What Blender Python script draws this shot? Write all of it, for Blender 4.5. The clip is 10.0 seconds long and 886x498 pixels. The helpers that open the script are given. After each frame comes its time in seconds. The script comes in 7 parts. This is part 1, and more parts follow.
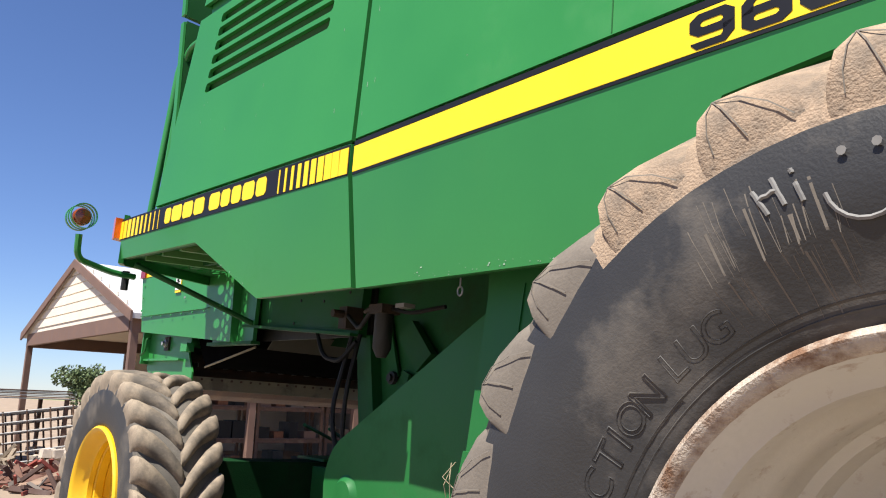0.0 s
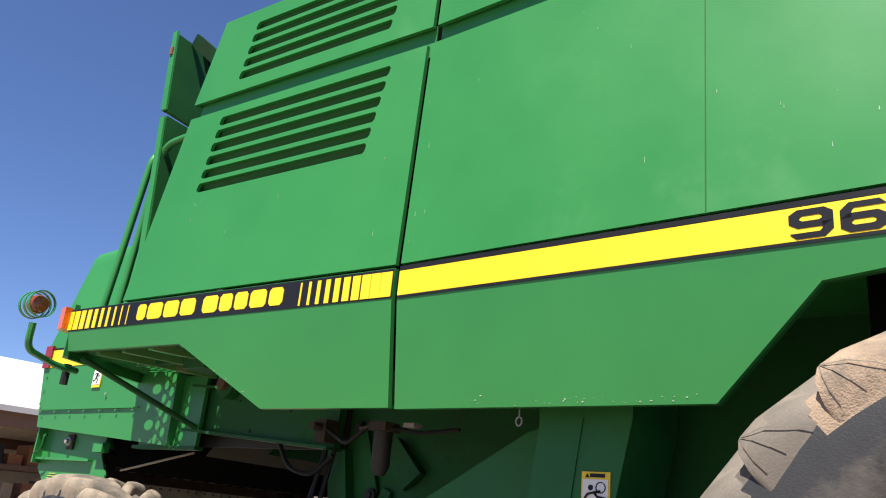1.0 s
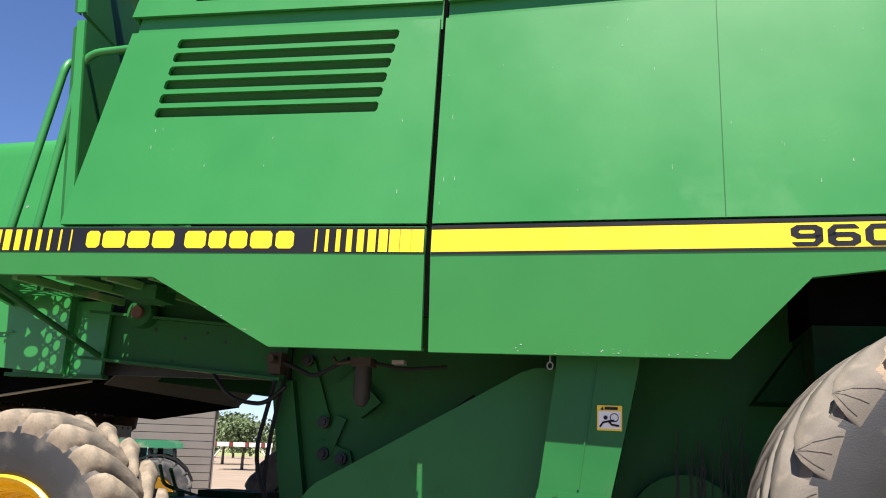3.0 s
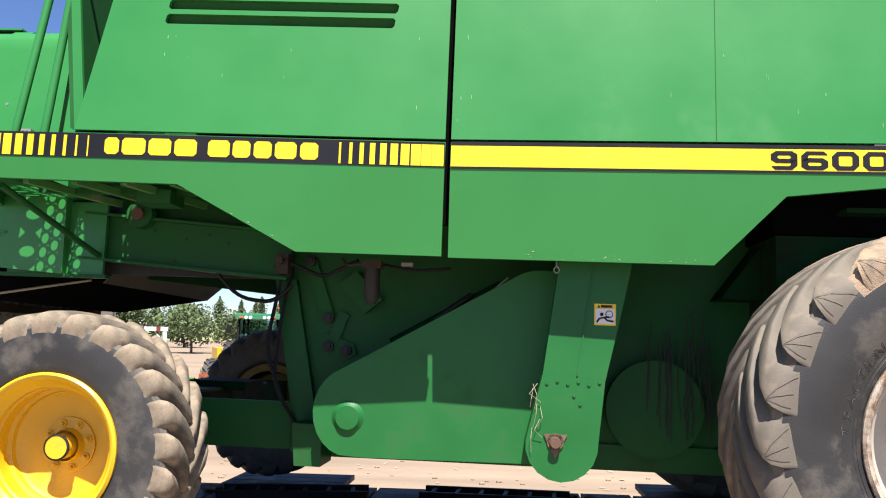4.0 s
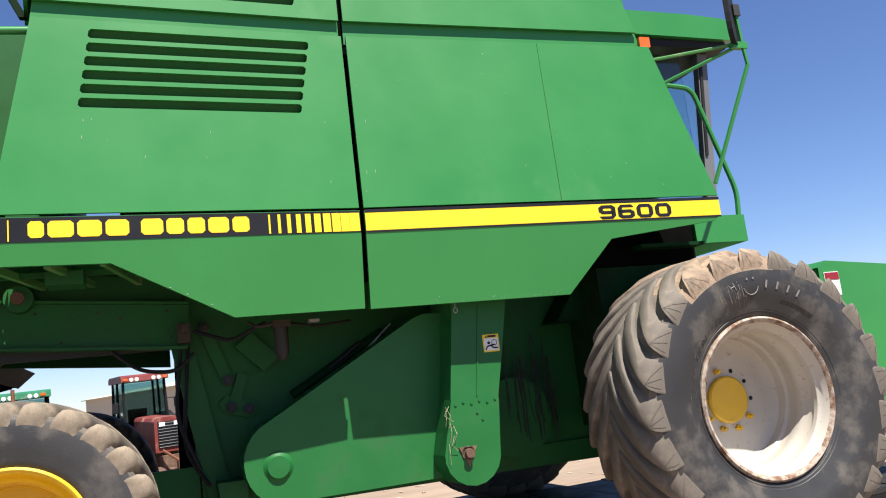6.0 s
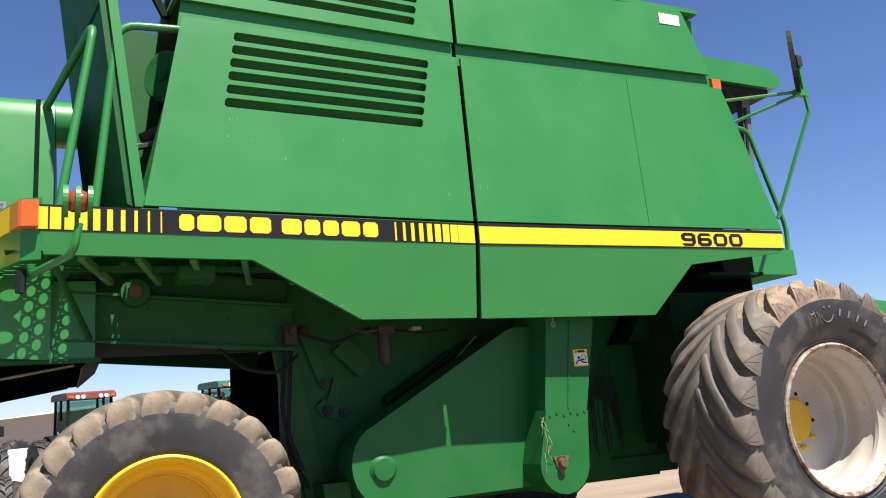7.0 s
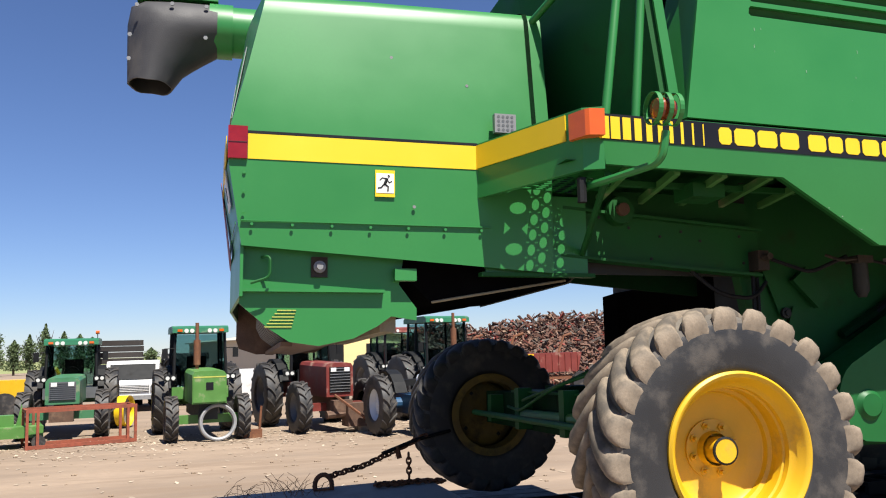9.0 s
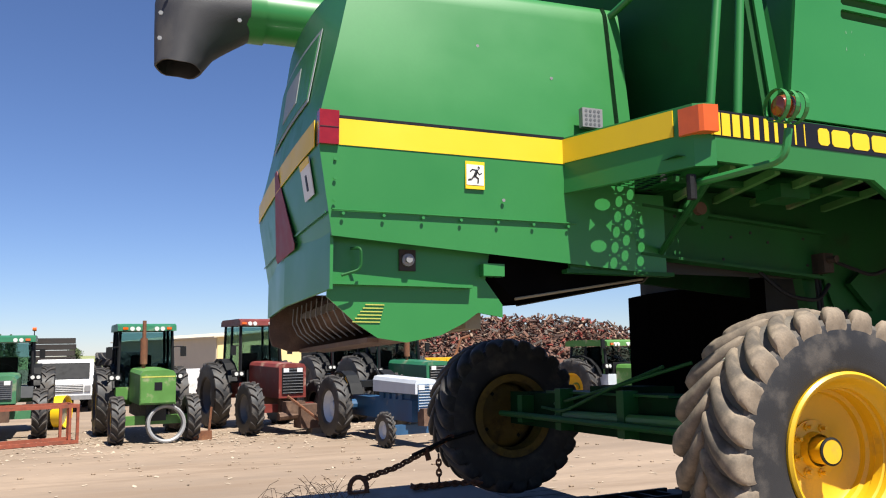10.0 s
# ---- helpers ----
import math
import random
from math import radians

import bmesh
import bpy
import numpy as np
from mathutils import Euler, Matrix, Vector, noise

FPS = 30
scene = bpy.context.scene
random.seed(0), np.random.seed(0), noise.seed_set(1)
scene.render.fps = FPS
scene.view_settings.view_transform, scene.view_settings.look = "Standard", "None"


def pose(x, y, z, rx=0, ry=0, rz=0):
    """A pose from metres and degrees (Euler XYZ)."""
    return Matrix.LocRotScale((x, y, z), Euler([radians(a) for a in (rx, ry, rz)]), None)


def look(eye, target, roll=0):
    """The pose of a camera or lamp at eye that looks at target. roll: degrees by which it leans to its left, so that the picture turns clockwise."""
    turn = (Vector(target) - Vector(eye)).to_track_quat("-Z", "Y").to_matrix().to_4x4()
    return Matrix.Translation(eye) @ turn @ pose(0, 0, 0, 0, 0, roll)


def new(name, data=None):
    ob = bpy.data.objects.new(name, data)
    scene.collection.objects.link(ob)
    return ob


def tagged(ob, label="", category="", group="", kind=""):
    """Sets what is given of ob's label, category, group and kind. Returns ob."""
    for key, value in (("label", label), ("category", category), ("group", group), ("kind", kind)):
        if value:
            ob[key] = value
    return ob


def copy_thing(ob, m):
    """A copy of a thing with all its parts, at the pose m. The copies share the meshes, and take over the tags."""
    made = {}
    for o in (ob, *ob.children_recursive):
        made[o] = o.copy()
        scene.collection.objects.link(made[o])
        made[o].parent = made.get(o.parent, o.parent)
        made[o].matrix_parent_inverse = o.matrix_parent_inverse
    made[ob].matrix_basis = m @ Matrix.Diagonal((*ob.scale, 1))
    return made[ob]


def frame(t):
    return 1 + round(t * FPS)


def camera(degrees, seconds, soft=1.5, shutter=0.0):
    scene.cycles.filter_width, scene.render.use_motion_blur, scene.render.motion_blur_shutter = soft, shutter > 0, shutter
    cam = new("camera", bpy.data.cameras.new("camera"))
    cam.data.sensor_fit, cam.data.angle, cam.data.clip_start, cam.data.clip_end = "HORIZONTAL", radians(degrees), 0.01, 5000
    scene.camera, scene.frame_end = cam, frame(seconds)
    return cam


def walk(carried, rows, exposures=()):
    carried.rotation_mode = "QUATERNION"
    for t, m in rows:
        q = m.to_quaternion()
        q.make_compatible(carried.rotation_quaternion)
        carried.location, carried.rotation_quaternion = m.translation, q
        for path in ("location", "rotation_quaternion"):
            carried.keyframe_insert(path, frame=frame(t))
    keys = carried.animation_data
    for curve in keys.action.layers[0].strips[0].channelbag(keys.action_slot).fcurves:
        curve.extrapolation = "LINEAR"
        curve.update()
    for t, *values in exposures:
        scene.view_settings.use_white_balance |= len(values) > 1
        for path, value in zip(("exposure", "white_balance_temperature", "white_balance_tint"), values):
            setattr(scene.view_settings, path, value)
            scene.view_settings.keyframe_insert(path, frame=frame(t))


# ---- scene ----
cam = camera(57.2, 10.0, soft=1.1)
PATH = [
    (0, (2.485, -1.574, 1.842), (0.966, -0.332, 2.231), 2.0),
    (0.5, (2.237, -1.893, 1.852), (0.919, -0.5, 2.423), 3.6),
    (1, (2.037, -2.284, 1.855), (0.861, -0.802, 2.505), 3.9),
    (1.5, (1.87, -2.637, 1.839), (0.724, -1.1, 2.406), 4.1),
    (2, (1.558, -2.88, 1.861), (0.599, -1.216, 2.42), 3.7),
    (2.2, (1.422, -3.002, 1.86), (0.6, -1.269, 2.429), 3.0),
    (3.3, (0.643, -3.452, 1.867), (0.269, -1.534, 2.292), 1.2),
    (3.5, (0.51, -3.541, 1.879), (0.173, -1.605, 2.253), 0.7),
    (4, (0.304, -3.779, 1.919), (0.137, -1.796, 2.121), 0.9),
    (4.5, (0.17, -3.997, 1.906), (0.231, -2.013, 2.148), 1.3),
    (5, (-0.207, -4.212, 1.912), (0.072, -2.257, 2.226), -3.0),
    (5.5, (-0.643, -4.294, 1.888), (-0.203, -2.369, 2.204), -6.9),
    (5.7, (-0.843, -4.302, 1.904), (-0.282, -2.404, 2.189), -7.3),
    (6.8, (-1.964, -4.126, 1.882), (-1.146, -2.333, 2.222), -6.1),
    (7, (-2.168, -4.065, 1.864), (-1.318, -2.288, 2.214), -5.0),
    (7.5, (-2.63, -3.905, 1.866), (-1.703, -2.164, 2.198), -2.2),
    (8, (-3.054, -3.651, 1.863), (-2.156, -1.885, 2.139), -0.6),
    (8.5, (-3.526, -3.561, 1.867), (-2.846, -1.695, 2.1), -1.4),
    (9, (-3.847, -3.325, 1.841), (-3.344, -1.405, 2.082), -1.6),
    (9.5, (-4.197, -3.12, 1.832), (-3.675, -1.206, 2.088), -1.4),
    (10, (-4.548, -2.973, 1.835), (-3.883, -1.103, 2.078), -1.0),
]
walk(cam, [(t, look(eye, target, roll)) for t, eye, target, roll in PATH],
     exposures=((0.0, 1.26), (1.0, 1.26), (2.0, 1.30), (3.5, 1.45), (4.5, 1.45), (5.5, 1.32), (7.0, 1.17), (8.0, 1.16), (9.0, 1.0), (10.0, 1.03)))

# ---- world, sun, exposure ----
SUN_WAY = Vector((0.27, -1.0, 2.0)).normalized()  # towards the sun
world = bpy.data.worlds.new("sky")
scene.world = world
world.use_nodes = True
wn = world.node_tree
wn.nodes.clear()
sky = wn.nodes.new("ShaderNodeTexSky")
sky.sky_type = "NISHITA"
sky.sun_disc = False
sky.sun_elevation = math.asin(SUN_WAY.z)
sky.sun_rotation = math.atan2(SUN_WAY.x, SUN_WAY.y)
sky.air_density, sky.dust_density, sky.ozone_density = 1.0, 0.03, 3.3
sky.altitude = 800
wb = wn.nodes.new("ShaderNodeBackground")
wb.inputs["Strength"].default_value = 0.048
wo = wn.nodes.new("ShaderNodeOutputWorld")
tint = wn.nodes.new("ShaderNodeMix")  # a clear late-summer blue
tint.data_type, tint.blend_type = "RGBA", "MULTIPLY"
tint.inputs["Factor"].default_value = 1.0
tint.inputs["B"].default_value = (0.91, 0.99, 1.27, 1)
wn.links.new(sky.outputs[0], tint.inputs["A"])
wn.links.new(tint.outputs["Result"], wb.inputs[0])
wn.links.new(wb.outputs[0], wo.inputs[0])
sun_data = bpy.data.lights.new("sun", "SUN")
sun_data.energy, sun_data.angle, sun_data.color = 5.0, radians(0.53), (1.0, 0.95, 0.87)
sun = new("sun", sun_data)
sun.matrix_world = look(SUN_WAY * 30, (0, 0, 0))

# ---- materials ----
def material(name, base, rough=0.5, metal=0.0, var=0.12, scale=3.0, bump=0.0, grain=120.0, dirt=None, amount=0.0, dirt_scale=2.0, coat=0.0, spec=0.5, stretch=(1, 1, 1), piece=0.0):
    """A procedural surface: base colour varied at two scales, patches of dirt, fine relief."""
    m = bpy.data.materials.new(name)
    m.use_nodes = True
    t = m.node_tree
    n, l = t.nodes, t.links
    b = n["Principled BSDF"]
    b.inputs["Metallic"].default_value = metal
    b.inputs["Specular IOR Level"].default_value = spec
    b.inputs["Coat Weight"].default_value = coat
    b.inputs["Coat Roughness"].default_value = 0.12
    tc = n.new("ShaderNodeTexCoord")
    mp = n.new("ShaderNodeMapping")
    mp.inputs["Scale"].default_value = stretch
    l.new(tc.outputs["Object"], mp.inputs["Vector"])

    def noise_node(sc, det, rgh=0.55):
        k = n.new("ShaderNodeTexNoise")
        k.inputs["Scale"].default_value, k.inputs["Detail"].default_value, k.inputs["Roughness"].default_value = sc, det, rgh
        l.new(mp.outputs[0], k.inputs["Vector"])
        return k.outputs["Fac"]

    def mixed(fac, a, c):
        k = n.new("ShaderNodeMix")
        k.data_type = "RGBA"
        for sock, v in ((k.inputs["Factor"], fac), (k.inputs["A"], a), (k.inputs["B"], c)):
            if hasattr(v, "is_output"):
                l.new(v, sock)
            else:
                sock.default_value = (*v, 1) if isinstance(v, tuple) else v
        return k.outputs["Result"]

    def ramp(v, lo, hi, a=0.0, c=1.0):
        k = n.new("ShaderNodeMapRange")
        for q, val in zip(("From Min", "From Max", "To Min", "To Max"), (lo, hi, a, c)):
            k.inputs[q].default_value = val
        l.new(v, k.inputs["Value"])
        return k.outputs[0]

    dark = tuple(c * (1 - var) for c in base)
    light = tuple(min(1, c * (1 + var)) for c in base)
    big = noise_node(scale, 4)
    fine = noise_node(grain, 3)
    col = mixed(ramp(big, 0.3, 0.7), dark, light)
    col = mixed(ramp(fine, 0.35, 0.65, 0, 0.5), col, tuple(c * (1 - 0.6 * var) for c in base))
    if piece:
        oi = n.new("ShaderNodeObjectInfo")
        hs = n.new("ShaderNodeHueSaturation")
        l.new(ramp(oi.outputs["Random"], 0, 1, 1 - piece, 1 + piece), hs.inputs["Value"])
        l.new(col, hs.inputs["Color"])
        col = hs.outputs["Color"]
    rsock = ramp(big, 0.3, 0.7, max(0.02, rough * 0.85), min(1, rough * 1.15))
    if dirt:
        spots = noise_node(dirt_scale, 8, 0.65)
        d = ramp(spots, 0.62 - 0.3 * amount, 0.72 - 0.18 * amount, 0, min(1, 0.35 + amount))
        col = mixed(d, col, dirt)
        k = n.new("ShaderNodeMix")
        l.new(d, k.inputs["Factor"])
        l.new(rsock, k.inputs["A"])
        k.inputs["B"].default_value = 0.9
        rsock = k.outputs["Result"]
    l.new(col, b.inputs["Base Color"])
    l.new(rsock, b.inputs["Roughness"])
    if bump:
        bp = n.new("ShaderNodeBump")
        bp.inputs["Strength"].default_value = bump
        bp.inputs["Distance"].default_value = 0.02
        l.new(fine, bp.inputs["Height"])
        l.new(bp.outputs[0], b.inputs["Normal"])
    return m


def glass_material(name, colour=(0.75, 0.85, 0.85), rough=0.02):
    m = bpy.data.materials.new(name)
    m.use_nodes = True
    t = m.node_tree
    b = t.nodes["Principled BSDF"]
    b.inputs["Base Color"].default_value = (*colour, 1)
    b.inputs["Roughness"].default_value = rough
    b.inputs["Transmission Weight"].default_value = 1.0
    b.inputs["IOR"].default_value = 1.1
    return m


DUST = (0.36, 0.29, 0.21)
GREEN = material("green_paint", (0.0235, 0.178, 0.039), 0.42, var=0.07, scale=1.6, dirt=(0.030, 0.185, 0.048), amount=0.08, dirt_scale=0.9, grain=60, coat=0.14, spec=0.40)
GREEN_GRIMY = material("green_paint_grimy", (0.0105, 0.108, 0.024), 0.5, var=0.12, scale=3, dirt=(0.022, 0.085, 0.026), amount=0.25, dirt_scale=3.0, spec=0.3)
# the green paint darkened for shaded recesses, with dusty patches
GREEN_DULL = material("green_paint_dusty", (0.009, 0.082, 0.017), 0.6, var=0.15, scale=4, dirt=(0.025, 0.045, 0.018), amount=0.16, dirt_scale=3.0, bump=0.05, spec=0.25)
GREEN_FADED = material("green_paint_faded", (0.06, 0.20, 0.05), 0.5, var=0.15, scale=3, dirt=DUST, amount=0.2, dirt_scale=4)
YELLOW = material("yellow_decal", (0.72, 0.485, 0.008), 0.45, var=0.03, scale=4, coat=0.1)
YELLOW_PAINT = material("yellow_paint", (0.62, 0.37, 0.010), 0.42, var=0.08, scale=5, dirt=(0.30, 0.21, 0.06), amount=0.14, dirt_scale=5, coat=0.1)
# far rim's yellow: grimy, and darkened for the shade it stands in
SHADED_YELLOW = material("grimy_yellow_paint", (0.16, 0.10, 0.012), 0.7, var=0.3, scale=6, dirt=(0.03, 0.022, 0.012), amount=0.45, dirt_scale=5)
BLACK_DECAL = material("black_decal", (0.010, 0.010, 0.013), 0.45, var=0.1, spec=0.2)
BLACK = material("black_steel", (0.008, 0.0085, 0.009), 0.6, var=0.3, scale=5, dirt=(0.014, 0.013, 0.011), amount=0.2, bump=0.1, spec=0.25)
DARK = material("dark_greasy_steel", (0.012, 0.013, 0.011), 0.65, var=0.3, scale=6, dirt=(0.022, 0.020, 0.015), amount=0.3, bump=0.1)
RUBBER = material("rubber_sidewall", (0.023, 0.0225, 0.023), 0.58, var=0.4, scale=2.2, dirt=(0.092, 0.080, 0.068), amount=0.42, dirt_scale=4.5, bump=0.10, grain=200)
TREAD_BASE = material("rubber_between_lugs", (0.10, 0.088, 0.074), 0.85, var=0.35, scale=6, dirt=(0.20, 0.17, 0.13), amount=0.28, dirt_scale=7, bump=0.15, grain=160)
FRONT_LUG = material("worn_rubber_lug", (0.118, 0.099, 0.080), 0.8, var=0.35, scale=5, dirt=(0.22, 0.18, 0.135), amount=0.36, dirt_scale=4.5, bump=0.10, grain=180)
MUDDY_LUG = material("rubber_caked_in_mud", (0.275, 0.198, 0.135), 0.95, var=0.35, scale=9, dirt=(0.11, 0.088, 0.068), amount=0.42, dirt_scale=11, bump=0.35, grain=210)
TREAD = material("rubber_tread_dusty", (0.215, 0.170, 0.122), 0.85, var=0.4, scale=7, dirt=(0.052, 0.045, 0.038), amount=0.47, dirt_scale=5.0, bump=0.07, grain=150)
MUD = material("dried_mud", (0.33, 0.23, 0.15), 0.95, var=0.3, scale=14, bump=0.9, grain=70)
RIM_WHITE = material("silver_rim_paint", (0.43, 0.395, 0.34), 0.42, var=0.10, scale=3, dirt=(0.20, 0.12, 0.07), amount=0.14, dirt_scale=24, bump=0.05, grain=90)
RUST = material("rust", (0.16, 0.062, 0.028), 0.85, var=0.4, scale=20, dirt=(0.30, 0.15, 0.07), amount=0.3, bump=0.4)
RUST_RED = material("red_rust", (0.25, 0.062, 0.032), 0.8, var=0.3, scale=9, dirt=(0.12, 0.05, 0.03), amount=0.3)
BROWN_STEEL = material("rusty_brown_steel", (0.10, 0.055, 0.035), 0.8, var=0.35, scale=9, dirt=(0.22, 0.14, 0.09), amount=0.3, bump=0.2)
STEEL = material("bare_steel", (0.45, 0.44, 0.42), 0.4, metal=0.8, var=0.15, scale=8, dirt=(0.2, 0.14, 0.09), amount=0.15)
WHITE = material("white_paint", (0.66, 0.66, 0.64), 0.5, var=0.06, scale=3, dirt=DUST, amount=0.12)
GREY = material("grey_plastic", (0.10, 0.105, 0.11), 0.5, var=0.15)
ORANGE_LENS = material("orange_lens", (0.62, 0.105, 0.008), 0.18, var=0.08, scale=20, coat=0.5)
FADED_RED = material("faded_sign_red", (0.20, 0.035, 0.055), 0.6, var=0.2, scale=8, dirt=(0.13, 0.06, 0.07), amount=0.3)
PALE_BADGE = material("pale_grey_badge_line", (0.26, 0.29, 0.28), 0.5, var=0.15, scale=10)
RED_LENS = material("red_lens", (0.22, 0.007, 0.009), 0.22, var=0.15, scale=20, coat=0.2)
RED_PAINT = material("red_tractor_paint", (0.17, 0.030, 0.022), 0.5, var=0.2, scale=4, dirt=DUST, amount=0.2)
BLUE_PAINT = material("blue_tractor_paint", (0.025, 0.085, 0.18), 0.45, var=0.2, dirt=DUST, amount=0.2)
CONCRETE = material("trailer_plate", (0.34, 0.325, 0.30), 0.85, var=0.15, scale=2, dirt=(0.25, 0.2, 0.15), amount=0.3, bump=0.15)
WOOD = material("weathered_planks", (0.22, 0.17, 0.12), 0.85, var=0.3, scale=5, stretch=(1, 6, 1), bump=0.3, piece=0.25)
RUSTY_EDGE = material("rusty_rim_edge", (0.38, 0.32, 0.26), 0.75, var=0.15, scale=10, dirt=(0.15, 0.078, 0.042), amount=0.66, dirt_scale=17, bump=0.4, grain=200)
GALV_GREY = material("dull_lens", (0.22, 0.22, 0.22), 0.3, var=0.1)
# greasy green paint, taken darker still for the shade of deep recesses
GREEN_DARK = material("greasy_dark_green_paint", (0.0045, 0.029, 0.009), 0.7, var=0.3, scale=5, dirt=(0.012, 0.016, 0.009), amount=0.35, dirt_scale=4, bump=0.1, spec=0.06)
AMBER_DARK = material("dark_amber_lens", (0.22, 0.045, 0.012), 0.2, var=0.1, coat=0.4)
CHALK = material("chalk", (0.17, 0.165, 0.158), 0.95, var=0.25, scale=60)
STREAK = material("dried_streak", (0.13, 0.112, 0.092), 0.95, var=0.3, scale=30)
CHIP = material("bare_paint_chip", (0.24, 0.32, 0.24), 0.7, var=0.3, scale=40)
# near-black that carries the shade of insides and undersides; no sheen
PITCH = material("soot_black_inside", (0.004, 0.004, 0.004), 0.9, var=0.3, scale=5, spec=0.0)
TAN_STEEL = material("dusty_tan_steel", (0.27, 0.225, 0.14), 0.85, var=0.2, scale=4, dirt=(0.12, 0.09, 0.06), amount=0.3, dirt_scale=6, bump=0.2)
DULL_LIP = material("dull_dusty_steel", (0.075, 0.070, 0.050), 0.8, var=0.25, scale=5, dirt=(0.03, 0.04, 0.025), amount=0.3)
BOOT = material("grey_rubber_boot", (0.035, 0.034, 0.036), 0.6, var=0.25, scale=4, dirt=(0.075, 0.07, 0.066), amount=0.25, bump=0.1)
GREASE = material("brown_grease_and_dust", (0.030, 0.021, 0.014), 0.75, var=0.4, scale=14, dirt=(0.07, 0.045, 0.028), amount=0.3, dirt_scale=12, bump=0.2)
SMOKED = glass_material("smoked_tractor_glass", (0.36, 0.52, 0.52), 0.03)
TINTED = glass_material("tinted_cab_glass", (0.70, 0.84, 0.83), 0.03)
TINTED.node_tree.nodes["Principled BSDF"].inputs["IOR"].default_value = 1.45
FADED_YELLOW = material("faded_notice_yellow", (0.40, 0.42, 0.08), 0.6, var=0.2, scale=20)
TYRE_DUST = material("dusty_black_lug", (0.055, 0.050, 0.046), 0.8, var=0.3, scale=5, dirt=(0.12, 0.10, 0.08), amount=0.3, dirt_scale=6)
STRAW = material("dry_straw", (0.30, 0.25, 0.16), 0.9, var=0.2, scale=30)

# ---- mesh helpers ----
def link(name, bm, mat, parent=None, label="", smooth=False, sharp=40):
    bmesh.ops.recalc_face_normals(bm, faces=bm.faces[:])
    me = bpy.data.meshes.new(name)
    bm.to_mesh(me)
    bm.free()
    for m in (mat if isinstance(mat, (list, tuple)) else [mat]):
        me.materials.append(m)
    if smooth:
        for p in me.polygons:
            p.use_smooth = True
        me.set_sharp_from_angle(angle=radians(sharp))
    ob = new(name, me)
    if parent is not None:
        ob.parent = parent
    if label:
        tagged(ob, label)
    return ob


def part(name, bm, mat, parent, label="", smooth=False, sharp=40):
    return link(name, bm, mat, parent, label, smooth, sharp)


def thing(name, label, category, m=None, group="", kind=""):
    ob = new(name)
    ob.empty_display_size = 0.1
    if m is not None:
        ob.matrix_world = m
    return tagged(ob, label, category, group, kind)


def box(bm, x0, x1, y0, y1, z0, z1, slot=0):
    v = [bm.verts.new((x, y, z)) for x in (x0, x1) for y in (y0, y1) for z in (z0, z1)]
    for f in ((0, 1, 3, 2), (4, 6, 7, 5), (0, 4, 5, 1), (2, 3, 7, 6), (0, 2, 6, 4), (1, 5, 7, 3)):
        bm.faces.new([v[i] for i in f]).material_index = slot
    return v


def boxed(x0, x1, y0, y1, z0, z1, bev=0.0):
    bm = bmesh.new()
    box(bm, x0, x1, y0, y1, z0, z1)
    if bev:
        bevel(bm, bev)
    return bm


def bevel(bm, w, seg=1, angle=0.5):
    ed = [e for e in bm.edges if len(e.link_faces) == 2 and e.calc_face_angle(0) > angle]
    bmesh.ops.bevel(bm, geom=ed, offset=w, segments=seg, affect="EDGES", clamp_overlap=True)


def prism(bm, outline, a, b, axis="y", slot=0):
    """A flat outline drawn out from a to b. axis y: outline in (x, z); axis x: (y, z); axis z: (x, y)."""
    def at(p, d):
        return (p[0], d, p[1]) if axis == "y" else (d, p[0], p[1]) if axis == "x" else (p[0], p[1], d)
    lo = [bm.verts.new(at(p, a)) for p in outline]
    hi = [bm.verts.new(at(p, b)) for p in outline]
    fs = [bm.faces.new(lo), bm.faces.new(hi[::-1])]
    for i in range(len(lo)):
        j = (i + 1) % len(lo)
        fs.append(bm.faces.new((lo[i], hi[i], hi[j], lo[j])))
    for f in fs:
        f.material_index = slot
    return lo, hi


def sheet(bm, polys, depth, thick):
    """Flat pieces in (x, z), laid on the surface y = depth(x, z), with a sheet's thickness."""
    for poly in polys:
        lo = [bm.verts.new((x, depth(x, z), z)) for x, z in poly]
        hi = [bm.verts.new((x, depth(x, z) + thick, z)) for x, z in poly]
        bm.faces.new(lo)
        bm.faces.new(hi[::-1])
        for i in range(len(lo)):
            j = (i + 1) % len(lo)
            bm.faces.new((lo[i], hi[i], hi[j], lo[j]))


def tube(bm, pts, r, n=8, slot=0, closed=False, radii=None):
    pts = [Vector(p) for p in pts]
    rings = []
    up = None
    for i, p in enumerate(pts):
        if closed:
            d = pts[(i + 1) % len(pts)] - pts[i - 1]
        else:
            d = pts[min(i + 1, len(pts) - 1)] - pts[max(i - 1, 0)]
        d.normalize()
        if up is None:
            up = d.orthogonal().normalized()
        up = (up - d * up.dot(d)).normalized()
        side = d.cross(up)
        rr = radii[i] if radii else r
        rings.append([bm.verts.new(p + rr * (math.cos(a) * up + math.sin(a) * side)) for a in (2 * math.pi * k / n for k in range(n))])
    m = len(rings)
    for i in range(m if closed else m - 1):
        a, b = rings[i], rings[(i + 1) % m]
        for k in range(n):
            bm.faces.new((a[k], a[(k + 1) % n], b[(k + 1) % n], b[k])).material_index = slot
    if not closed:
        bm.faces.new(rings[0][::-1]).material_index = slot
        bm.faces.new(rings[-1]).material_index = slot


def tubed(pts, r, n=8, closed=False):
    bm = bmesh.new()
    tube(bm, pts, r, n, closed=closed)
    return bm


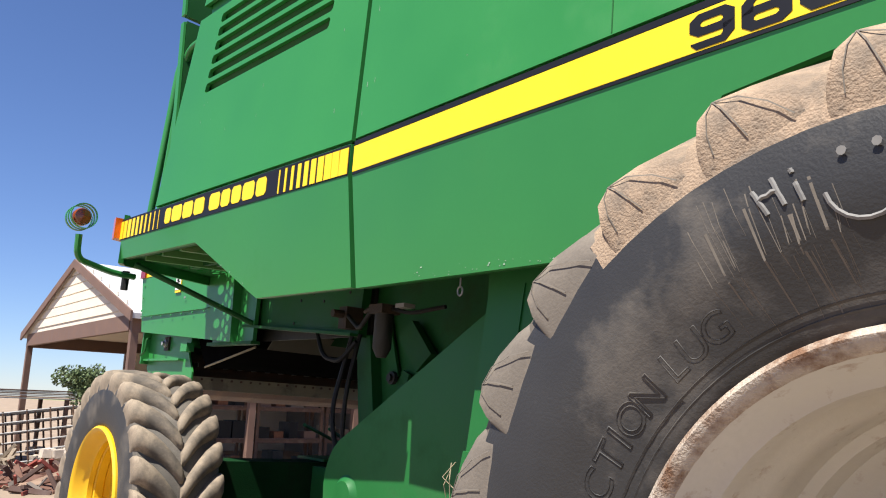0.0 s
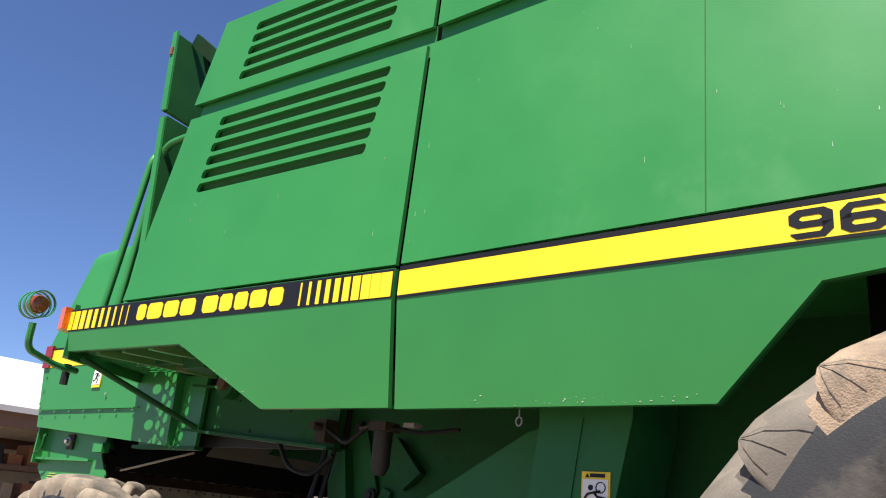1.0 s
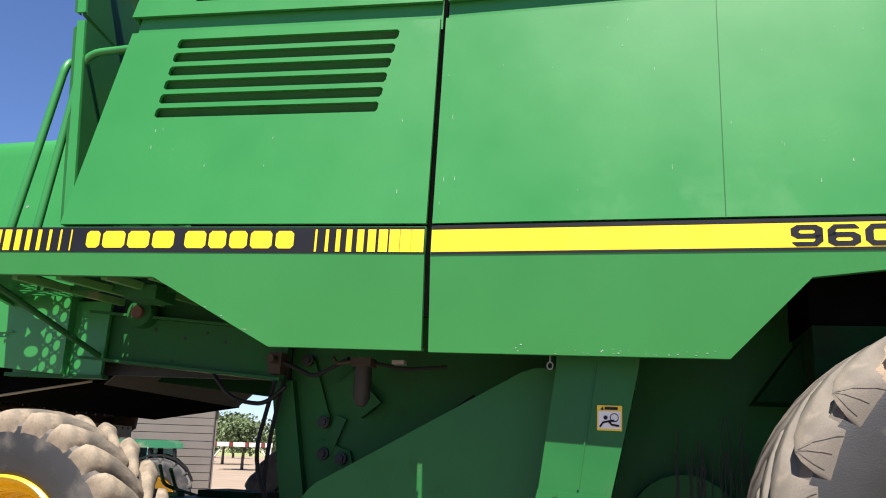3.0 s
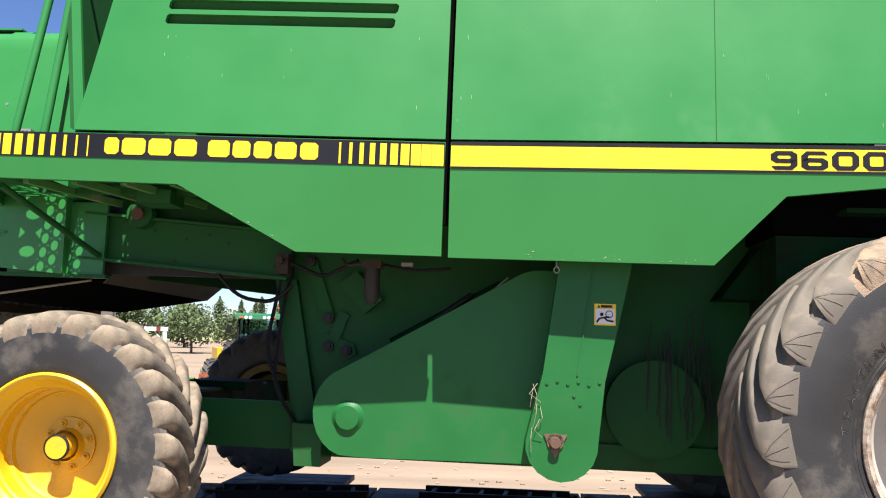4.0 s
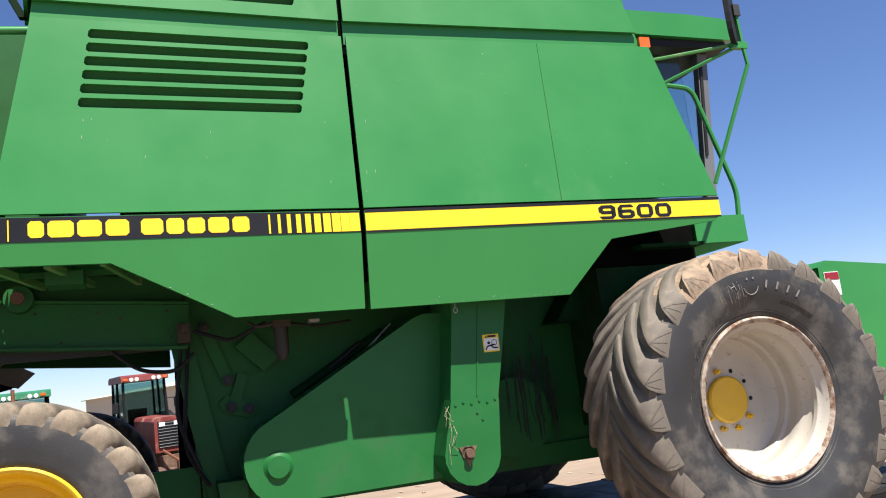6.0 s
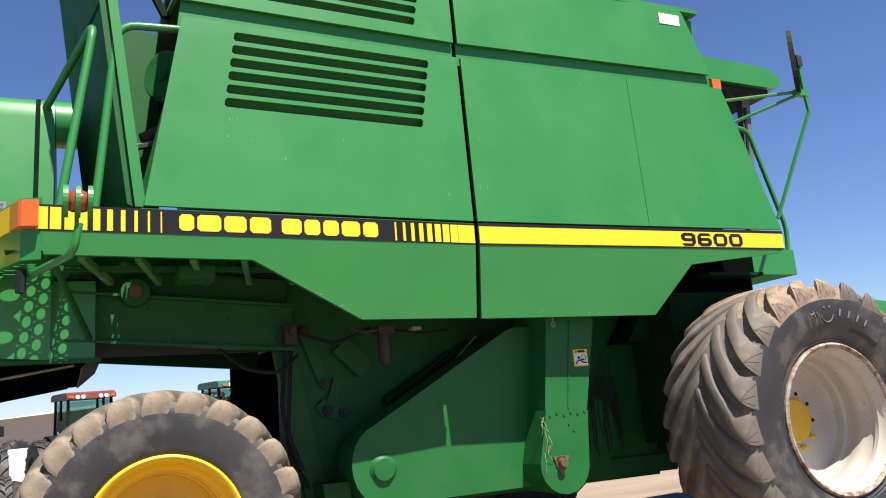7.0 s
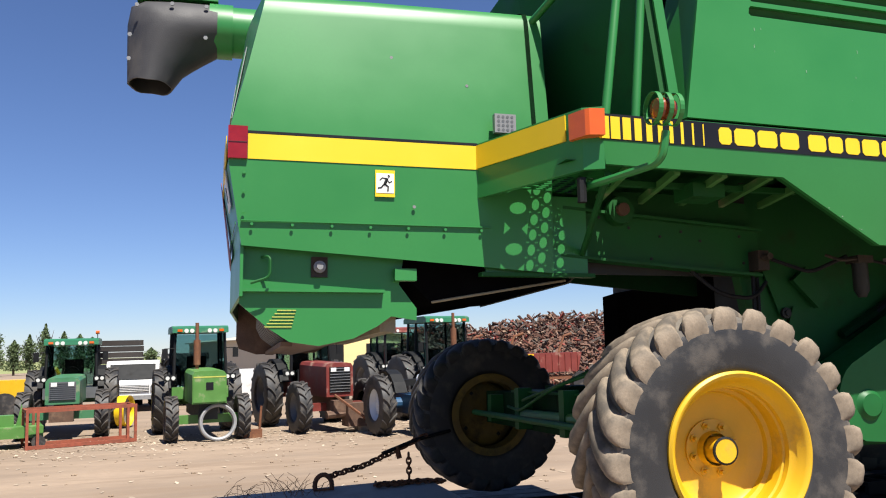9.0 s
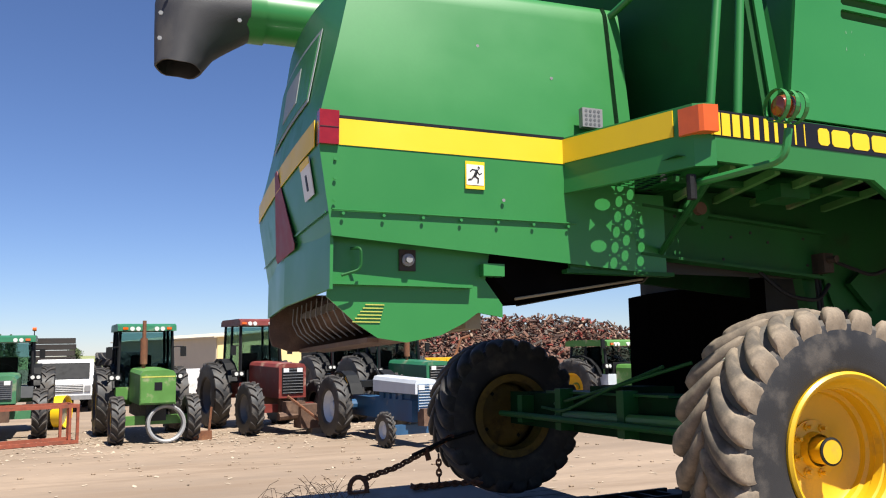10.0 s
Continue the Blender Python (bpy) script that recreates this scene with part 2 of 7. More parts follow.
def round_path(pts, r, k=5):
    """A polyline with rounded corners."""
    pts = [Vector(p) for p in pts]
    out = [pts[0]]
    for a, b, c in zip(pts, pts[1:], pts[2:]):
        u, w = (a - b), (c - b)
        q = min(r, u.length * 0.45, w.length * 0.45)
        p0, p1 = b + u.normalized() * q, b + w.normalized() * q
        for i in range(k + 1):
            s = i / k
            out.append((1 - s) ** 2 * p0 + 2 * s * (1 - s) * b + s * s * p1)
    out.append(pts[-1])
    return out


def lathe(bm, prof, c=(0, 0, 0), n=48, slots=None, cap=False):
    """A profile of (radius, along) turned round the y axis through c."""
    rings = []
    for r, y in prof:
        rings.append([bm.verts.new((c[0] + r * math.cos(2 * math.pi * k / n), c[1] + y, c[2] + r * math.sin(2 * math.pi * k / n))) for k in range(n)])
    for i in range(len(rings) - 1):
        for k in range(n):
            f = bm.faces.new((rings[i][k], rings[i][(k + 1) % n], rings[i + 1][(k + 1) % n], rings[i + 1][k]))
            f.material_index = slots[i] if slots else 0
    if cap:
        bm.faces.new(rings[0])
        bm.faces.new(rings[-1][::-1])


def disc(c, r, y0, y1, n=24, bev=0.0):
    bm = bmesh.new()
    lathe(bm, [(r, y0), (r, y1)], c, n, cap=True)
    if bev:
        bevel(bm, bev)
    return bm


def bolt(bm, c, r=0.014, h=0.012, way=-1, slot=0):
    """A hexagonal bolt head on a face across y."""
    prism(bm, [(c[0] + r * math.cos(math.pi / 3 * k), c[2] + r * math.sin(math.pi / 3 * k)) for k in range(6)], c[1], c[1] + way * h, slot=slot)


def tyre_body(bm, R, W, bead, lug_h, n=72, caked=None, inset=1.0, crown=0.0):
    """The carcass of an agricultural tyre round the y axis. Slot 0 sidewall, slot 1 tread, slot 2 tread caked with mud."""
    h = W / 2
    rc = R - lug_h
    sec = rc - bead
    prof = [(bead - 0.012, -h * 0.70 * inset), (bead + 0.012, -h * 0.90 * inset), (bead + 0.035, -h * 0.96 * inset), (bead + 0.05, -h * 0.965 * inset), (bead + 0.35 * sec, -h * lerp(inset, 0.99, 0.85)), (bead + 0.55 * sec, -h), (bead + 0.74 * sec, -h * 0.985),
            (bead + 0.88 * sec, -h * 0.965), (bead + 0.965 * sec, -h * 0.90), (rc - 0.008, -h * 0.66), (rc + 0.4 * crown, -h * 0.46), (rc + 0.85 * crown, -h * 0.22), (rc + crown, 0)]
    prof = prof + [(r, -y) for r, y in prof[-2::-1]]
    m = len(prof) - 1
    slots = [0 if i < 7 or i >= m - 7 else 1 for i in range(m)]
    lathe(bm, prof, n=n, slots=slots)
    if caked:
        for f in bm.faces:
            c = f.calc_center_median()
            if (c.x * c.x + c.z * c.z) ** 0.5 > 0.735 and c.y < 0 and caked[0] < math.degrees(math.atan2(c.z, c.x)) < caked[1]:
                f.material_index = 2


def tyre_lug(bm, R, W, lug_h, lug_w, skew, base, side, slot=0, worn=False, rounded=False):
    """One worn lug, from the middle of the tread out over the shoulder and a little down the sidewall."""
    h, rc = W / 2, R - lug_h
    path = [(0.02, rc - 0.012, R - 0.010, 0.0, 0.60), (-0.05, rc - 0.012, R - 0.002, 0.08, 0.90), (-0.22, rc - 0.014, R, 0.32, 0.92), (-0.42, rc - 0.018, R, 0.57, 0.96), (-0.62, rc - 0.022, R - 0.003, 0.77, 1.05), (-0.82, rc - 0.032, R - 0.006, 0.92, 1.14),
            (-0.945, rc - 0.05, R - 0.014, 1.0, 1.20), (-0.995, rc - 0.07, R - 0.034, 1.03, 1.18), (-1.0, rc - 0.09, R - 0.062, 1.05, 1.08), (-0.985, rc - 0.10, R - 0.088, 1.06, 0.8)]
    if worn:  # broad bars, rounded shoulder, saw-toothed ends that run out into the sidewall
        path = [(f, r0, r1, s, wide * k) for (f, r0, r1, s, wide), k in zip(path[:5], (1.35, 1.40, 1.35, 1.22, 1.08))]
        path += [(-0.80, R - 0.085, R - 0.010, 0.92, 1.30), (-0.92, R - 0.105, R - 0.026, 1.0, 1.55), (-0.972, R - 0.125, R - 0.050, 1.03, 1.68), (-0.988, R - 0.150, R - 0.085, 1.05, 1.75), (-0.983, R - 0.180, R - 0.120, 1.06, 1.75), (-0.978, R - 0.20, R - 0.165, 1.07, 1.75)]
    rows = []
    flat = ((-1, 0.0), (-0.86, 0.70), (-0.78, 0.94), (-0.66, 1.0), (0.66, 1.0), (0.78, 0.94), (0.86, 0.70), (1, 0.0))
    if rounded:  # soft lobes
        flat = ((-1, 0.0), (-0.92, 0.42), (-0.74, 0.78), (-0.42, 0.96), (0.25, 1.0), (0.62, 0.93), (0.88, 0.60), (1, 0.0))
    tooth = ((-1.35, 0.0), (-1.0, 0.36), (-0.55, 0.66), (0.1, 0.88), (0.74, 1.0), (0.84, 0.97), (0.90, 0.70), (1, 0.0))
    for j, (f, r0, r1, s, wide) in enumerate(path):
        y = f * h if side < 0 else -f * h
        th = base + skew * s
        a0 = lug_w * wide / R / 2
        over = 1.004 if j >= 6 else 1.0
        row = []
        for q, u in (tooth if worn and j >= 5 else flat):
            r, ang = lerp(r0, r1, u), th + a0 * q
            row.append(bm.verts.new((r * math.cos(ang), y * lerp(0.97, over, u), r * math.sin(ang))))
        rows.append(row)
    for a, b in zip(rows, rows[1:]):
        for k in range(7):
            bm.faces.new((a[k], a[k + 1], b[k + 1], b[k])).material_index = slot
    for row in (rows[0], rows[-1]):
        bm.faces.new(row).material_index = slot



def lug_crease(R, W, lug_w, skew, q):
    """A fine moulded line that fans out from a worn lug's tip."""
    pts = []
    for f, r, s, wide, k in ((-0.93, R - 0.028, 1.0, 1.62, 0.74), (-0.980, R - 0.052, 1.03, 1.68, lerp(0.70, q, 0.4)), (-0.996, R - 0.086, 1.05, 1.75, lerp(0.70, q, 0.75)), (-0.992, R - 0.120, 1.06, 1.75, q)):
        ang = skew * s + lug_w * wide / R / 2 * k
        pts.append((r * math.cos(ang), f * W / 2, r * math.sin(ang)))
    return tubed(pts, 0.0012, 3)


def tyre_part(name, R, W, bead, lugs, lug_h, lug_w, skew, parent, n=40):
    """A lugged tyre with each lug a piece of its own, for wheels seen from afar."""
    bm = bmesh.new()
    tyre_body(bm, R, W, bead, lug_h, n)
    w = part(name, bm, [RUBBER, RUBBER], parent, smooth=True)
    for side in (-1, 1):
        bm = bmesh.new()
        tyre_lug(bm, R, W, lug_h, lug_w, skew, 0.0, side)
        first = part("lug", bm, TYRE_DUST, w, smooth=True)
        for i in range(lugs):
            lug = first
            if i:
                lug = new("lug", first.data)
                lug.parent = w
            lug.rotation_euler = (0, -2 * math.pi * (i + (0.5 if side > 0 else 0)) / lugs, 0)
    return w


def lerp(a, b, s):
    return a + (b - a) * s

# ---- combine harvester: one machine, nose slightly down on its trailer ----
combine = thing("combine_harvester", "large green combine harvester with yellow stripe, parked on a lowboy trailer", "combine harvester",
                Matrix.Translation((0, 0, 2.71)) @ pose(0, 0, 0, -1.35, 1.12, 0) @ Matrix.Translation((0, 0, -2.71)))
MID = 1.7  # the machine's middle, across


def skin(x, z):
    """How far out the side panels stand."""
    y = 0.045 * x if x < 0 else -0.02 * x
    if z < 2.69:
        y += 0.14 * (2.69 - z)
    elif z > 2.81:
        y += 0.035 * (z - 2.81)
    if z > 3.93:
        y += 0.02
    return y


def slotted(zs, left, right, slot_rows):
    """Pieces of a panel between z limits and two leaning edges, with rows of slots left open."""
    (l0, l1), (r0, r1), (z0, z1) = left, right, zs
    le = lambda z: lerp(l0, l1, (z - z0) / (z1 - z0))
    re = lambda z: lerp(r0, r1, (z - z0) / (z1 - z0))
    polys, z = [], z0
    for a, b, xa, xb in slot_rows:
        polys.append([(le(z), z), (re(z), z), (re(a), a), (le(a), a)])
        h, q = b - a, (b - a) * 0.22
        lean = (l1 - l0) / (z1 - z0) * h
        polys.append([(le(a), a), (xa + q, a), (xa, a + q), (xa + lean * 0.5, b - q), (xa + lean * 0.5 + q, b), (le(b), b)])
        polys.append([(xb - q, a), (re(a), a), (re(b), b), (xb + lean * 0.5 - q, b), (xb + lean * 0.5, b - q), (xb, a + q)])
        z = b
    polys.append([(le(z), z), (re(z), z), (re(z1), z1), (le(z1), z1)])
    return polys


# lower skirts with the stripe band above them
bm = bmesh.new()
sheet(bm, [[(-2.24, 2.585), (-1.297, 2.578), (-0.717, 2.275), (-0.018, 2.275), (-0.014, 2.69), (-2.255, 2.69)]], skin, 0.022)
rear_skirt = part("side_panel", bm, GREEN, combine)
bm = bmesh.new()
sheet(bm, [[(-2.255, 2.69), (-0.014, 2.69), (-0.012, 2.815), (-1.83, 2.815), (-1.83, 2.812), (-2.27, 2.812)]], skin, 0.022)
part("stripe_band", bm, GREEN, rear_skirt)
bm = bmesh.new()
sheet(bm, [[(0.014, 2.27), (1.243, 2.265), (1.552, 2.583), (2.325, 2.665), (2.345, 2.69), (0.014, 2.69)]], skin, 0.022)
front_skirt = part("side_panel", bm, GREEN, combine)
bm = bmesh.new()
sheet(bm, [[(0.014, 2.69), (2.345, 2.69), (2.37, 2.815), (0.014, 2.815)]], skin, 0.022)
part("stripe_band", bm, GREEN, front_skirt)
# turned-in lips below the skirts
bm = bmesh.new()
for (x0, z0), (x1, z1) in (((-2.24, 2.587), (-1.297, 2.58)), ((-1.297, 2.58), (-0.717, 2.277)), ((-0.717, 2.277), (-0.018, 2.277))):
    y0, y1 = skin(x0, z0) + 0.003, skin(x1, z1) + 0.003
    v = [bm.verts.new(p) for p in ((x0, y0, z0), (x1, y1, z1), (x1, y1 + 0.05, z1 + 0.002), (x0, y0 + 0.05, z0 + 0.002), (x0, y0, z0 + 0.012), (x1, y1, z1 + 0.012), (x1, y1 + 0.05, z1 + 0.014), (x0, y0 + 0.05, z0 + 0.014))]
    for f in ((0, 1, 2, 3), (4, 5, 6, 7), (0, 1, 5, 4), (3, 2, 6, 7), (0, 3, 7, 4), (1, 2, 6, 5)):
        bm.faces.new([v[i] for i in f])
part("lip", bm, GREEN_DULL, rear_skirt)
bm = bmesh.new()
for (x0, z0), (x1, z1) in (((0.014, 2.272), (1.243, 2.267)), ((1.243, 2.267), (1.552, 2.585)), ((1.552, 2.585), (2.325, 2.667))):
    y0, y1 = skin(x0, z0) + 0.003, skin(x1, z1) + 0.003
    v = [bm.verts.new(p) for p in ((x0, y0, z0), (x1, y1, z1), (x1, y1 + 0.05, z1 + 0.002), (x0, y0 + 0.05, z0 + 0.002), (x0, y0, z0 + 0.012), (x1, y1, z1 + 0.012), (x1, y1 + 0.05, z1 + 0.014), (x0, y0 + 0.05, z0 + 0.014))]
    for f in ((0, 1, 2, 3), (4, 5, 6, 7), (0, 1, 5, 4), (3, 2, 6, 7), (0, 3, 7, 4), (1, 2, 6, 5)):
        bm.faces.new([v[i] for i in f])
part("lip", bm, GREEN_DULL, front_skirt)

# upper panels; the rear ones with louvre slots
rows6 = [(3.382 + 0.0765 * i, 3.382 + 0.0765 * i + 0.052, lerp(-1.42, -1.362, i / 5), lerp(-0.285, -0.214, i / 5)) for i in range(6)]
bm = bmesh.new()
sheet(bm, slotted((2.83, 3.865), (-1.815, -1.625), (-0.014, -0.014), rows6), skin, 0.02)
louvre_panel = part("louvre_panel", bm, GREEN, combine)
rows5 = [(4.050 + 0.0765 * i, 4.050 + 0.0765 * i + 0.052, lerp(-1.32, -1.27, i / 4), lerp(-0.27, -0.21, i / 4)) for i in range(5)]
bm = bmesh.new()
sheet(bm, slotted((3.975, 4.50), (-1.66, -1.55), (-0.014, -0.014), rows5), skin, 0.02)
upper_louvre = part("louvre_panel", bm, GREEN, combine)
for rows_, panel_ in ((rows6, louvre_panel), (rows5, upper_louvre)):
    for a, b, xa, xb in rows_:
        bm = bmesh.new()  # blade folded inwards from the slot's upper edge
        ends = []
        for x in (xa - 0.015, xb + 0.015):
            y = skin(x, a)
            ends.append([bm.verts.new((x, y + dy, z)) for dy, z in ((0.024, b + 0.006), (0.029, b + 0.006), (0.066, a - 0.006), (0.060, a - 0.009))])
        for k in range(4):
            bm.faces.new((ends[0][k], ends[0][(k + 1) % 4], ends[1][(k + 1) % 4], ends[1][k]))
        bm.faces.new(ends[0])
        bm.faces.new(ends[1])
        # darker green gives the blade the shade inside its slot
        part("louvre_blade", bm, GREEN_DULL, panel_)
bm = bmesh.new()
sheet(bm, [[(0.014, 2.83), (2.37, 2.83), (2.055, 3.865), (0.014, 3.865)]], skin, 0.02)
front_panel = part("tank_panel", bm, GREEN, combine)
bm = bmesh.new()  # fine seam down the panel
prism(bm, [(1.238, 2.835), (1.242, 2.835), (1.239, 3.86), (1.236, 3.86)], skin(1.25, 3.3) - 0.0215, skin(1.25, 3.3) + 0.01)
seam_lo, seam_hi = skin(1.25, 2.835), skin(1.25, 3.86)
for v in bm.verts:
    v.co.y = lerp(seam_lo, seam_hi, (v.co.z - 2.835) / 1.025) + (-0.0012 if v.co.y < 0 else 0.01)
part("seam", bm, GREEN_DULL, front_panel)
bm = bmesh.new()
sheet(bm, [[(0.014, 3.975), (2.0, 3.975), (1.845, 4.42), (1.82, 4.46), (1.77, 4.48), (0.014, 4.48)]], skin, 0.02)
part("tank_panel", bm, GREEN, combine)
# recessed groove between the upper panels, stripes' top edge, and the shell behind
bm = bmesh.new()
sheet(bm, [[(-1.64, 3.84), (-0.014, 3.84), (-0.014, 4.0), (-1.62, 4.0)], [(0.014, 3.84), (2.04, 3.84), (2.0, 4.0), (0.014, 4.0)]], lambda x, z: skin(x, 3.9) + 0.055, 0.02)
part("groove", bm, GREEN, combine)
# solid dark box stands for the shaded space behind the louvres
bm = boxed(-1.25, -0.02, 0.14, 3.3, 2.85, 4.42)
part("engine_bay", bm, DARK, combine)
part("top_deck", boxed(-1.60, -0.02, 0.17, 3.3, 4.424, 4.44, 0.004), GREEN_DULL, combine)
# added box, about where the screen housing sits, to shade the far wheel
part("radiator_housing", boxed(-1.97, -1.61, 1.26, 3.3, 2.7, 4.4, 0.02), GREEN_DULL, combine)
bm = boxed(0.02, 2.0, 0.12, 3.3, 2.72, 4.44)
part("grain_tank", bm, GREEN, combine)
bm = bmesh.new()  # return of the panel's rear edge
for z0, z1, xa, xb in ((2.83, 3.865, -1.815, -1.625), (3.975, 4.5, -1.66, -1.55)):
    q = [bm.verts.new(p) for p in ((xa, skin(xa, z0) + 0.002, z0), (xb, skin(xb, z1) + 0.002, z1), (xb + 0.03, 0.30, z1), (xa - 0.03, 0.30, z0),
                                   (xa + 0.02, skin(xa, z0) + 0.006, z0), (xb + 0.02, skin(xb, z1) + 0.006, z1), (xb + 0.05, 0.30, z1), (xa - 0.01, 0.30, z0))]
    for f in ((0, 1, 2, 3), (4, 5, 6, 7), (0, 1, 5, 4), (1, 2, 6, 5), (2, 3, 7, 6), (3, 0, 4, 7)):
        bm.faces.new([q[i] for i in f])
part("panel_return", bm, GREEN, louvre_panel)
bm = boxed(-1.6, 2.0, 0.05, 3.3, 4.46, 4.49)
part("roof", bm, GREEN, combine)
# added backing: stops sun through the upper gap and reads as dark
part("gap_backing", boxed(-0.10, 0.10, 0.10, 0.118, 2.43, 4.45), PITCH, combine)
bm = bmesh.new()
prism(bm, [(0.3, 4.47), (1.72, 4.47), (1.66, 5.0), (0.3, 5.0)], 0.55, 2.9)
part("tank_extension", bm, GREEN_FADED, combine, "light green grain tank extension")
bm = boxed(1.62, 1.80, skin(1.7, 4.38) - 0.006, skin(1.7, 4.38) + 0.0, 4.33, 4.41, 0.004)
part("marker_plate", bm, WHITE, combine)

# ---- stripe and lettering ----
def decal(name, x0, x1, z0, z1, mat, parent, lift=0.003, label=""):
    bm = bmesh.new()
    n = 1
    y0, y1 = skin(x0, 2.75), skin(x1, 2.75)
    v = [bm.verts.new(p) for p in ((x0, y0 - lift, z0), (x1, y1 - lift, z0), (x1, y1 - lift, z1), (x0, y0 - lift, z1),
                                   (x0, y0 + 0.004, z0), (x1, y1 + 0.004, z0), (x1, y1 + 0.004, z1), (x0, y0 + 0.004, z1))]
    for f in ((0, 1, 2, 3), (4, 5, 6, 7), (0, 1, 5, 4), (1, 2, 6, 5), (2, 3, 7, 6), (3, 0, 4, 7)):
        bm.faces.new([v[i] for i in f])
    return part(name, bm, mat, parent, label)


yellow_stripe = decal("stripe", 0.016, 2.366, 2.698, 2.798, YELLOW, front_skirt, label="yellow stripe with black edge lines")
decal("stripe_line", 0.016, 2.369, 2.800, 2.818, BLACK_DECAL, front_skirt)
decal("stripe_line", 0.016, 2.366, 2.687, 2.696, BLACK_DECAL, front_skirt)
black_band = decal("stripe", -2.26, -0.014, 2.692, 2.812, BLACK_DECAL, rear_skirt, label="black band with yellow bars and lettering blocks")
xs, wd = -0.018, 0.060
for i in range(10):  # bars that thin out towards the name
    decal("bar", xs - wd, xs, 2.697, 2.800, YELLOW, black_band, 0.005)
    xs -= 0.0545
    wd = max(0.006, 0.052 - 0.0053 * i)
xs, wd = -2.225, 0.048
for i in range(10):
    decal("bar", xs - wd, xs, 2.697, 2.800, YELLOW, black_band, 0.005)
    xs += 0.0545
    wd = max(0.006, 0.046 - 0.0052 * i)


def block(x0, x1, z0, z1, cut):
    """A plain block in place of a maker's letter, with chamfered corners."""
    w, c = x1 - x0, cut
    pts = [(x0 + c, z0), (x1 - c, z0), (x1, z0 + c), (x1, z1 - c), (x1 - c, z1), (x0 + c, z1), (x0, z1 - c), (x0, z0 + c)]
    bm = bmesh.new()
    sheet(bm, [pts], lambda x, z: skin(x, 2.75) - 0.005, 0.004)
    part("lettering_block", bm, YELLOW, black_band)


for x0, x1 in ((-1.655, -1.585), (-1.570, -1.455), (-1.440, -1.330), (-1.313, -1.205), (-1.150, -1.045), (-1.030, -0.945), (-0.928, -0.842), (-0.826, -0.722), (-0.704, -0.618)):
    block(x0, x1, 2.711, 2.793, 0.014)


def lettering(name, body, size, m, mat, parent, depth=0.0015, wide=1.0, outline=0.0):
    cu = bpy.data.curves.new(name, "FONT")
    cu.body, cu.size, cu.extrude, cu.align_x, cu.align_y = body, size, depth, "CENTER", "CENTER"
    if outline:
        cu.fill_mode, cu.extrude, cu.bevel_depth, cu.bevel_resolution, cu.resolution_u, cu.shear = "NONE", 0.0, outline, 0, 4, 0.15
    tmp = bpy.data.objects.new(name, cu)
    scene.collection.objects.link(tmp)
    me = bpy.data.meshes.new_from_object(tmp.evaluated_get(bpy.context.evaluated_depsgraph_get()))
    bpy.data.objects.remove(tmp)
    me.transform(m @ Matrix.Diagonal((wide, 1, 1, 1)))
    me.materials.clear()
    me.materials.append(mat)
    ob = new(name, me)
    ob.parent = parent
    return ob


def digit(kind, x0, w, z0, h):
    """One broad square-cornered figure of strokes: 0, 6, or 9 (a 6 turned round)."""
    sx, sz = 0.25, 0.23

    def ring(lo, hi):
        c, d = 0.20, 0.26 * (hi - lo)
        o = [(c, lo), (1 - c, lo), (1, lo + d), (1, hi - d), (1 - c, hi), (c, hi), (0, hi - d), (0, lo + d)]
        n = [(sx + 0.06, lo + sz), (1 - sx - 0.06, lo + sz), (1 - sx, lo + sz + 0.05), (1 - sx, hi - sz - 0.05), (1 - sx - 0.06, hi - sz), (sx + 0.06, hi - sz), (sx, hi - sz - 0.05), (sx, lo + sz + 0.05)]
        return [[o[k], o[(k + 1) % 8], n[(k + 1) % 8], n[k]] for k in range(8)]
    if kind == "0":
        polys = ring(0.0, 1.0)
    else:
        polys = ring(0.0, 0.64) + [[(0, 0.45), (sx * 0.98, 0.50), (sx, 0.72), (0.30, 0.80), (0.20, 1.0), (0, 0.76)], [(0.30, 0.80), (0.97, 0.80), (0.97, 0.84), (0.84, 1.0), (0.20, 1.0)]]
    if kind == "9":
        polys = [[(1 - x, 1 - z) for x, z in q] for q in polys]
    bm = bmesh.new()
    sheet(bm, [[(x0 + w * x, z0 + h * z) for x, z in q] for q in polys], lambda x, z: skin(x, 2.75) - 0.0045, 0.003)
    part("number", bm, BLACK_DECAL, yellow_stripe)


for k, ch in enumerate("9600"):
    digit(ch, 1.478 + 0.1335 * k, 0.117, 2.702, 0.087)

# ---- lower side: chassis wall, elevator housing, leg ----
bm = bmesh.new()
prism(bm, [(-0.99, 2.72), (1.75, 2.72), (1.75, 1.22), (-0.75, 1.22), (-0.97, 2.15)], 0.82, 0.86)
# recessed wall: its shade is in the darker green
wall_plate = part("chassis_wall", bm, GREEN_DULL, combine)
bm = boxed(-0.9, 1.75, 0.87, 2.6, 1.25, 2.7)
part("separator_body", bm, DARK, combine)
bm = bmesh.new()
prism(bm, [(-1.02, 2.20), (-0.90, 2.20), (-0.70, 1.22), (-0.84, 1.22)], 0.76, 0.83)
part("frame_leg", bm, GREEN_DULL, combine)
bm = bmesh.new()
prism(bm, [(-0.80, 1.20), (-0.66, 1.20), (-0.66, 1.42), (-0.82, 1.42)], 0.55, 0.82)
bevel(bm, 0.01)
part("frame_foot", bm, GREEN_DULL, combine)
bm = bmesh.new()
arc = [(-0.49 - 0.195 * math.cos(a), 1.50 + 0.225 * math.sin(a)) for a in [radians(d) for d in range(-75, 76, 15)]]
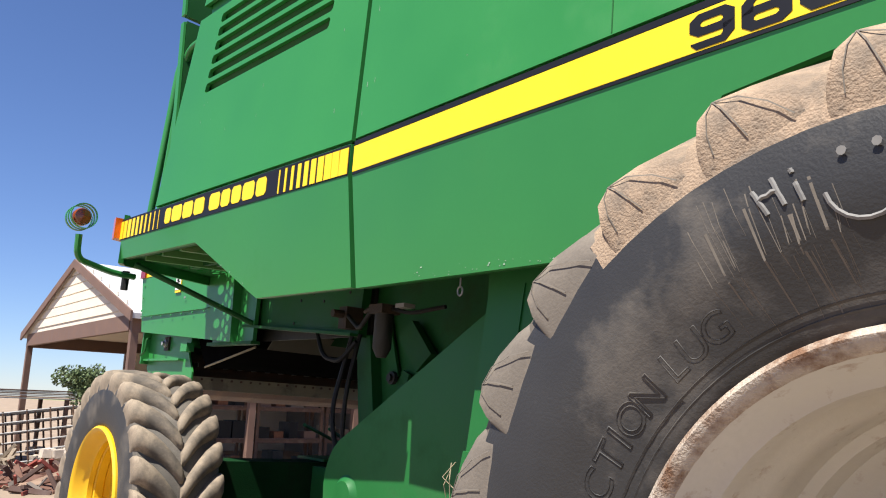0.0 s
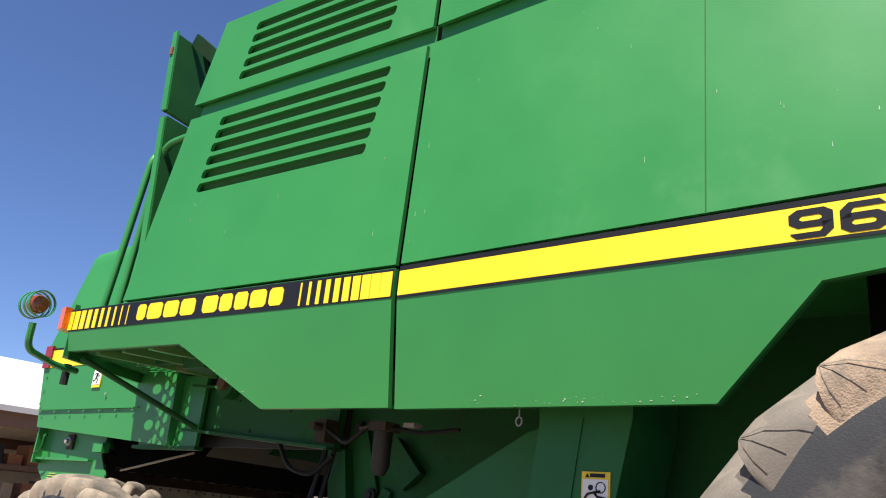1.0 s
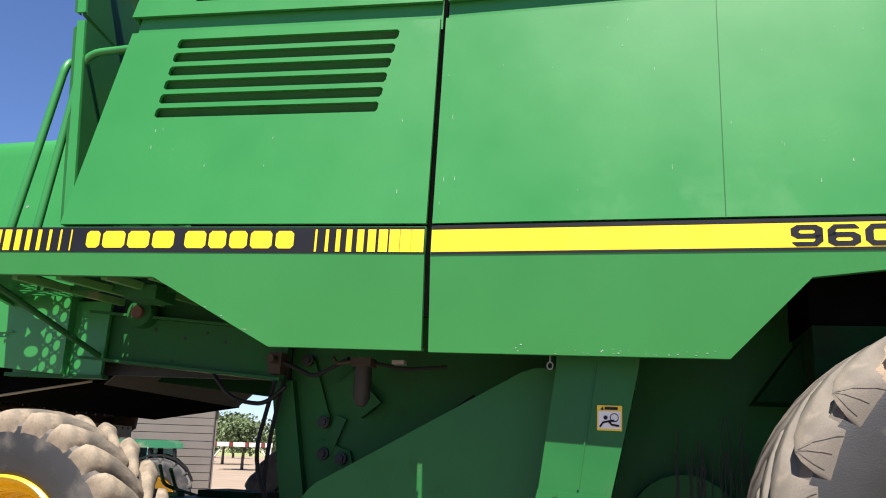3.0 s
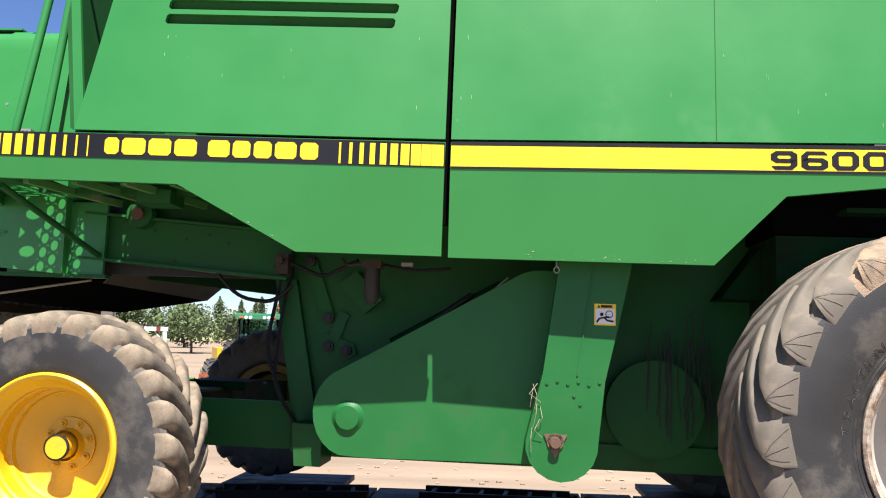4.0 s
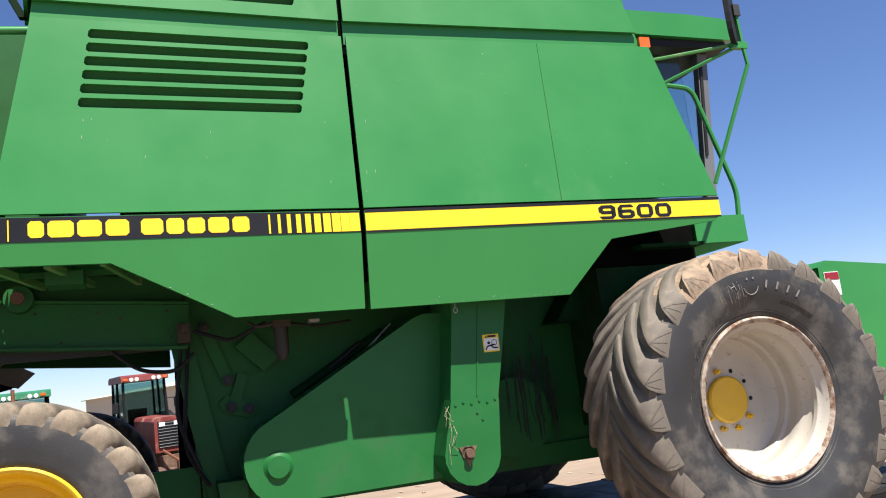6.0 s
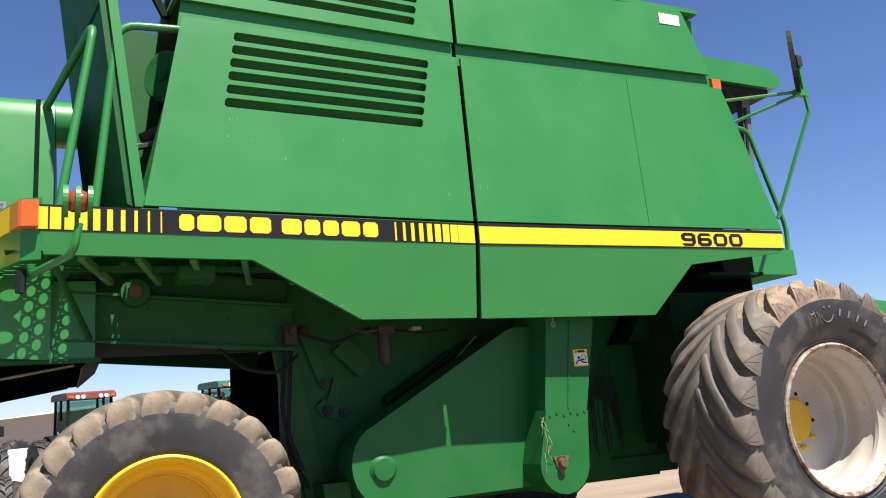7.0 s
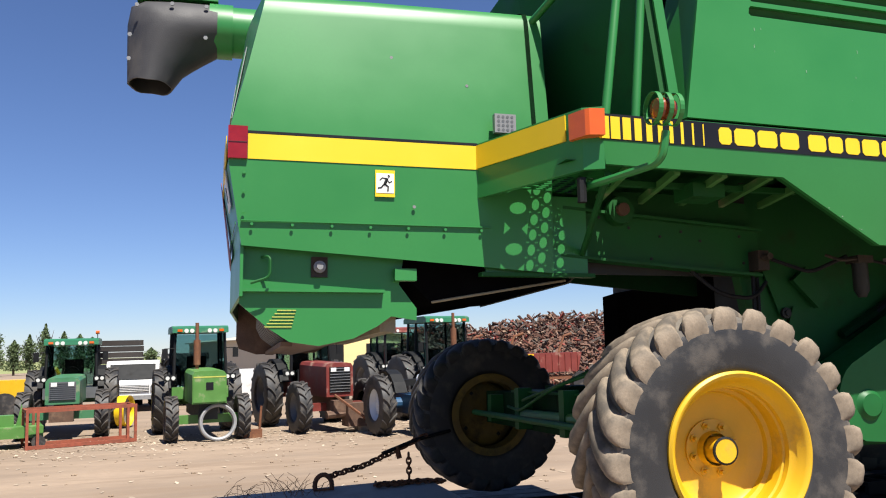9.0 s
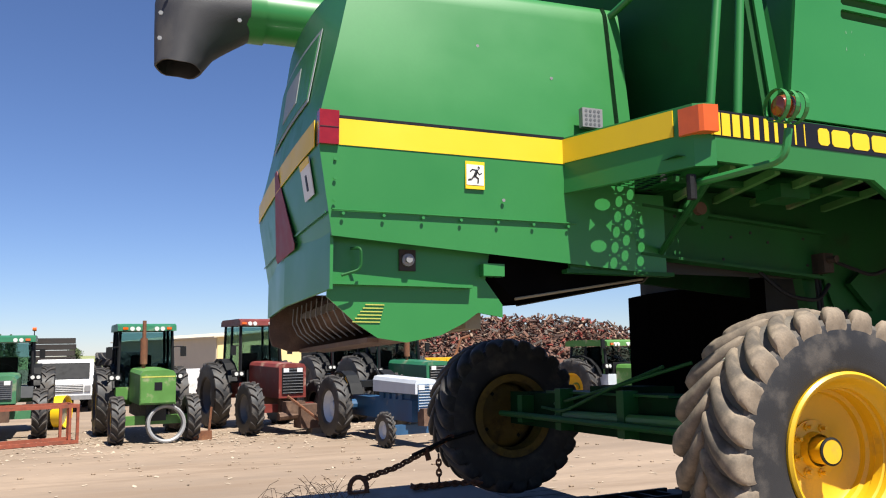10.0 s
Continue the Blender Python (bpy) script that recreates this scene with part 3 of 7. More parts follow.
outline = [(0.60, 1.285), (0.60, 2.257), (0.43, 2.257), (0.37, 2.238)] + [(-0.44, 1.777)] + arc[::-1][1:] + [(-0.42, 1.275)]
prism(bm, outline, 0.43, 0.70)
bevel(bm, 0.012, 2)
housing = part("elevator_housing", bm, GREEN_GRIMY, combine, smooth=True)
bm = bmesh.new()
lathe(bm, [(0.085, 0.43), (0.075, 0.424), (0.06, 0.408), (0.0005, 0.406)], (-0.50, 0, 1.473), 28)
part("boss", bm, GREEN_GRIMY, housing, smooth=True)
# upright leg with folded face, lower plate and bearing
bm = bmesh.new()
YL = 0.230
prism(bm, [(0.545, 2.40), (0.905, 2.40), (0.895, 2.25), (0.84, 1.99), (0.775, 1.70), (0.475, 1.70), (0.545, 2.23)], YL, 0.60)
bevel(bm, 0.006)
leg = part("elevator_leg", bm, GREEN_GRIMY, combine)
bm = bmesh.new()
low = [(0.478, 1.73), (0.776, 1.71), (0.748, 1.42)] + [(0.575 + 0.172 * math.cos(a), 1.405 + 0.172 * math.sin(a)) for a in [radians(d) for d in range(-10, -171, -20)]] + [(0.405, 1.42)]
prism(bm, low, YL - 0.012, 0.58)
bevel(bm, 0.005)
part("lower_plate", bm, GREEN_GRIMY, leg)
bm = bmesh.new()
prism(bm, [(0.712, 2.26), (0.718, 2.26), (0.648, 1.735), (0.640, 1.735)], YL - 0.006, YL + 0.01)
part("fold", bm, GREEN_GRIMY, leg)
for i, (bx, bz) in enumerate([(0.50 + 0.05 * k, 1.695 + 0.012 * (k % 2)) for k in range(6)] + [(0.63, 1.64), (0.66, 1.60)]):
    bm = bmesh.new()
    bolt(bm, (bx, YL - 0.012, bz), 0.008, 0.006)
    part("bolt", bm, GREEN_GRIMY, leg)
bm = bmesh.new()
prism(bm, [(0.49, 1.455), (0.60, 1.455), (0.545, 1.34)], YL - 0.022, YL - 0.012)
bracket = part("bearing_bracket", bm, BROWN_STEEL, leg)
bm = bmesh.new()
lathe(bm, [(0.026, -0.032), (0.026, 0.0), (0.040, 0.0), (0.040, 0.02)], (0.545, YL - 0.022, 1.42), 14, cap=True)
part("shaft_end", bm, BROWN_STEEL, bracket)
rnd = random.Random(77)
for k in range(7):  # straw caught on the leg's edge
    x, z = 0.43 + 0.05 * rnd.random(), 1.42 + 0.32 * rnd.random()
    part("straw", tubed([(x, YL - 0.02, z), (x - 0.01 + 0.03 * rnd.uniform(-1, 1), YL - 0.04, z - 0.05), (x + 0.02 * rnd.uniform(-1, 1), YL - 0.025, z - 0.08 - 0.05 * rnd.random())], 0.0015, 4), STRAW, leg)
# warning sign on the leg
bm = boxed(0.721, 0.824, YL - 0.004, YL, 1.980, 2.084)
sign = part("warning_sign", bm, YELLOW, leg, "small yellow and white warning sign with a drawn picture")
bm = boxed(0.727, 0.818, YL - 0.006, YL - 0.003, 1.988, 2.060)
part("picture", bm, WHITE, sign)
bm = bmesh.new()
for pts in ([(0.733, 1.994), (0.745, 2.012), (0.768, 2.018), (0.782, 2.004), (0.812, 2.000)], [(0.768, 2.018), (0.792, 2.022)]):
    tube(bm, [(x, YL - 0.007, z) for x, z in pts], 0.0045, 5)
tube(bm, [(0.792 + 0.017 * math.cos(a), YL - 0.007, 2.034 + 0.017 * math.sin(a)) for a in [radians(36 * k) for k in range(10)]], 0.002, 4, closed=True)
prism(bm, [(0.756 + 0.009 * math.cos(a), 2.033 + 0.009 * math.sin(a)) for a in [radians(45 * k) for k in range(8)]], YL - 0.009, YL - 0.006)
prism(bm, [(0.752, 2.066), (0.806, 2.066), (0.806, 2.078), (0.752, 2.078)], YL - 0.006, YL - 0.004)
prism(bm, [(0.735, 2.065), (0.749, 2.065), (0.742, 2.079)], YL - 0.006, YL - 0.004)
part("drawing", bm, BLACK_DECAL, sign)
# dark round shield, belly beam and roots caught behind the leg
part("round_shield", disc((1.10, 0.74, 1.56), 0.26, 0, 0.04, 32, 0.006), GREEN_DULL, combine)
part("belly_beam", boxed(0.45, 1.9, 0.80, 0.90, 1.24, 1.36, 0.008), GREEN_DULL, combine)
rnd = random.Random(5)
for i in range(26):
    bm = bmesh.new()
    x = 1.06 + 0.34 * rnd.random()
    z1 = 2.12 - 0.25 * rnd.random() - 0.2 * abs(x - 1.25)
    z0 = z1 - 0.25 - 0.35 * rnd.random()
    tube(bm, [(x + 0.012 * rnd.uniform(-1, 1), 0.735, lerp(z1, z0, k / 4)) for k in range(5)], 0.0035, 4)
    part("dry_stalk", bm, DARK, combine)
# linkage plates on the wall
for name, a, b, w in (("link_arm", (-0.83, 2.31), (-0.71, 1.99), 0.034), ("link_arm", (-0.62, 2.02), (-0.69, 1.83), 0.03)):
    bm = bmesh.new()
    d = Vector((b[0] - a[0], 0, b[1] - a[1])).normalized()
    s = Vector((-d.z, 0, d.x)) * w
    prism(bm, [(a[0] + s.x, a[1] + s.z), (b[0] + s.x, b[1] + s.z), (b[0] - s.x, b[1] - s.z), (a[0] - s.x, a[1] - s.z)], 0.79, 0.805)
    part(name, bm, GREEN_DULL, combine)
for c in ((-0.83, 2.31), (-0.71, 1.99), (-0.70, 1.83), (-0.60, 1.81)):
    bm = bmesh.new()
    lathe(bm, [(0.032, 0.0), (0.032, -0.02), (0.018, -0.022), (0.018, -0.035)], (c[0], 0.79, c[1]), 12, cap=True)
    part("pivot", bm, DARK, combine)
bm = bmesh.new()
prism(bm, [(-0.66, 2.18), (-0.56, 2.26), (-0.40, 2.10), (-0.50, 2.02)], 0.76, 0.80)
part("bracket_plate", bm, GREEN_DULL, combine)
bm = bmesh.new()
prism(bm, [(-0.77, 1.86), (-0.72, 1.90), (-0.56, 1.85), (-0.54, 1.79), (-0.60, 1.76), (-0.74, 1.80)], 0.795, 0.81)
part("bracket_plate", bm, GREEN_DULL, combine)
# small lifting ring hanging from the skirt
bm = bmesh.new()
tube(bm, [(0.53 + 0.012 * math.cos(q), 0.12, 2.232 + 0.015 * math.sin(q)) for q in [2 * math.pi * k / 14 for k in range(14)]], 0.003, 5, closed=True)
tube(bm, [(0.53, 0.12, 2.247), (0.53, 0.12, 2.275)], 0.003, 5)
part("hanging_ring", bm, GALV_GREY, combine, smooth=True)
# pipes, hinge and spring below the skirt
for pts, rr, mt in (([(-0.60, 0.55, 2.30), (-0.55, 0.48, 2.26), (-0.48, 0.46, 2.27), (-0.40, 0.47, 2.28)], 0.009, GREASE), ([(-0.36, 0.5, 2.27), (-0.2, 0.48, 2.24), (0.0, 0.5, 2.26)], 0.009, BLACK), ([(-0.90, 0.62, 2.28), (-0.7, 0.56, 2.20), (-0.5, 0.5, 2.29)], 0.011, BLACK),
                    ([(0.02, 0.72, 2.02), (0.14, 0.70, 2.10), (0.30, 0.70, 2.24)], 0.006, STEEL), ([(-0.10, 0.76, 2.0), (0.10, 0.74, 2.14)], 0.018, BLACK), ([(-0.34, 0.78, 1.86), (0.26, 0.76, 2.2)], 0.03, GREEN_DARK)):
    part("pipe", tubed(round_path(pts, 0.05) if len(pts) > 2 else pts, rr, 7), mt, combine, smooth=True)
part("hinge_block", boxed(-0.985, -0.915, 0.62, 0.72, 2.22, 2.33, 0.015), GREASE, combine)
part("hinge_pin", tubed([(-0.95, 0.56, 2.29), (-0.95, 0.76, 2.29)], 0.020, 8), GREASE, combine)
part("clamp", boxed(-0.26, -0.20, 0.44, 0.50, 2.262, 2.28, 0.006), GALV_GREY, combine)
# fuel filter with its head, hanging below the skirt
bm = bmesh.new()
tube(bm, [(-0.42, 0.50, 2.26), (-0.42, 0.50, 2.10), (-0.42, 0.50, 2.06)], 0.04, 12, radii=[0.042, 0.042, 0.022])
fuel_filter = part("filter_bowl", bm, DARK, combine, smooth=True)
part("filter_head", boxed(-0.47, -0.37, 0.45, 0.55, 2.25, 2.29, 0.01), GREASE, fuel_filter)

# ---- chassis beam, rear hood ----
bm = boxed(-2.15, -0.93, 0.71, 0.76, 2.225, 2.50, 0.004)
# same paint as the panels, darkened for the shade below the platform
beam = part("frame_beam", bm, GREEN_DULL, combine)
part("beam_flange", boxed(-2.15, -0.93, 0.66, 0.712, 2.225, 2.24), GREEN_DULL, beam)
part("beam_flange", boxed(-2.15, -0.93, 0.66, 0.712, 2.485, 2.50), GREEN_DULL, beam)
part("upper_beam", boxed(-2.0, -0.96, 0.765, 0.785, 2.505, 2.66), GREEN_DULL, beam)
for bx, bz in ((-1.92, 2.47), (-1.74, 2.43), (-1.55, 2.40), (-1.42, 2.44), (-1.30, 2.40), (-1.05, 2.45), (-1.6, 2.27), (-1.02, 2.30)):
    bm = bmesh.new()
    lathe(bm, [(0.009, 0.0), (0.009, -0.004), (0.004, -0.005)], (bx, 0.71, bz), 8, cap=True)
    part("bolt", bm, DARK, beam)
beam.matrix_basis = Matrix.Translation((-1.45, 0, 2.25)) @ pose(0, 0, 0, 0, 4.2, 0) @ Matrix.Translation((1.45, 0, -2.25))
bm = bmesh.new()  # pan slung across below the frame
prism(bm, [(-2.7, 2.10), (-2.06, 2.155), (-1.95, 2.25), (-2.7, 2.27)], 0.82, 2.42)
# black colour holds the shade on the pan's underside
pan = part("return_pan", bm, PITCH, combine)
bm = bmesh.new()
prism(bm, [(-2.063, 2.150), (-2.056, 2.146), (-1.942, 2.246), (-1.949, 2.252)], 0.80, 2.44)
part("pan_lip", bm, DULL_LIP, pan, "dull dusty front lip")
# dark sheets added to close the inside and hold its shade
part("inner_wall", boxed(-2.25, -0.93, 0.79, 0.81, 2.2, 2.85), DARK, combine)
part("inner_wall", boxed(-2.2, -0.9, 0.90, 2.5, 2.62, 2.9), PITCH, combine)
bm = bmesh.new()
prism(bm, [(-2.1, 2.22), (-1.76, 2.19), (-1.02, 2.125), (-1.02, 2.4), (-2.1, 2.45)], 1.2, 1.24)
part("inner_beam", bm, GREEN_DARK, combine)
bm = bmesh.new()
lathe(bm, [(0.075, -0.03), (0.08, 0), (0.08, 0.03)], (-1.80, 0.67, 2.535), 20, cap=True)
pul = part("pulley", bm, GREEN_DULL, combine, smooth=True)
bm = bmesh.new()
lathe(bm, [(0.035, -0.06), (0.035, -0.02)], (-1.80, 0.67, 2.535), 12, cap=True)
part("hub", bm, BROWN_STEEL, pul)

# hood: sections across, drawn from front to rear; its tail bulges a little
HY = 0.60


def hood_ring(top):
    pts = [(HY + 0.02, 2.25), (HY, 2.70), (HY, 2.84), (HY + 0.045, 3.2), (HY + 0.085, top - 0.14), (HY + 0.095, top - 0.075), (HY + 0.12, top - 0.03), (HY + 0.17, top - 0.006), (HY + 0.24, top), (HY + 0.6, top + 0.015)]
    return pts + [(2 * MID - y, z) for y, z in pts[::-1]]


def tail_x(y, z):
    """The hood's bulged tail."""
    f = 1 - min(1, abs(y - MID) / (MID - HY)) ** 2
    return -3.865 + 0.20 * max(0, z - 2.84) / 0.8 + (0.17 * max(0, 2.70 - z)) - (0.025 + 0.11 * max(0, z - 2.84) / 0.8) * f


bm = bmesh.new()
rings = []
for x, top in ((-2.215, 3.665), (-2.24, 3.665), (-2.62, 3.66), (-3.2, 3.65)):
    low = 0.085 * (-2.566 - x) / 1.22
    rings.append([bm.verts.new((x, y, z + (low - 0.045 if z < 2.3 else 0))) for y, z in hood_ring(top)])
edge = hood_ring(3.63)
tail = [bm.verts.new((tail_x(y, z + (0.04 if z < 2.3 else 0)) , y, z + (0.04 if z < 2.3 else 0))) for y, z in edge]
rings.append(tail)
for a, b in zip(rings, rings[1:]):
    for k in range(len(a) - 1):
        bm.faces.new((a[k], a[k + 1], b[k + 1], b[k]))
bm.faces.new(rings[0])
hood = part("rear_hood", bm, GREEN, combine, smooth=True)
bm = bmesh.new()  # dark green strip for the shaded channel behind the hood's front edge
line = [(y - 0.004 if y < MID else y + 0.004, z + (0.004 if z > 3.6 else 0.0)) for y, z in hood_ring(3.665) if z > 2.8]
gasket = [[bm.verts.new((x, y, z)) for y, z in line] for x in (-2.312, -2.288)]
for k in range(len(line) - 1):
    bm.faces.new((gasket[0][k], gasket[0][k + 1], gasket[1][k + 1], gasket[1][k]))
bmesh.ops.solidify(bm, geom=bm.faces[:], thickness=0.005)
part("gasket", bm, GREEN_DARK, hood)
bm = bmesh.new()
half = edge[:len(edge) // 2]
cols = 12
grid = []
for y, z in half:
    z = z + (0.04 if z < 2.3 else 0)
    grid.append([bm.verts.new((tail_x(lerp(y, 2 * MID - y, k / cols), z), lerp(y, 2 * MID - y, k / cols), z)) for k in range(cols + 1)])
for a, b in zip(grid, grid[1:]):
    for k in range(cols):
        bm.faces.new((a[k], a[k + 1], b[k + 1], b[k]))
tail_gate = part("tail_gate", bm, GREEN, hood, smooth=True)


def tail_patch(name, y0, y1, z0, z1, mat, label="", outline=None, lift=0.006):
    """A flat mark laid on the tail."""
    bm = bmesh.new()
    n = 10 if outline is None else 1
    if outline is None:
        lo = [(lerp(y0, y1, k / n), z0) for k in range(n + 1)]
        hi = [(lerp(y0, y1, k / n), z1) for k in range(n + 1)]
        for k in range(n):
            bm.faces.new([bm.verts.new((tail_x(y, z) - lift, y, z)) for y, z in (lo[k], lo[k + 1], hi[k + 1], hi[k])])
    else:
        bm.faces.new([bm.verts.new((tail_x(y, z) - lift, y, z)) for y, z in outline])
    bmesh.ops.remove_doubles(bm, verts=bm.verts[:], dist=0.0005)
    bmesh.ops.solidify(bm, geom=bm.faces[:], thickness=0.004)
    return part(name, bm, mat, hood, label)


tail_patch("stripe", HY + 0.06, 2 * MID - HY - 0.06, 2.708, 2.832, YELLOW)
tail_patch("slow_sign", 0, 0, 0, 0, FADED_RED, "faded purple-red slow-vehicle triangle", [(1.33, 2.36), (1.36, 2.33), (1.97, 2.33), (2.0, 2.36), (1.70, 2.82), (1.63, 2.82)], 0.02)
tail_patch("badge", 0.97, 2.06, 3.02, 3.42, PALE_BADGE, "plain grey-edged maker's badge")
tail_patch("badge_field", 0.995, 2.035, 3.045, 3.395, GREEN, lift=0.009)
tail_patch("badge_mark", 1.30, 1.72, 3.12, 3.32, PALE_BADGE, lift=0.012)
tail_patch("sticker", 0.78, 0.98, 2.51, 2.69, WHITE, "white warning sticker with a yellow edge", lift=0.008)
tail_patch("sticker_edge", 0.78, 0.98, 2.66, 2.69, YELLOW, lift=0.011)
tail_patch("sticker_mark", 0.865, 0.895, 2.545, 2.62, BLACK_DECAL, lift=0.011)
tail_patch("fold", HY + 0.03, 2 * MID - HY - 0.03, 2.395, 2.405, GREEN, lift=0.008)
hood_y = lambda z: HY if z <= 2.84 else HY + 0.05 * (z - 2.84) / 0.36
bm = boxed(-3.775, -2.622, HY - 0.004, HY + 0.01, 2.708, 2.832)
part("stripe", bm, YELLOW, hood, "yellow stripe round the rear hood")
part("stripe_line", boxed(-3.80, -2.622, HY - 0.003, HY + 0.01, 2.834, 2.848), BLACK_DECAL, hood)
bm = boxed(-3.868, -3.777, HY - 0.018, HY + 0.05, 2.705, 2.865, 0.008)
tl = part("tail_lamp", bm, RED_LENS, combine, "red tail lamp")
bm = bmesh.new()
box(bm, -3.866, -3.779, HY - 0.021, HY - 0.016, 2.784, 2.786)
part("lens_rib", bm, DARK, tl)
bm = boxed(-3.86, -3.79, 2 * MID - HY - 0.05, 2 * MID - HY + 0.02, 2.705, 2.865, 0.008)
part("tail_lamp", bm, RED_LENS, combine, "red tail lamp")
# flange line low on the hood with its bolts
bm = boxed(-3.80, -2.56, HY - 0.0018, HY + 0.01, 2.406, 2.412)
part("fold", bm, GREEN, hood)
for i in range(7):
    bm = bmesh.new()
    bolt(bm, (-3.75 + 0.19 * i, HY - 0.001, 2.39), 0.008, 0.005)
    part("bolt", bm, GREEN, hood)
for z in (2.45, 2.55, 2.64):
    bm = bmesh.new()
    bolt(bm, (-3.79, HY - 0.001, z), 0.008, 0.005)
    part("bolt", bm, GREEN, hood)
for x, z in ((-3.06, 3.30), (-2.66, 3.17), (-2.96, 2.50)):
    bm = bmesh.new()
    bolt(bm, (x, hood_y(z) - 0.002, z), 0.009, 0.005)
    part("screw", bm, GALV_GREY, hood)
# running-figure warning sign: plain shapes
bm = boxed(-3.157, -3.058, HY - 0.004, HY + 0.002, 2.546, 2.682)
ws = part("warning_sign", bm, YELLOW, hood, "small white warning sign with yellow edges")
part("picture", boxed(-3.152, -3.063, HY - 0.006, HY - 0.002, 2.565, 2.665), WHITE, ws)
bm = bmesh.new()
for pts, r in (([(-3.098, 2.640), (-3.110, 2.610)], 0.0075), ([(-3.098, 2.638), (-3.122, 2.642), (-3.134, 2.630)], 0.003), ([(-3.100, 2.636), (-3.086, 2.618), (-3.074, 2.626)], 0.003),
               ([(-3.110, 2.612), (-3.092, 2.598), (-3.094, 2.576)], 0.0042), ([(-3.112, 2.612), (-3.126, 2.594), (-3.144, 2.590)], 0.0042), ([(-3.090, 2.652), (-3.088, 2.655)], 0.007)):
    tube(bm, [(x, HY - 0.006, z) for x, z in pts], r, 6)
part("drawing", bm, BLACK_DECAL, ws)
# square work lamp
bm = boxed(-2.545, -2.43, 0.535, 0.572, 2.895, 2.995, 0.008)
wl = part("work_lamp", bm, GALV_GREY, combine, "square grey work lamp with a dotted lens")
for i in range(4):
    for j in range(4):
        bm = bmesh.new()
        lathe(bm, [(0.008, 0.0), (0.008, -0.0015)], (-2.524 + 0.024 * i, 0.535, 2.91 + 0.023 * j), 8, cap=True)
        part("lens", bm, GREY, wl)
part("stay", boxed(-2.50, -2.47, 0.55, 0.66, 2.92, 2.95), DARK, wl)

# slanting panel from the hood out to the platform's end, and its lamp
bm = bmesh.new()
prism(bm, [(-2.625, HY + 0.004), (-2.335, -0.06), (-2.25, -0.10), (-2.25, -0.07), (-2.32, -0.035), (-2.60, HY + 0.02)], 2.56, 2.845, axis="z")
slant = part("slanting_panel", bm, GREEN, combine)
bm = bmesh.new()
prism(bm, [(-2.632, HY - 0.002), (-2.380, 0.025), (-2.374, 0.027), (-2.626, HY + 0.002)], 2.712, 2.834, axis="z")
part("stripe", bm, YELLOW, slant)
bm = bmesh.new()
prism(bm, [(-2.372, -0.005), (-2.382, -0.02), (-2.345, -0.115), (-2.33, -0.130), (-2.262, -0.142), (-2.262, -0.10), (-2.33, -0.055), (-2.355, -0.005)], 2.702, 2.822, axis="z")
bevel(bm, 0.006)
part("marker_lamp", bm, ORANGE_LENS, combine, "orange marker lamp")

# platform: perforated tread plate that lets spots of sun through, on angle braces
bm = bmesh.new()


def holed_cell(bm, cx, cy, w, d, r, z, n=12, squash=1.0):
    """A rectangle of plate with a round hole."""
    inner = [bm.verts.new((cx + r * squash * math.cos(2 * math.pi * k / n), cy + r * math.sin(2 * math.pi * k / n), z)) for k in range(n)]
    outer = []
    for k in range(n):
        c, s = math.cos(2 * math.pi * k / n), math.sin(2 * math.pi * k / n)
        q = min(w / 2 / max(abs(c), 1e-6), d / 2 / max(abs(s), 1e-6))
        outer.append(bm.verts.new((cx + q * c, cy + q * s, z)))
    for k in range(n):
        j = (k + 1) % n
        bm.faces.new((inner[k], inner[j], outer[j], outer[k]))


def plate(bm, x0, x1, y0, y1, z):
    bm.faces.new([bm.verts.new(p) for p in ((x0, y0, z), (x1, y0, z), (x1, y1, z), (x0, y1, z))])


ZP = 2.615
for i in range(5):
    cx = -2.30 + 0.062 * i
    off = 0.0195 if i % 2 else 0.0
    for j in range(9):
        holed_cell(bm, cx, 0.2925 + off + 0.039 * j, 0.062, 0.039, 0.0145, ZP, squash=1.45)
    if off:
        plate(bm, cx - 0.031, cx + 0.031, 0.273, 0.2925, ZP)
        plate(bm, cx - 0.031, cx + 0.031, 0.6435, 0.678, ZP)
    else:
        plate(bm, cx - 0.031, cx + 0.031, 0.624, 0.678, ZP)
for j in range(3):
    holed_cell(bm, -2.395, 0.345 + 0.105 * j, 0.128, 0.105, 0.0155, ZP, squash=3.0)
plate(bm, -2.459, -2.331, 0.273, 0.2925, ZP)
plate(bm, -2.459, -2.331, 0.6075, 0.678, ZP)
bm.faces.new([bm.verts.new((x, y, ZP)) for x, y in ((-2.459, 0.273), (-2.459, 0.74), (-2.68, 0.74), (-2.48, 0.273))])
plate(bm, -2.459, -2.021, 0.678, 0.74, ZP)
plate(bm, -2.40, -2.021, -0.02, 0.273, ZP)
plate(bm, -2.021, -1.0, -0.04, 0.44, ZP + 0.05)
plate(bm, -2.021, -1.0, 0.60, 0.80, ZP + 0.05)
lit = sorted([(-1.235, 0.075), (-1.145, 0.03), (-1.40, 0.018), (-1.90, 0.022), (-1.868, 0.02), (-1.838, 0.014), (-1.812, 0.014)])
left = -2.021
for i, (cx, w) in enumerate(lit):  # small holes added between the braces for spots of sun on the beam
    right = -1.0 if i == len(lit) - 1 else (cx + w / 2 + lit[i + 1][0] - lit[i + 1][1] / 2) / 2
    holed_cell(bm, (left + right) / 2, 0.52, right - left, 0.16, min(w, right - left) * 0.3, ZP + 0.05)
    left = right
bmesh.ops.solidify(bm, geom=bm.faces[:], thickness=0.004)
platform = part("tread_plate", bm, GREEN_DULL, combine)
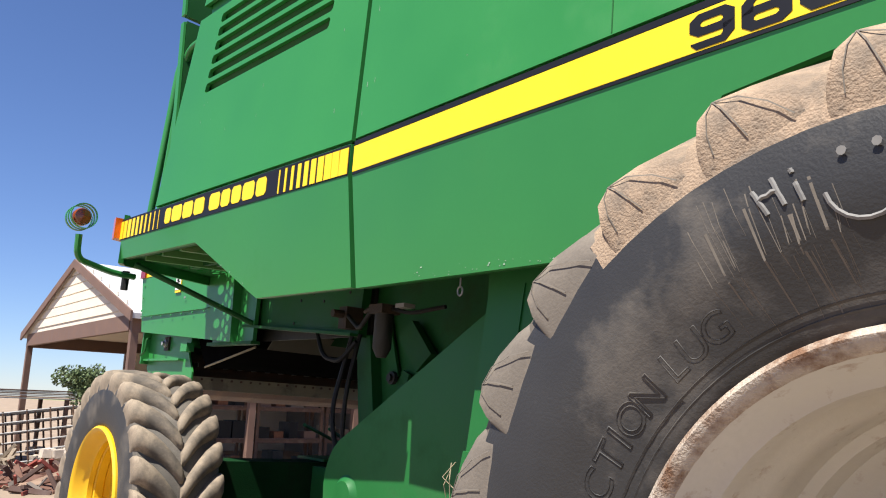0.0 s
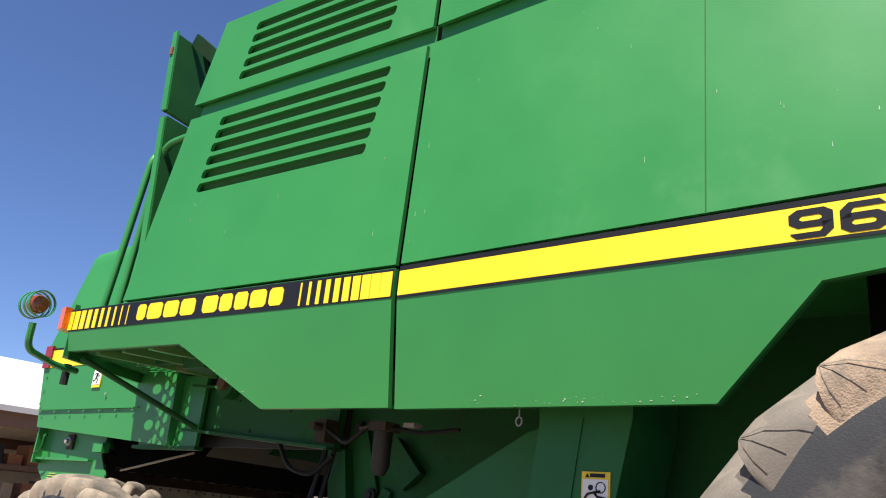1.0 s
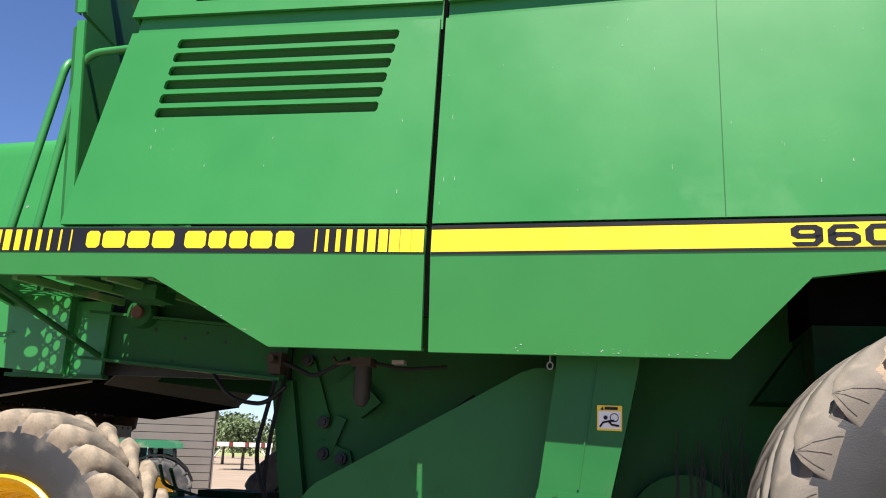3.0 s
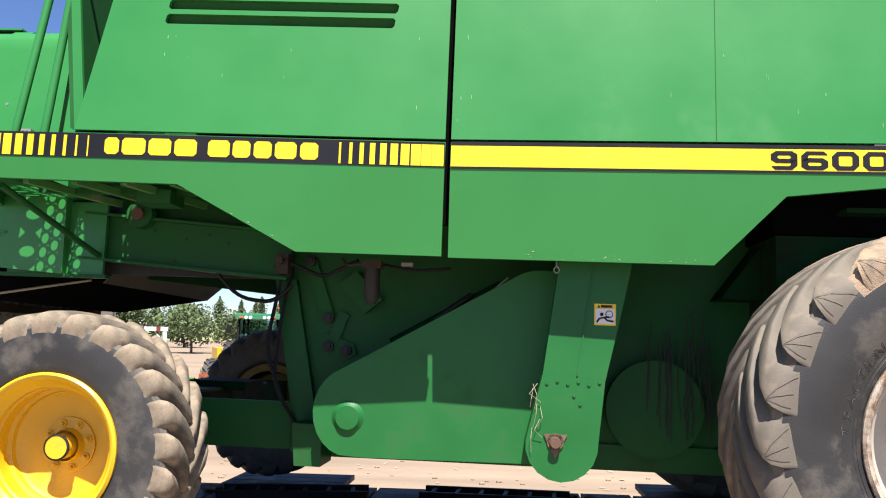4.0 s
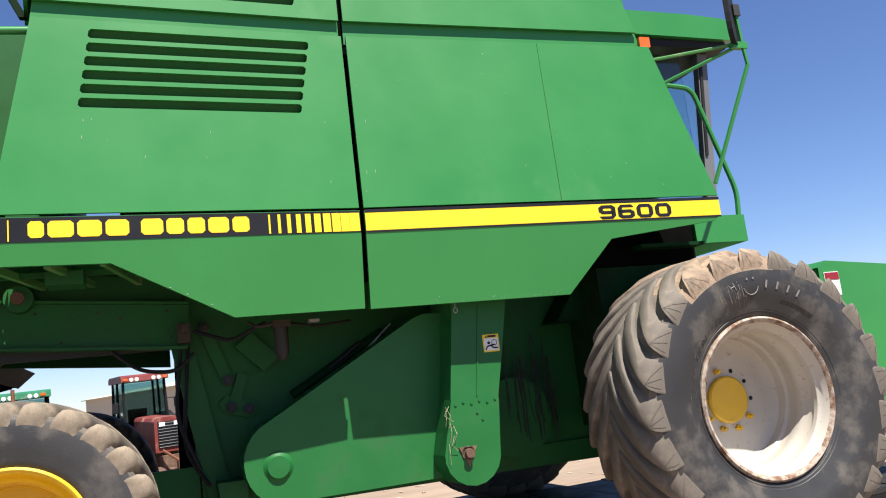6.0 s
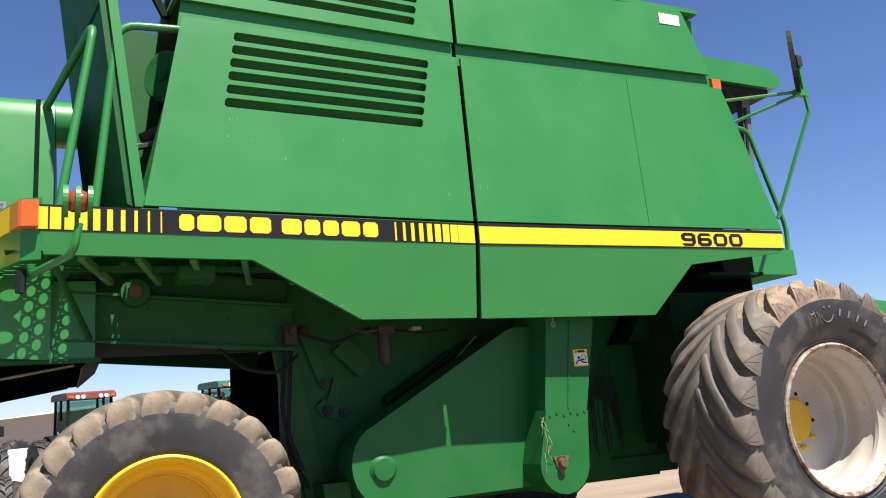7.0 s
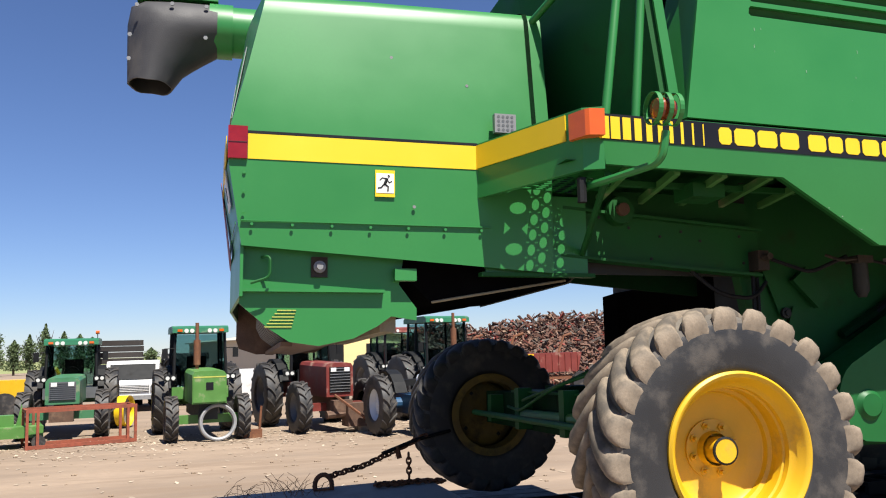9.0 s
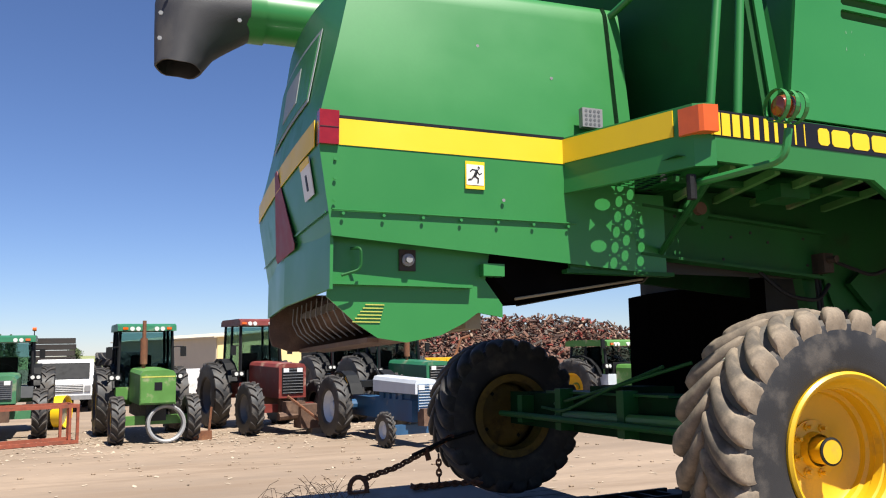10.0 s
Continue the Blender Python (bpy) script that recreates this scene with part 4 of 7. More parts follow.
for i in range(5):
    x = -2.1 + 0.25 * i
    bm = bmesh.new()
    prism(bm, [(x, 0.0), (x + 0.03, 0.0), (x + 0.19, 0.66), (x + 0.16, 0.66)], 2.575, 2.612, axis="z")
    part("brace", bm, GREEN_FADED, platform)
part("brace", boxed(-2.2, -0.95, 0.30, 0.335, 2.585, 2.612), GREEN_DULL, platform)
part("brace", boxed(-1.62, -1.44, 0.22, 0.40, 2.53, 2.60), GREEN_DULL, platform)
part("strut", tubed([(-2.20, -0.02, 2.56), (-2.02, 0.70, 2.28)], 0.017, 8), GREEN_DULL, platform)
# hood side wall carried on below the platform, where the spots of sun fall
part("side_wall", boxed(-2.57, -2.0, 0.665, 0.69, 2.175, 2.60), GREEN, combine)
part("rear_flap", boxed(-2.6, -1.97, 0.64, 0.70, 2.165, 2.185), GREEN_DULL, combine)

# handrails by the ladder opening
rail_a = round_path([(-2.185, 0.02, 2.80), (-2.037, 0.03, 3.80), (-2.10, 0.30, 3.78), (-2.32, 0.85, 3.52)], 0.10)
part("handrail", tubed(rail_a, 0.021, 10), GREEN, combine, smooth=True)
rail_b = round_path([(-2.03, 0.02, 2.80), (-1.93, 0.02, 3.80), (-1.62, 0.03, 3.82)], 0.10)
part("handrail", tubed(rail_b, 0.021, 10), GREEN, combine, smooth=True)
# tall shield behind the rails
def shield_x(z):
    return lerp(-1.80, -2.035, (z - 2.84) / 1.9)


bm = bmesh.new()  # web that runs back from the lit edge, with a notch where the two sheets meet
for z0, z1, back in ((2.84, 3.99, 1.20), (4.02, 4.57, 1.10)):
    q = [bm.verts.new(p) for p in ((shield_x(z0), 0.0, z0), (shield_x(z1), 0.0, z1), (shield_x(z1) - 0.18, back, z1 + 0.02), (shield_x(z0) - 0.18, back, z0),
                                   (shield_x(z0) - 0.03, 0.0, z0), (shield_x(z1) - 0.03, 0.0, z1), (shield_x(z1) - 0.21, back, z1 + 0.02), (shield_x(z0) - 0.21, back, z0))]
    for f in ((0, 1, 2, 3), (4, 5, 6, 7), (0, 1, 5, 4), (1, 2, 6, 5), (2, 3, 7, 6), (3, 0, 4, 7)):
        bm.faces.new([q[i] for i in f])
# web and flange carry their shade as darker green; the edge does not
shield = part("engine_shield", bm, GREEN_DULL, combine, "green engine shield, web darkened for shade, with a bright edge")
for z0, z1 in ((2.84, 3.98), (4.03, 4.59)):
    bm = bmesh.new()
    prism(bm, [(shield_x(z0) - 0.050, z0), (shield_x(z0), z0), (shield_x(z1), z1), (shield_x(z1) - 0.045, z1)], -0.018, -0.004)
    part("edge", bm, GREEN, shield)
    bm = bmesh.new()
    prism(bm, [(shield_x(z0) - 0.085, z0 + 0.02), (shield_x(z0) - 0.050, z0), (shield_x(z1) - 0.045, z1), (shield_x(z1) - 0.080, z1 - 0.03)], 0.005, 0.017)
    part("flange", bm, GREEN_DULL, shield)
bm = bmesh.new()  # sloping brace from the top down to the panel
prism(bm, [(-2.03, 4.56), (-1.99, 4.63), (-1.46, 4.20), (-1.50, 4.13)], 0.10, 0.14)
part("brace", bm, GREEN_DARK, shield)
bm = bmesh.new()
prism(bm, [(-1.99, 4.55), (-1.955, 4.55), (-1.66, 3.95), (-1.70, 3.95)], 0.15, 0.19)
part("brace", bm, GREEN_DARK, shield)
part("latch", boxed(-2.035, -2.01, -0.028, -0.018, 4.42, 4.47, 0.004), RUST, shield)
bm = bmesh.new()  # air cleaner drum behind the panel's edge
lathe(bm, [(0.001, -0.012), (0.045, -0.012), (0.05, 0.0), (0.145, -0.004), (0.155, 0.004), (0.155, 0.03), (0.160, 0.034), (0.160, 0.045), (0.155, 0.05), (0.155, 0.45)], n=32, cap=True)
bm.transform(Matrix.Translation((-1.63, 0.86, 3.93)) @ pose(0, 0, 0, 0, 0, -52))
part("air_cleaner", bm, GREEN, combine, smooth=True)
part("air_hose", tubed(round_path([(-1.76, 0.62, 3.40), (-1.62, 0.62, 3.48), (-1.5, 0.7, 3.40)], 0.06), 0.05, 10), BROWN_STEEL, combine, smooth=True)
for z in (3.05, 3.32):
    part("pipe", tubed([(-1.82, 0.5, z), (-1.55, 0.45, z + 0.05)], 0.02, 6), GREY, combine)

# guarded marker lamp on a bent arm
arm = round_path([(-2.30, 0.02, 2.50), (-2.26, -0.12, 2.50), (-2.12, -0.36, 2.53), (-2.10, -0.37, 2.66)], 0.10)
lamp_arm = part("lamp_arm", tubed(arm, 0.018, 8), GREEN, combine, smooth=True)
bm = bmesh.new()
lathe(bm, [(0.001, -0.05), (0.04, -0.042), (0.048, -0.02), (0.048, 0.02), (0.04, 0.042), (0.001, 0.05)], (0, 0, 0), 20)
bm.transform(Matrix.Translation((-2.105, -0.37, 2.755)) @ pose(0, 0, 0, 0, 0, 90))
part("marker_lamp", bm, AMBER_DARK, lamp_arm, "round amber marker lamp in a green wire guard", smooth=True)
for k in (-0.048, 0.0, 0.048):  # flat straps
    bm = bmesh.new()
    lathe(bm, [(0.070, -0.010), (0.070, 0.010), (0.066, 0.010), (0.066, -0.010), (0.070, -0.010)], n=24)
    bm.transform(Matrix.Translation((-2.105 + k, -0.37, 2.755)) @ pose(0, 0, 0, 0, 0, 90))
    part("guard_ring", bm, GREEN, lamp_arm)
part("rubber_stop", tubed([(-2.33, -0.02, 2.53), (-2.33, -0.02, 2.42)], 0.022, 8), BLACK, combine)

# ---- straw chute and spreader below the hood ----
bm = bmesh.new()
chute = [(-3.79, 2.40), (-2.98, 2.34), (-3.02, 2.12), (-2.93, 2.00), (-2.93, 1.94), (-3.06, 1.96), (-3.13, 1.91), (-3.25, 1.85), (-3.42, 1.815), (-3.56, 1.835), (-3.66, 1.90), (-3.80, 2.02)]
prism(bm, chute, 0.70, 0.712)
side = part("chute_side", bm, GREEN, combine)
part("rib", boxed(-3.80, -3.10, 0.66, 0.70, 2.075, 2.09), GREEN, side)
for i in range(6):
    bm = bmesh.new()
    prism(bm, [(-3.68 + 0.012 * i, 1.905 + 0.016 * i), (-3.55 + 0.004 * i, 1.905 + 0.016 * i), (-3.55 + 0.004 * i, 1.910 + 0.016 * i), (-3.68 + 0.012 * i, 1.910 + 0.016 * i)], 0.695, 0.70)
    part("notice_bar", bm, FADED_YELLOW, side)
bm = bmesh.new()
lathe(bm, [(0.030, 0), (0.030, -0.02), (0.016, -0.022), (0.016, -0.04)], (-3.42, 0.69, 2.20), 16, cap=True)
part("bearing", bm, GALV_GREY, side)
part("bearing_plate", boxed(-3.46, -3.38, 0.685, 0.70, 2.15, 2.25), GREASE, side)
part("hook_bar", tubed(round_path([(-3.70, 0.66, 2.24), (-3.66, 0.62, 2.24), (-3.66, 0.62, 2.14), (-3.75, 0.62, 2.11)], 0.03), 0.007, 6), GREEN_DULL, side)
part("hinge_bracket", boxed(-3.05, -2.94, 0.645, 0.70, 2.135, 2.195, 0.006), GREEN, side)
bm = bmesh.new()
prism(bm, [(-3.80, 0.64), (-3.845, MID), (-3.80, 2.74), (-3.785, 2.74), (-3.83, MID), (-3.785, 0.64)], 2.05, 2.36, axis="z")
part("tail_panel", bm, GREEN, combine)
bm = bmesh.new()
prism(bm, [(-3.80, 2.20), (-3.00, 2.22), (-3.02, 1.96), (-3.25, 1.83), (-3.66, 1.82), (-3.78, 1.86), (-3.80, 1.92)], 2.62, 2.64)
part("chute_side", bm, BROWN_STEEL, combine, "rust-brown inner chute wall")
bm = bmesh.new()
prof = [(-3.56, 1.835), (-3.42, 1.815), (-3.25, 1.85), (-3.13, 1.91), (-3.06, 1.96)]
prism(bm, prof + [(x, z + 0.012) for x, z in prof[::-1]], 0.72, 2 * MID - 0.74)
floor_plate = part("chute_floor", bm, BROWN_STEEL, combine)
for k in range(11):  # bent tines across the opening
    y = 0.86 + 0.165 * k
    part("tine", tubed([(-3.66, y, 2.10), (-3.665, y, 2.0), (-3.63, y, 1.93), (-3.55, y, 1.87)], 0.004, 5), GALV_GREY, floor_plate)
part("lip", boxed(-3.60, -3.545, 0.74, 2.60, 1.815, 1.838, 0.005), BROWN_STEEL, floor_plate)
bm = bmesh.new()
lathe(bm, [(0.13, 0), (0.13, 1.9)], (-3.4, 0.75, 2.06), 20, cap=True)
rotor = part("chopper_rotor", bm, BROWN_STEEL, combine)
for i in range(16):
    part("knife", boxed(-3.60, -3.20, 0.85 + 0.115 * i, 0.858 + 0.115 * i, 2.045, 2.075), STEEL, rotor)
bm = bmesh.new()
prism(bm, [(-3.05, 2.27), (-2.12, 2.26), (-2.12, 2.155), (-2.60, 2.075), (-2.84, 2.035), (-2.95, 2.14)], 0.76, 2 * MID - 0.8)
# pan and shoe below are black for the shade under the machine
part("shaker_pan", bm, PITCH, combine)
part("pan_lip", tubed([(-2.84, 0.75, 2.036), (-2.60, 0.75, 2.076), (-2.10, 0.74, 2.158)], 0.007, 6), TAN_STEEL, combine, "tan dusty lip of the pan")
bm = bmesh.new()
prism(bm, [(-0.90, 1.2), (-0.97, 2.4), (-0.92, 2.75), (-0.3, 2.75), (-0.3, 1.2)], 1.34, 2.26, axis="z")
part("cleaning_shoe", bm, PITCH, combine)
part("cross_member", boxed(-1.45, -0.90, 0.83, 0.89, 1.25, 1.51, 0.01), GREEN_DULL, combine)
tube_end = part("tube_end", boxed(-0.89, -0.745, 0.80, 0.95, 1.24, 1.50, 0.01), GREEN_DULL, combine)
part("opening", boxed(-0.865, -0.772, 0.795, 0.802, 1.285, 1.455), PITCH, tube_end)
rear_sill = part("chute_sill", boxed(-3.11, -3.03, 0.74, 2.60, 1.885, 1.975, 0.006), TAN_STEEL, combine, "long tan dusty sill under the straw chute")
for k in range(24):
    bm = bmesh.new()
    bolt(bm, (0, 0, 0), 0.009, 0.006)
    bm.transform(Matrix.Translation((-3.03, 0.82 + 0.075 * k, 1.958)) @ pose(0, 0, 0, 0, 0, 90))
    part("rivet", bm, BROWN_STEEL, rear_sill)
for pts in ([(-1.35, 0.72, 2.22), (-1.2, 0.68, 2.08), (-1.0, 0.66, 2.06), (-0.9, 0.68, 2.16)], [(-0.93, 0.72, 2.2), (-0.96, 0.68, 1.9), (-0.98, 0.7, 1.6), (-0.85, 0.74, 1.4)], [(-0.97, 0.7, 2.2), (-1.02, 0.64, 1.8), (-0.9, 0.66, 1.5)]):
    part("hose", tubed(round_path(pts, 0.12), 0.012, 6), BLACK, combine, smooth=True)

# ---- unloading auger folded along the far side ----
bm = bmesh.new()
tube(bm, [(0.8, 2.95, 4.35), (-4.05, 2.80, 4.26)], 0.19, 24)
auger = part("auger_tube", bm, GREEN, combine, "green unloading auger tube with a black rubber spout", smooth=True)
bm = bmesh.new()
tube(bm, [(-3.875, 2.80, 4.26), (-4.045, 2.80, 4.26)], 0.205, 24)
part("auger_collar", bm, GREEN, auger, smooth=True)
bm = bmesh.new()
outer = [(-3.985, 4.455), (-4.285, 4.455), (-4.525, 4.44), (-4.610, 4.39), (-4.630, 4.25), (-4.625, 4.05), (-4.615, 3.80)]
inner = [(-3.985, 4.055), (-4.015, 4.03), (-4.065, 3.995), (-4.115, 3.96), (-4.165, 3.925), (-4.225, 3.88), (-4.295, 3.78)]
rings = []
for (ox, oz), (ix, iz), half in zip(outer, inner, (0.205, 0.21, 0.21, 0.205, 0.195, 0.185, 0.18)):
    ring_ = []
    for k in range(24):
        a = 2 * math.pi * k / 24
        c_ = 0.5 + 0.5 * math.cos(a)
        ring_.append(bm.verts.new((lerp(ix, ox, c_), 2.80 + half * math.sin(a) * (1 + 0.03 * math.sin(3 * a)), lerp(iz, oz, c_) + 0.006 * math.sin(5 * a))))
    rings.append(ring_)
for p, q in zip(rings, rings[1:]):
    for k in range(24):
        bm.faces.new((p[k], p[(k + 1) % 24], q[(k + 1) % 24], q[k]))
bmesh.ops.recalc_face_normals(bm, faces=bm.faces[:])
bmesh.ops.solidify(bm, geom=bm.faces[:], thickness=0.012)
spout = part("spout", bm, BOOT, auger, "worn grey-black rubber spout boot", smooth=True)
bm = bmesh.new()
prism(bm, [(-3.985, 4.475), (-4.445, 4.475), (-4.565, 4.45), (-4.565, 4.435), (-4.445, 4.46), (-3.985, 4.46)], 2.70, 2.90)
part("top_plate", bm, GREEN, spout)
for bx, bz in ((-4.065, 4.36), (-4.065, 4.12), (-4.305, 4.36), (-4.545, 4.33), (-4.585, 4.1), (-4.585, 3.92)):
    bm = bmesh.new()
    bolt(bm, (bx, 2.60, bz), 0.016, 0.012)
    part("bolt", bm, GALV_GREY, spout)

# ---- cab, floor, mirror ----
# black block added to fill the shaded cavity behind the skirt
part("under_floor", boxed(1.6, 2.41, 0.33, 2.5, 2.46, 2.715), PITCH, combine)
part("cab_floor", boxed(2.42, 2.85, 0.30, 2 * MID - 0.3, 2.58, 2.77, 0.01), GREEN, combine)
# sheet added below the cab floor, its green darkened for shade
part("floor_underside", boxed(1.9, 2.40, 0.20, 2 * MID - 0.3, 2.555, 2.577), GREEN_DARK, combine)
cab = part("cab_body", boxed(2.05, 2.35, 0.75, 2 * MID - 0.75, 2.86, 4.28), GREY, combine)
bm = bmesh.new()
prism(bm, [(2.0, 4.28), (3.33, 4.26), (3.40, 4.30), (3.39, 4.38), (3.26, 4.44), (2.9, 4.46), (2.0, 4.47)], 0.62, 2 * MID - 0.62)
bevel(bm, 0.03, 2)
part("cab_roof", bm, GREEN, cab, smooth=True)
part("roof_liner", boxed(2.1, 3.28, 0.66, 2 * MID - 0.66, 4.20, 4.26), BLACK, cab)
for y in (0.80, 2 * MID - 0.84):
    bm = bmesh.new()
    prism(bm, [(2.93, 2.86), (3.02, 2.86), (3.18, 4.25), (3.09, 4.25)], y - 0.03, y + 0.03)
    bevel(bm, 0.012, 2)
    post = part("cab_post", bm, GREY, cab)
    bm = bmesh.new()
    prism(bm, [(2.995, 3.35), (3.02, 3.35), (3.11, 4.12), (3.085, 4.12)], y - 0.042, y - 0.031)
    part("door_handle", bm, BLACK, post)
    part("cab_post", tubed([(2.40, y, 2.86), (2.40, y, 4.25)], 0.045, 8), GREY, cab)
    bm = boxed(2.42, 2.93, y + 0.01, y + 0.016, 2.9, 4.24)
    part("side_window", bm, TINTED, cab)
bm = bmesh.new()
pr = [(3.02, 0.83), (3.10, 0.92), (3.18, 1.15), (3.22, MID), (3.18, 2.25), (3.10, 2.48), (3.02, 2.57)]
prism(bm, pr + [(x - 0.008, y) for x, y in pr[::-1]], 2.9, 4.24, axis="z")
for v in bm.verts:  # raked
    v.co.x += 0.115 * (v.co.z - 2.9)
part("windscreen", bm, TINTED, cab)
part("seat", boxed(2.45, 2.95, 1.4, 2.0, 2.9, 3.35, 0.05), BLACK, cab)
part("seat_back", boxed(2.42, 2.55, 1.42, 1.98, 3.35, 3.95, 0.04), BLACK, cab)
part("steering_column", tubed([(3.2, MID, 2.86), (3.05, MID, 3.5)], 0.05), BLACK, cab)
rail_c = round_path([(2.83, 0.33, 2.76), (2.85, 0.33, 2.95), (2.61, 0.33, 3.72), (2.37, 0.33, 3.74)], 0.08)
part("handrail", tubed(rail_c, 0.018, 8), GREEN, combine, smooth=True)
marm = part("mirror_arm", tubed([(2.405, 0.0, 2.92), (2.675, -0.19, 3.68), (2.66, -0.19, 3.83), (2.655, -0.185, 4.06)], 0.015, 6), GREEN, combine)
part("stay", tubed([(2.05, 0.10, 3.80), (2.60, -0.17, 3.825)], 0.012, 6), GREEN_FADED, marm)
part("stay", tubed([(2.13, 0.10, 3.62), (2.60, -0.17, 3.80)], 0.012, 6), GREEN, marm)
part("clamp", boxed(2.57, 2.69, -0.205, -0.165, 3.79, 3.835, 0.008), GREEN, marm)
bm = bmesh.new()
prism(bm, [(0.115 * abs(math.cos(a)) ** 0.6 * math.copysign(1, math.cos(a)), 0.235 * abs(math.sin(a)) ** 0.75 * math.copysign(1, math.sin(a))) for a in [radians(15 * k + 7.5) for k in range(24)]], -0.016, 0.016)
bevel(bm, 0.008, 2)
bm.transform(Matrix.Translation((2.60, -0.195, 4.045)) @ pose(0, 0, 0, 0, 4, 40))
mirror = part("mirror", bm, BLACK, marm, "black oval rear-view mirror")
part("bracket", boxed(2.625, 2.675, -0.21, -0.16, 4.02, 4.10, 0.006), DARK, mirror)
bm = boxed(2.02, 2.10, 0.03, 0.10, 3.88, 3.95, 0.008)
part("marker_lamp", bm, ORANGE_LENS, combine, "orange marker lamp")

# ---- feeder house at the nose ----
bm = bmesh.new()
prism(bm, [(1.8, 2.4), (2.2, 2.5), (4.4, 1.75), (4.4, 1.1), (2.0, 1.3)], 1.0, 2 * MID - 1.0)
part("feeder_house", bm, GREEN, combine)
bm = bmesh.new()
prism(bm, [(3.62, 1.3), (3.62, 2.38), (3.70, 2.43), (4.45, 2.36), (4.45, 1.2)], 0.5, 2 * MID - 0.5)
bevel(bm, 0.02, 2)
face_plate = part("feeder_frame", bm, GREEN, combine)
sign_b = part("danger_sign", boxed(3.66, 3.80, 0.494, 0.502, 2.16, 2.34), WHITE, face_plate, "white sign with a red band")
part("band", boxed(3.665, 3.795, 0.490, 0.496, 2.28, 2.335), RED_LENS, sign_b)
part("front_axle", tubed([(2.02, 0.2, 1.572), (2.02, 2 * MID - 0.2, 1.572)], 0.14, 12), GREEN_DULL, combine)
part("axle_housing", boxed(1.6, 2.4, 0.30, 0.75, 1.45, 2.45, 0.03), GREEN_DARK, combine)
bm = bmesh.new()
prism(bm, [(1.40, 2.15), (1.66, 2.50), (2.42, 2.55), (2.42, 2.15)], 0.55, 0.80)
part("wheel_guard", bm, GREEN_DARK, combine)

# ---- wheels ----
def wheel(name, c, R, W, flange, rim_mat, lugs, skew, dish, hub_r, bolts, bolt_r, hub_mat, label, out=-1, cap=0.05, lug_h=0.05, lug_w=0.06, phase=0.0, lug_mat=None, caked=None, inset=1.0):
    """A driven or steered wheel: tyre with lugs, dished rim, hub and nuts. out: -1 faces the near side."""
    bm = bmesh.new()
    tyre_body(bm, R, W, flange, lug_h, caked=caked, inset=inset, crown=0.034 if lug_mat is FRONT_LUG else 0.022)
    w = part(name, bm, [RUBBER, FRONT_LUG if lug_mat is FRONT_LUG else RUBBER if lug_mat else TREAD_BASE, MUDDY_LUG], combine, label, smooth=True)
    w.location = c
    for sd in (-1, 1):
        firsts = {}
        for i in range(lugs):
            turn = phase + 2 * math.pi * (i + (0.5 if sd > 0 else 0)) / lugs
            muddy = bool(caked) and caked[0] < math.degrees(turn + skew) % 360 < caked[1]
            if muddy in firsts:
                lug = part_copy(firsts[muddy], w)
            else:
                bm = bmesh.new()
                tyre_lug(bm, R, W, lug_h, lug_w, skew, 0.0, sd, worn=lug_mat is FRONT_LUG, rounded=lug_mat is not FRONT_LUG)
                lug = firsts[muddy] = part("lug", bm, [MUDDY_LUG if muddy else (lug_mat or TREAD), STREAK], w, smooth=True, sharp=50)
            lug.rotation_euler = (0, -turn, 0)
    if caked and out < 0:
        for q in (-0.75, 0.0, 0.6):
            first = None
            for i in range(lugs):
                crease = part_copy(first, w) if first else part("crease", lug_crease(R, W, lug_w, skew, q), STREAK, w)
                first = first or crease
                crease.rotation_euler = (0, -phase - 2 * math.pi * i / lugs, 0)
    h = W / 2
    y0 = out * h * 0.95 * inset
    prof = [(flange + 0.010, y0 - out * 0.014), (flange + 0.016, y0 + out * 0.004), (flange + 0.004, y0 + out * 0.014), (flange - 0.016, y0 - out * 0.004), (flange - 0.024, y0 - out * 0.04),
            (flange - 0.048, y0 - out * 0.06), (flange - 0.050, y0 - out * 0.085), (flange - 0.042, y0 - out * 0.095), (flange - 0.044, y0 - out * dish * 0.40), (flange - 0.056, y0 - out * dish * 0.44), (flange - 0.058, y0 - out * dish * 0.62), (flange - 0.050, y0 - out * dish * 0.66), (flange - 0.054, y0 - out * dish * 0.78), (flange - 0.070, y0 - out * dish * 0.82), (flange - 0.074, y0 - out * (dish - 0.014)), (flange - 0.092, y0 - out * dish), (flange - 0.15, y0 - out * (dish + 0.008)),
            (hub_r * 1.25, y0 - out * (dish + 0.012)), (0.001, y0 - out * (dish + 0.012))]
    bm = bmesh.new()
    lathe(bm, prof, n=64)
    lathe(bm, [(flange - 0.06, y0 - out * (dish + 0.03)), (flange - 0.05, -y0), (flange + 0.01, -y0)], n=64)
    part("rim", bm, rim_mat, w, smooth=True)
    bm = bmesh.new()
    lathe(bm, [(flange + 0.018, y0 - out * 0.010), (flange + 0.019, y0 + out * 0.006), (flange + 0.008, y0 + out * 0.0165), (flange - 0.003, y0 + out * 0.012), (flange - 0.0145, y0 - out * 0.002), (flange - 0.0215, y0 - out * 0.030)], n=96)
    part("rim_edge", bm, RUSTY_EDGE if rim_mat is RIM_WHITE else rim_mat, w, smooth=True)
    yb = y0 - out * (dish + 0.012)
    bm = bmesh.new()
    lathe(bm, [(hub_r, yb), (hub_r, yb + out * cap * 0.7), (hub_r * 0.93, yb + out * cap), (0.001, yb + out * cap)], n=32)
    part("hub_cap", bm, hub_mat, w, smooth=True)
    for i in range(bolts):
        a = 2 * math.pi * i / bolts + (radians(-3) if rim_mat is RIM_WHITE else 0.3)
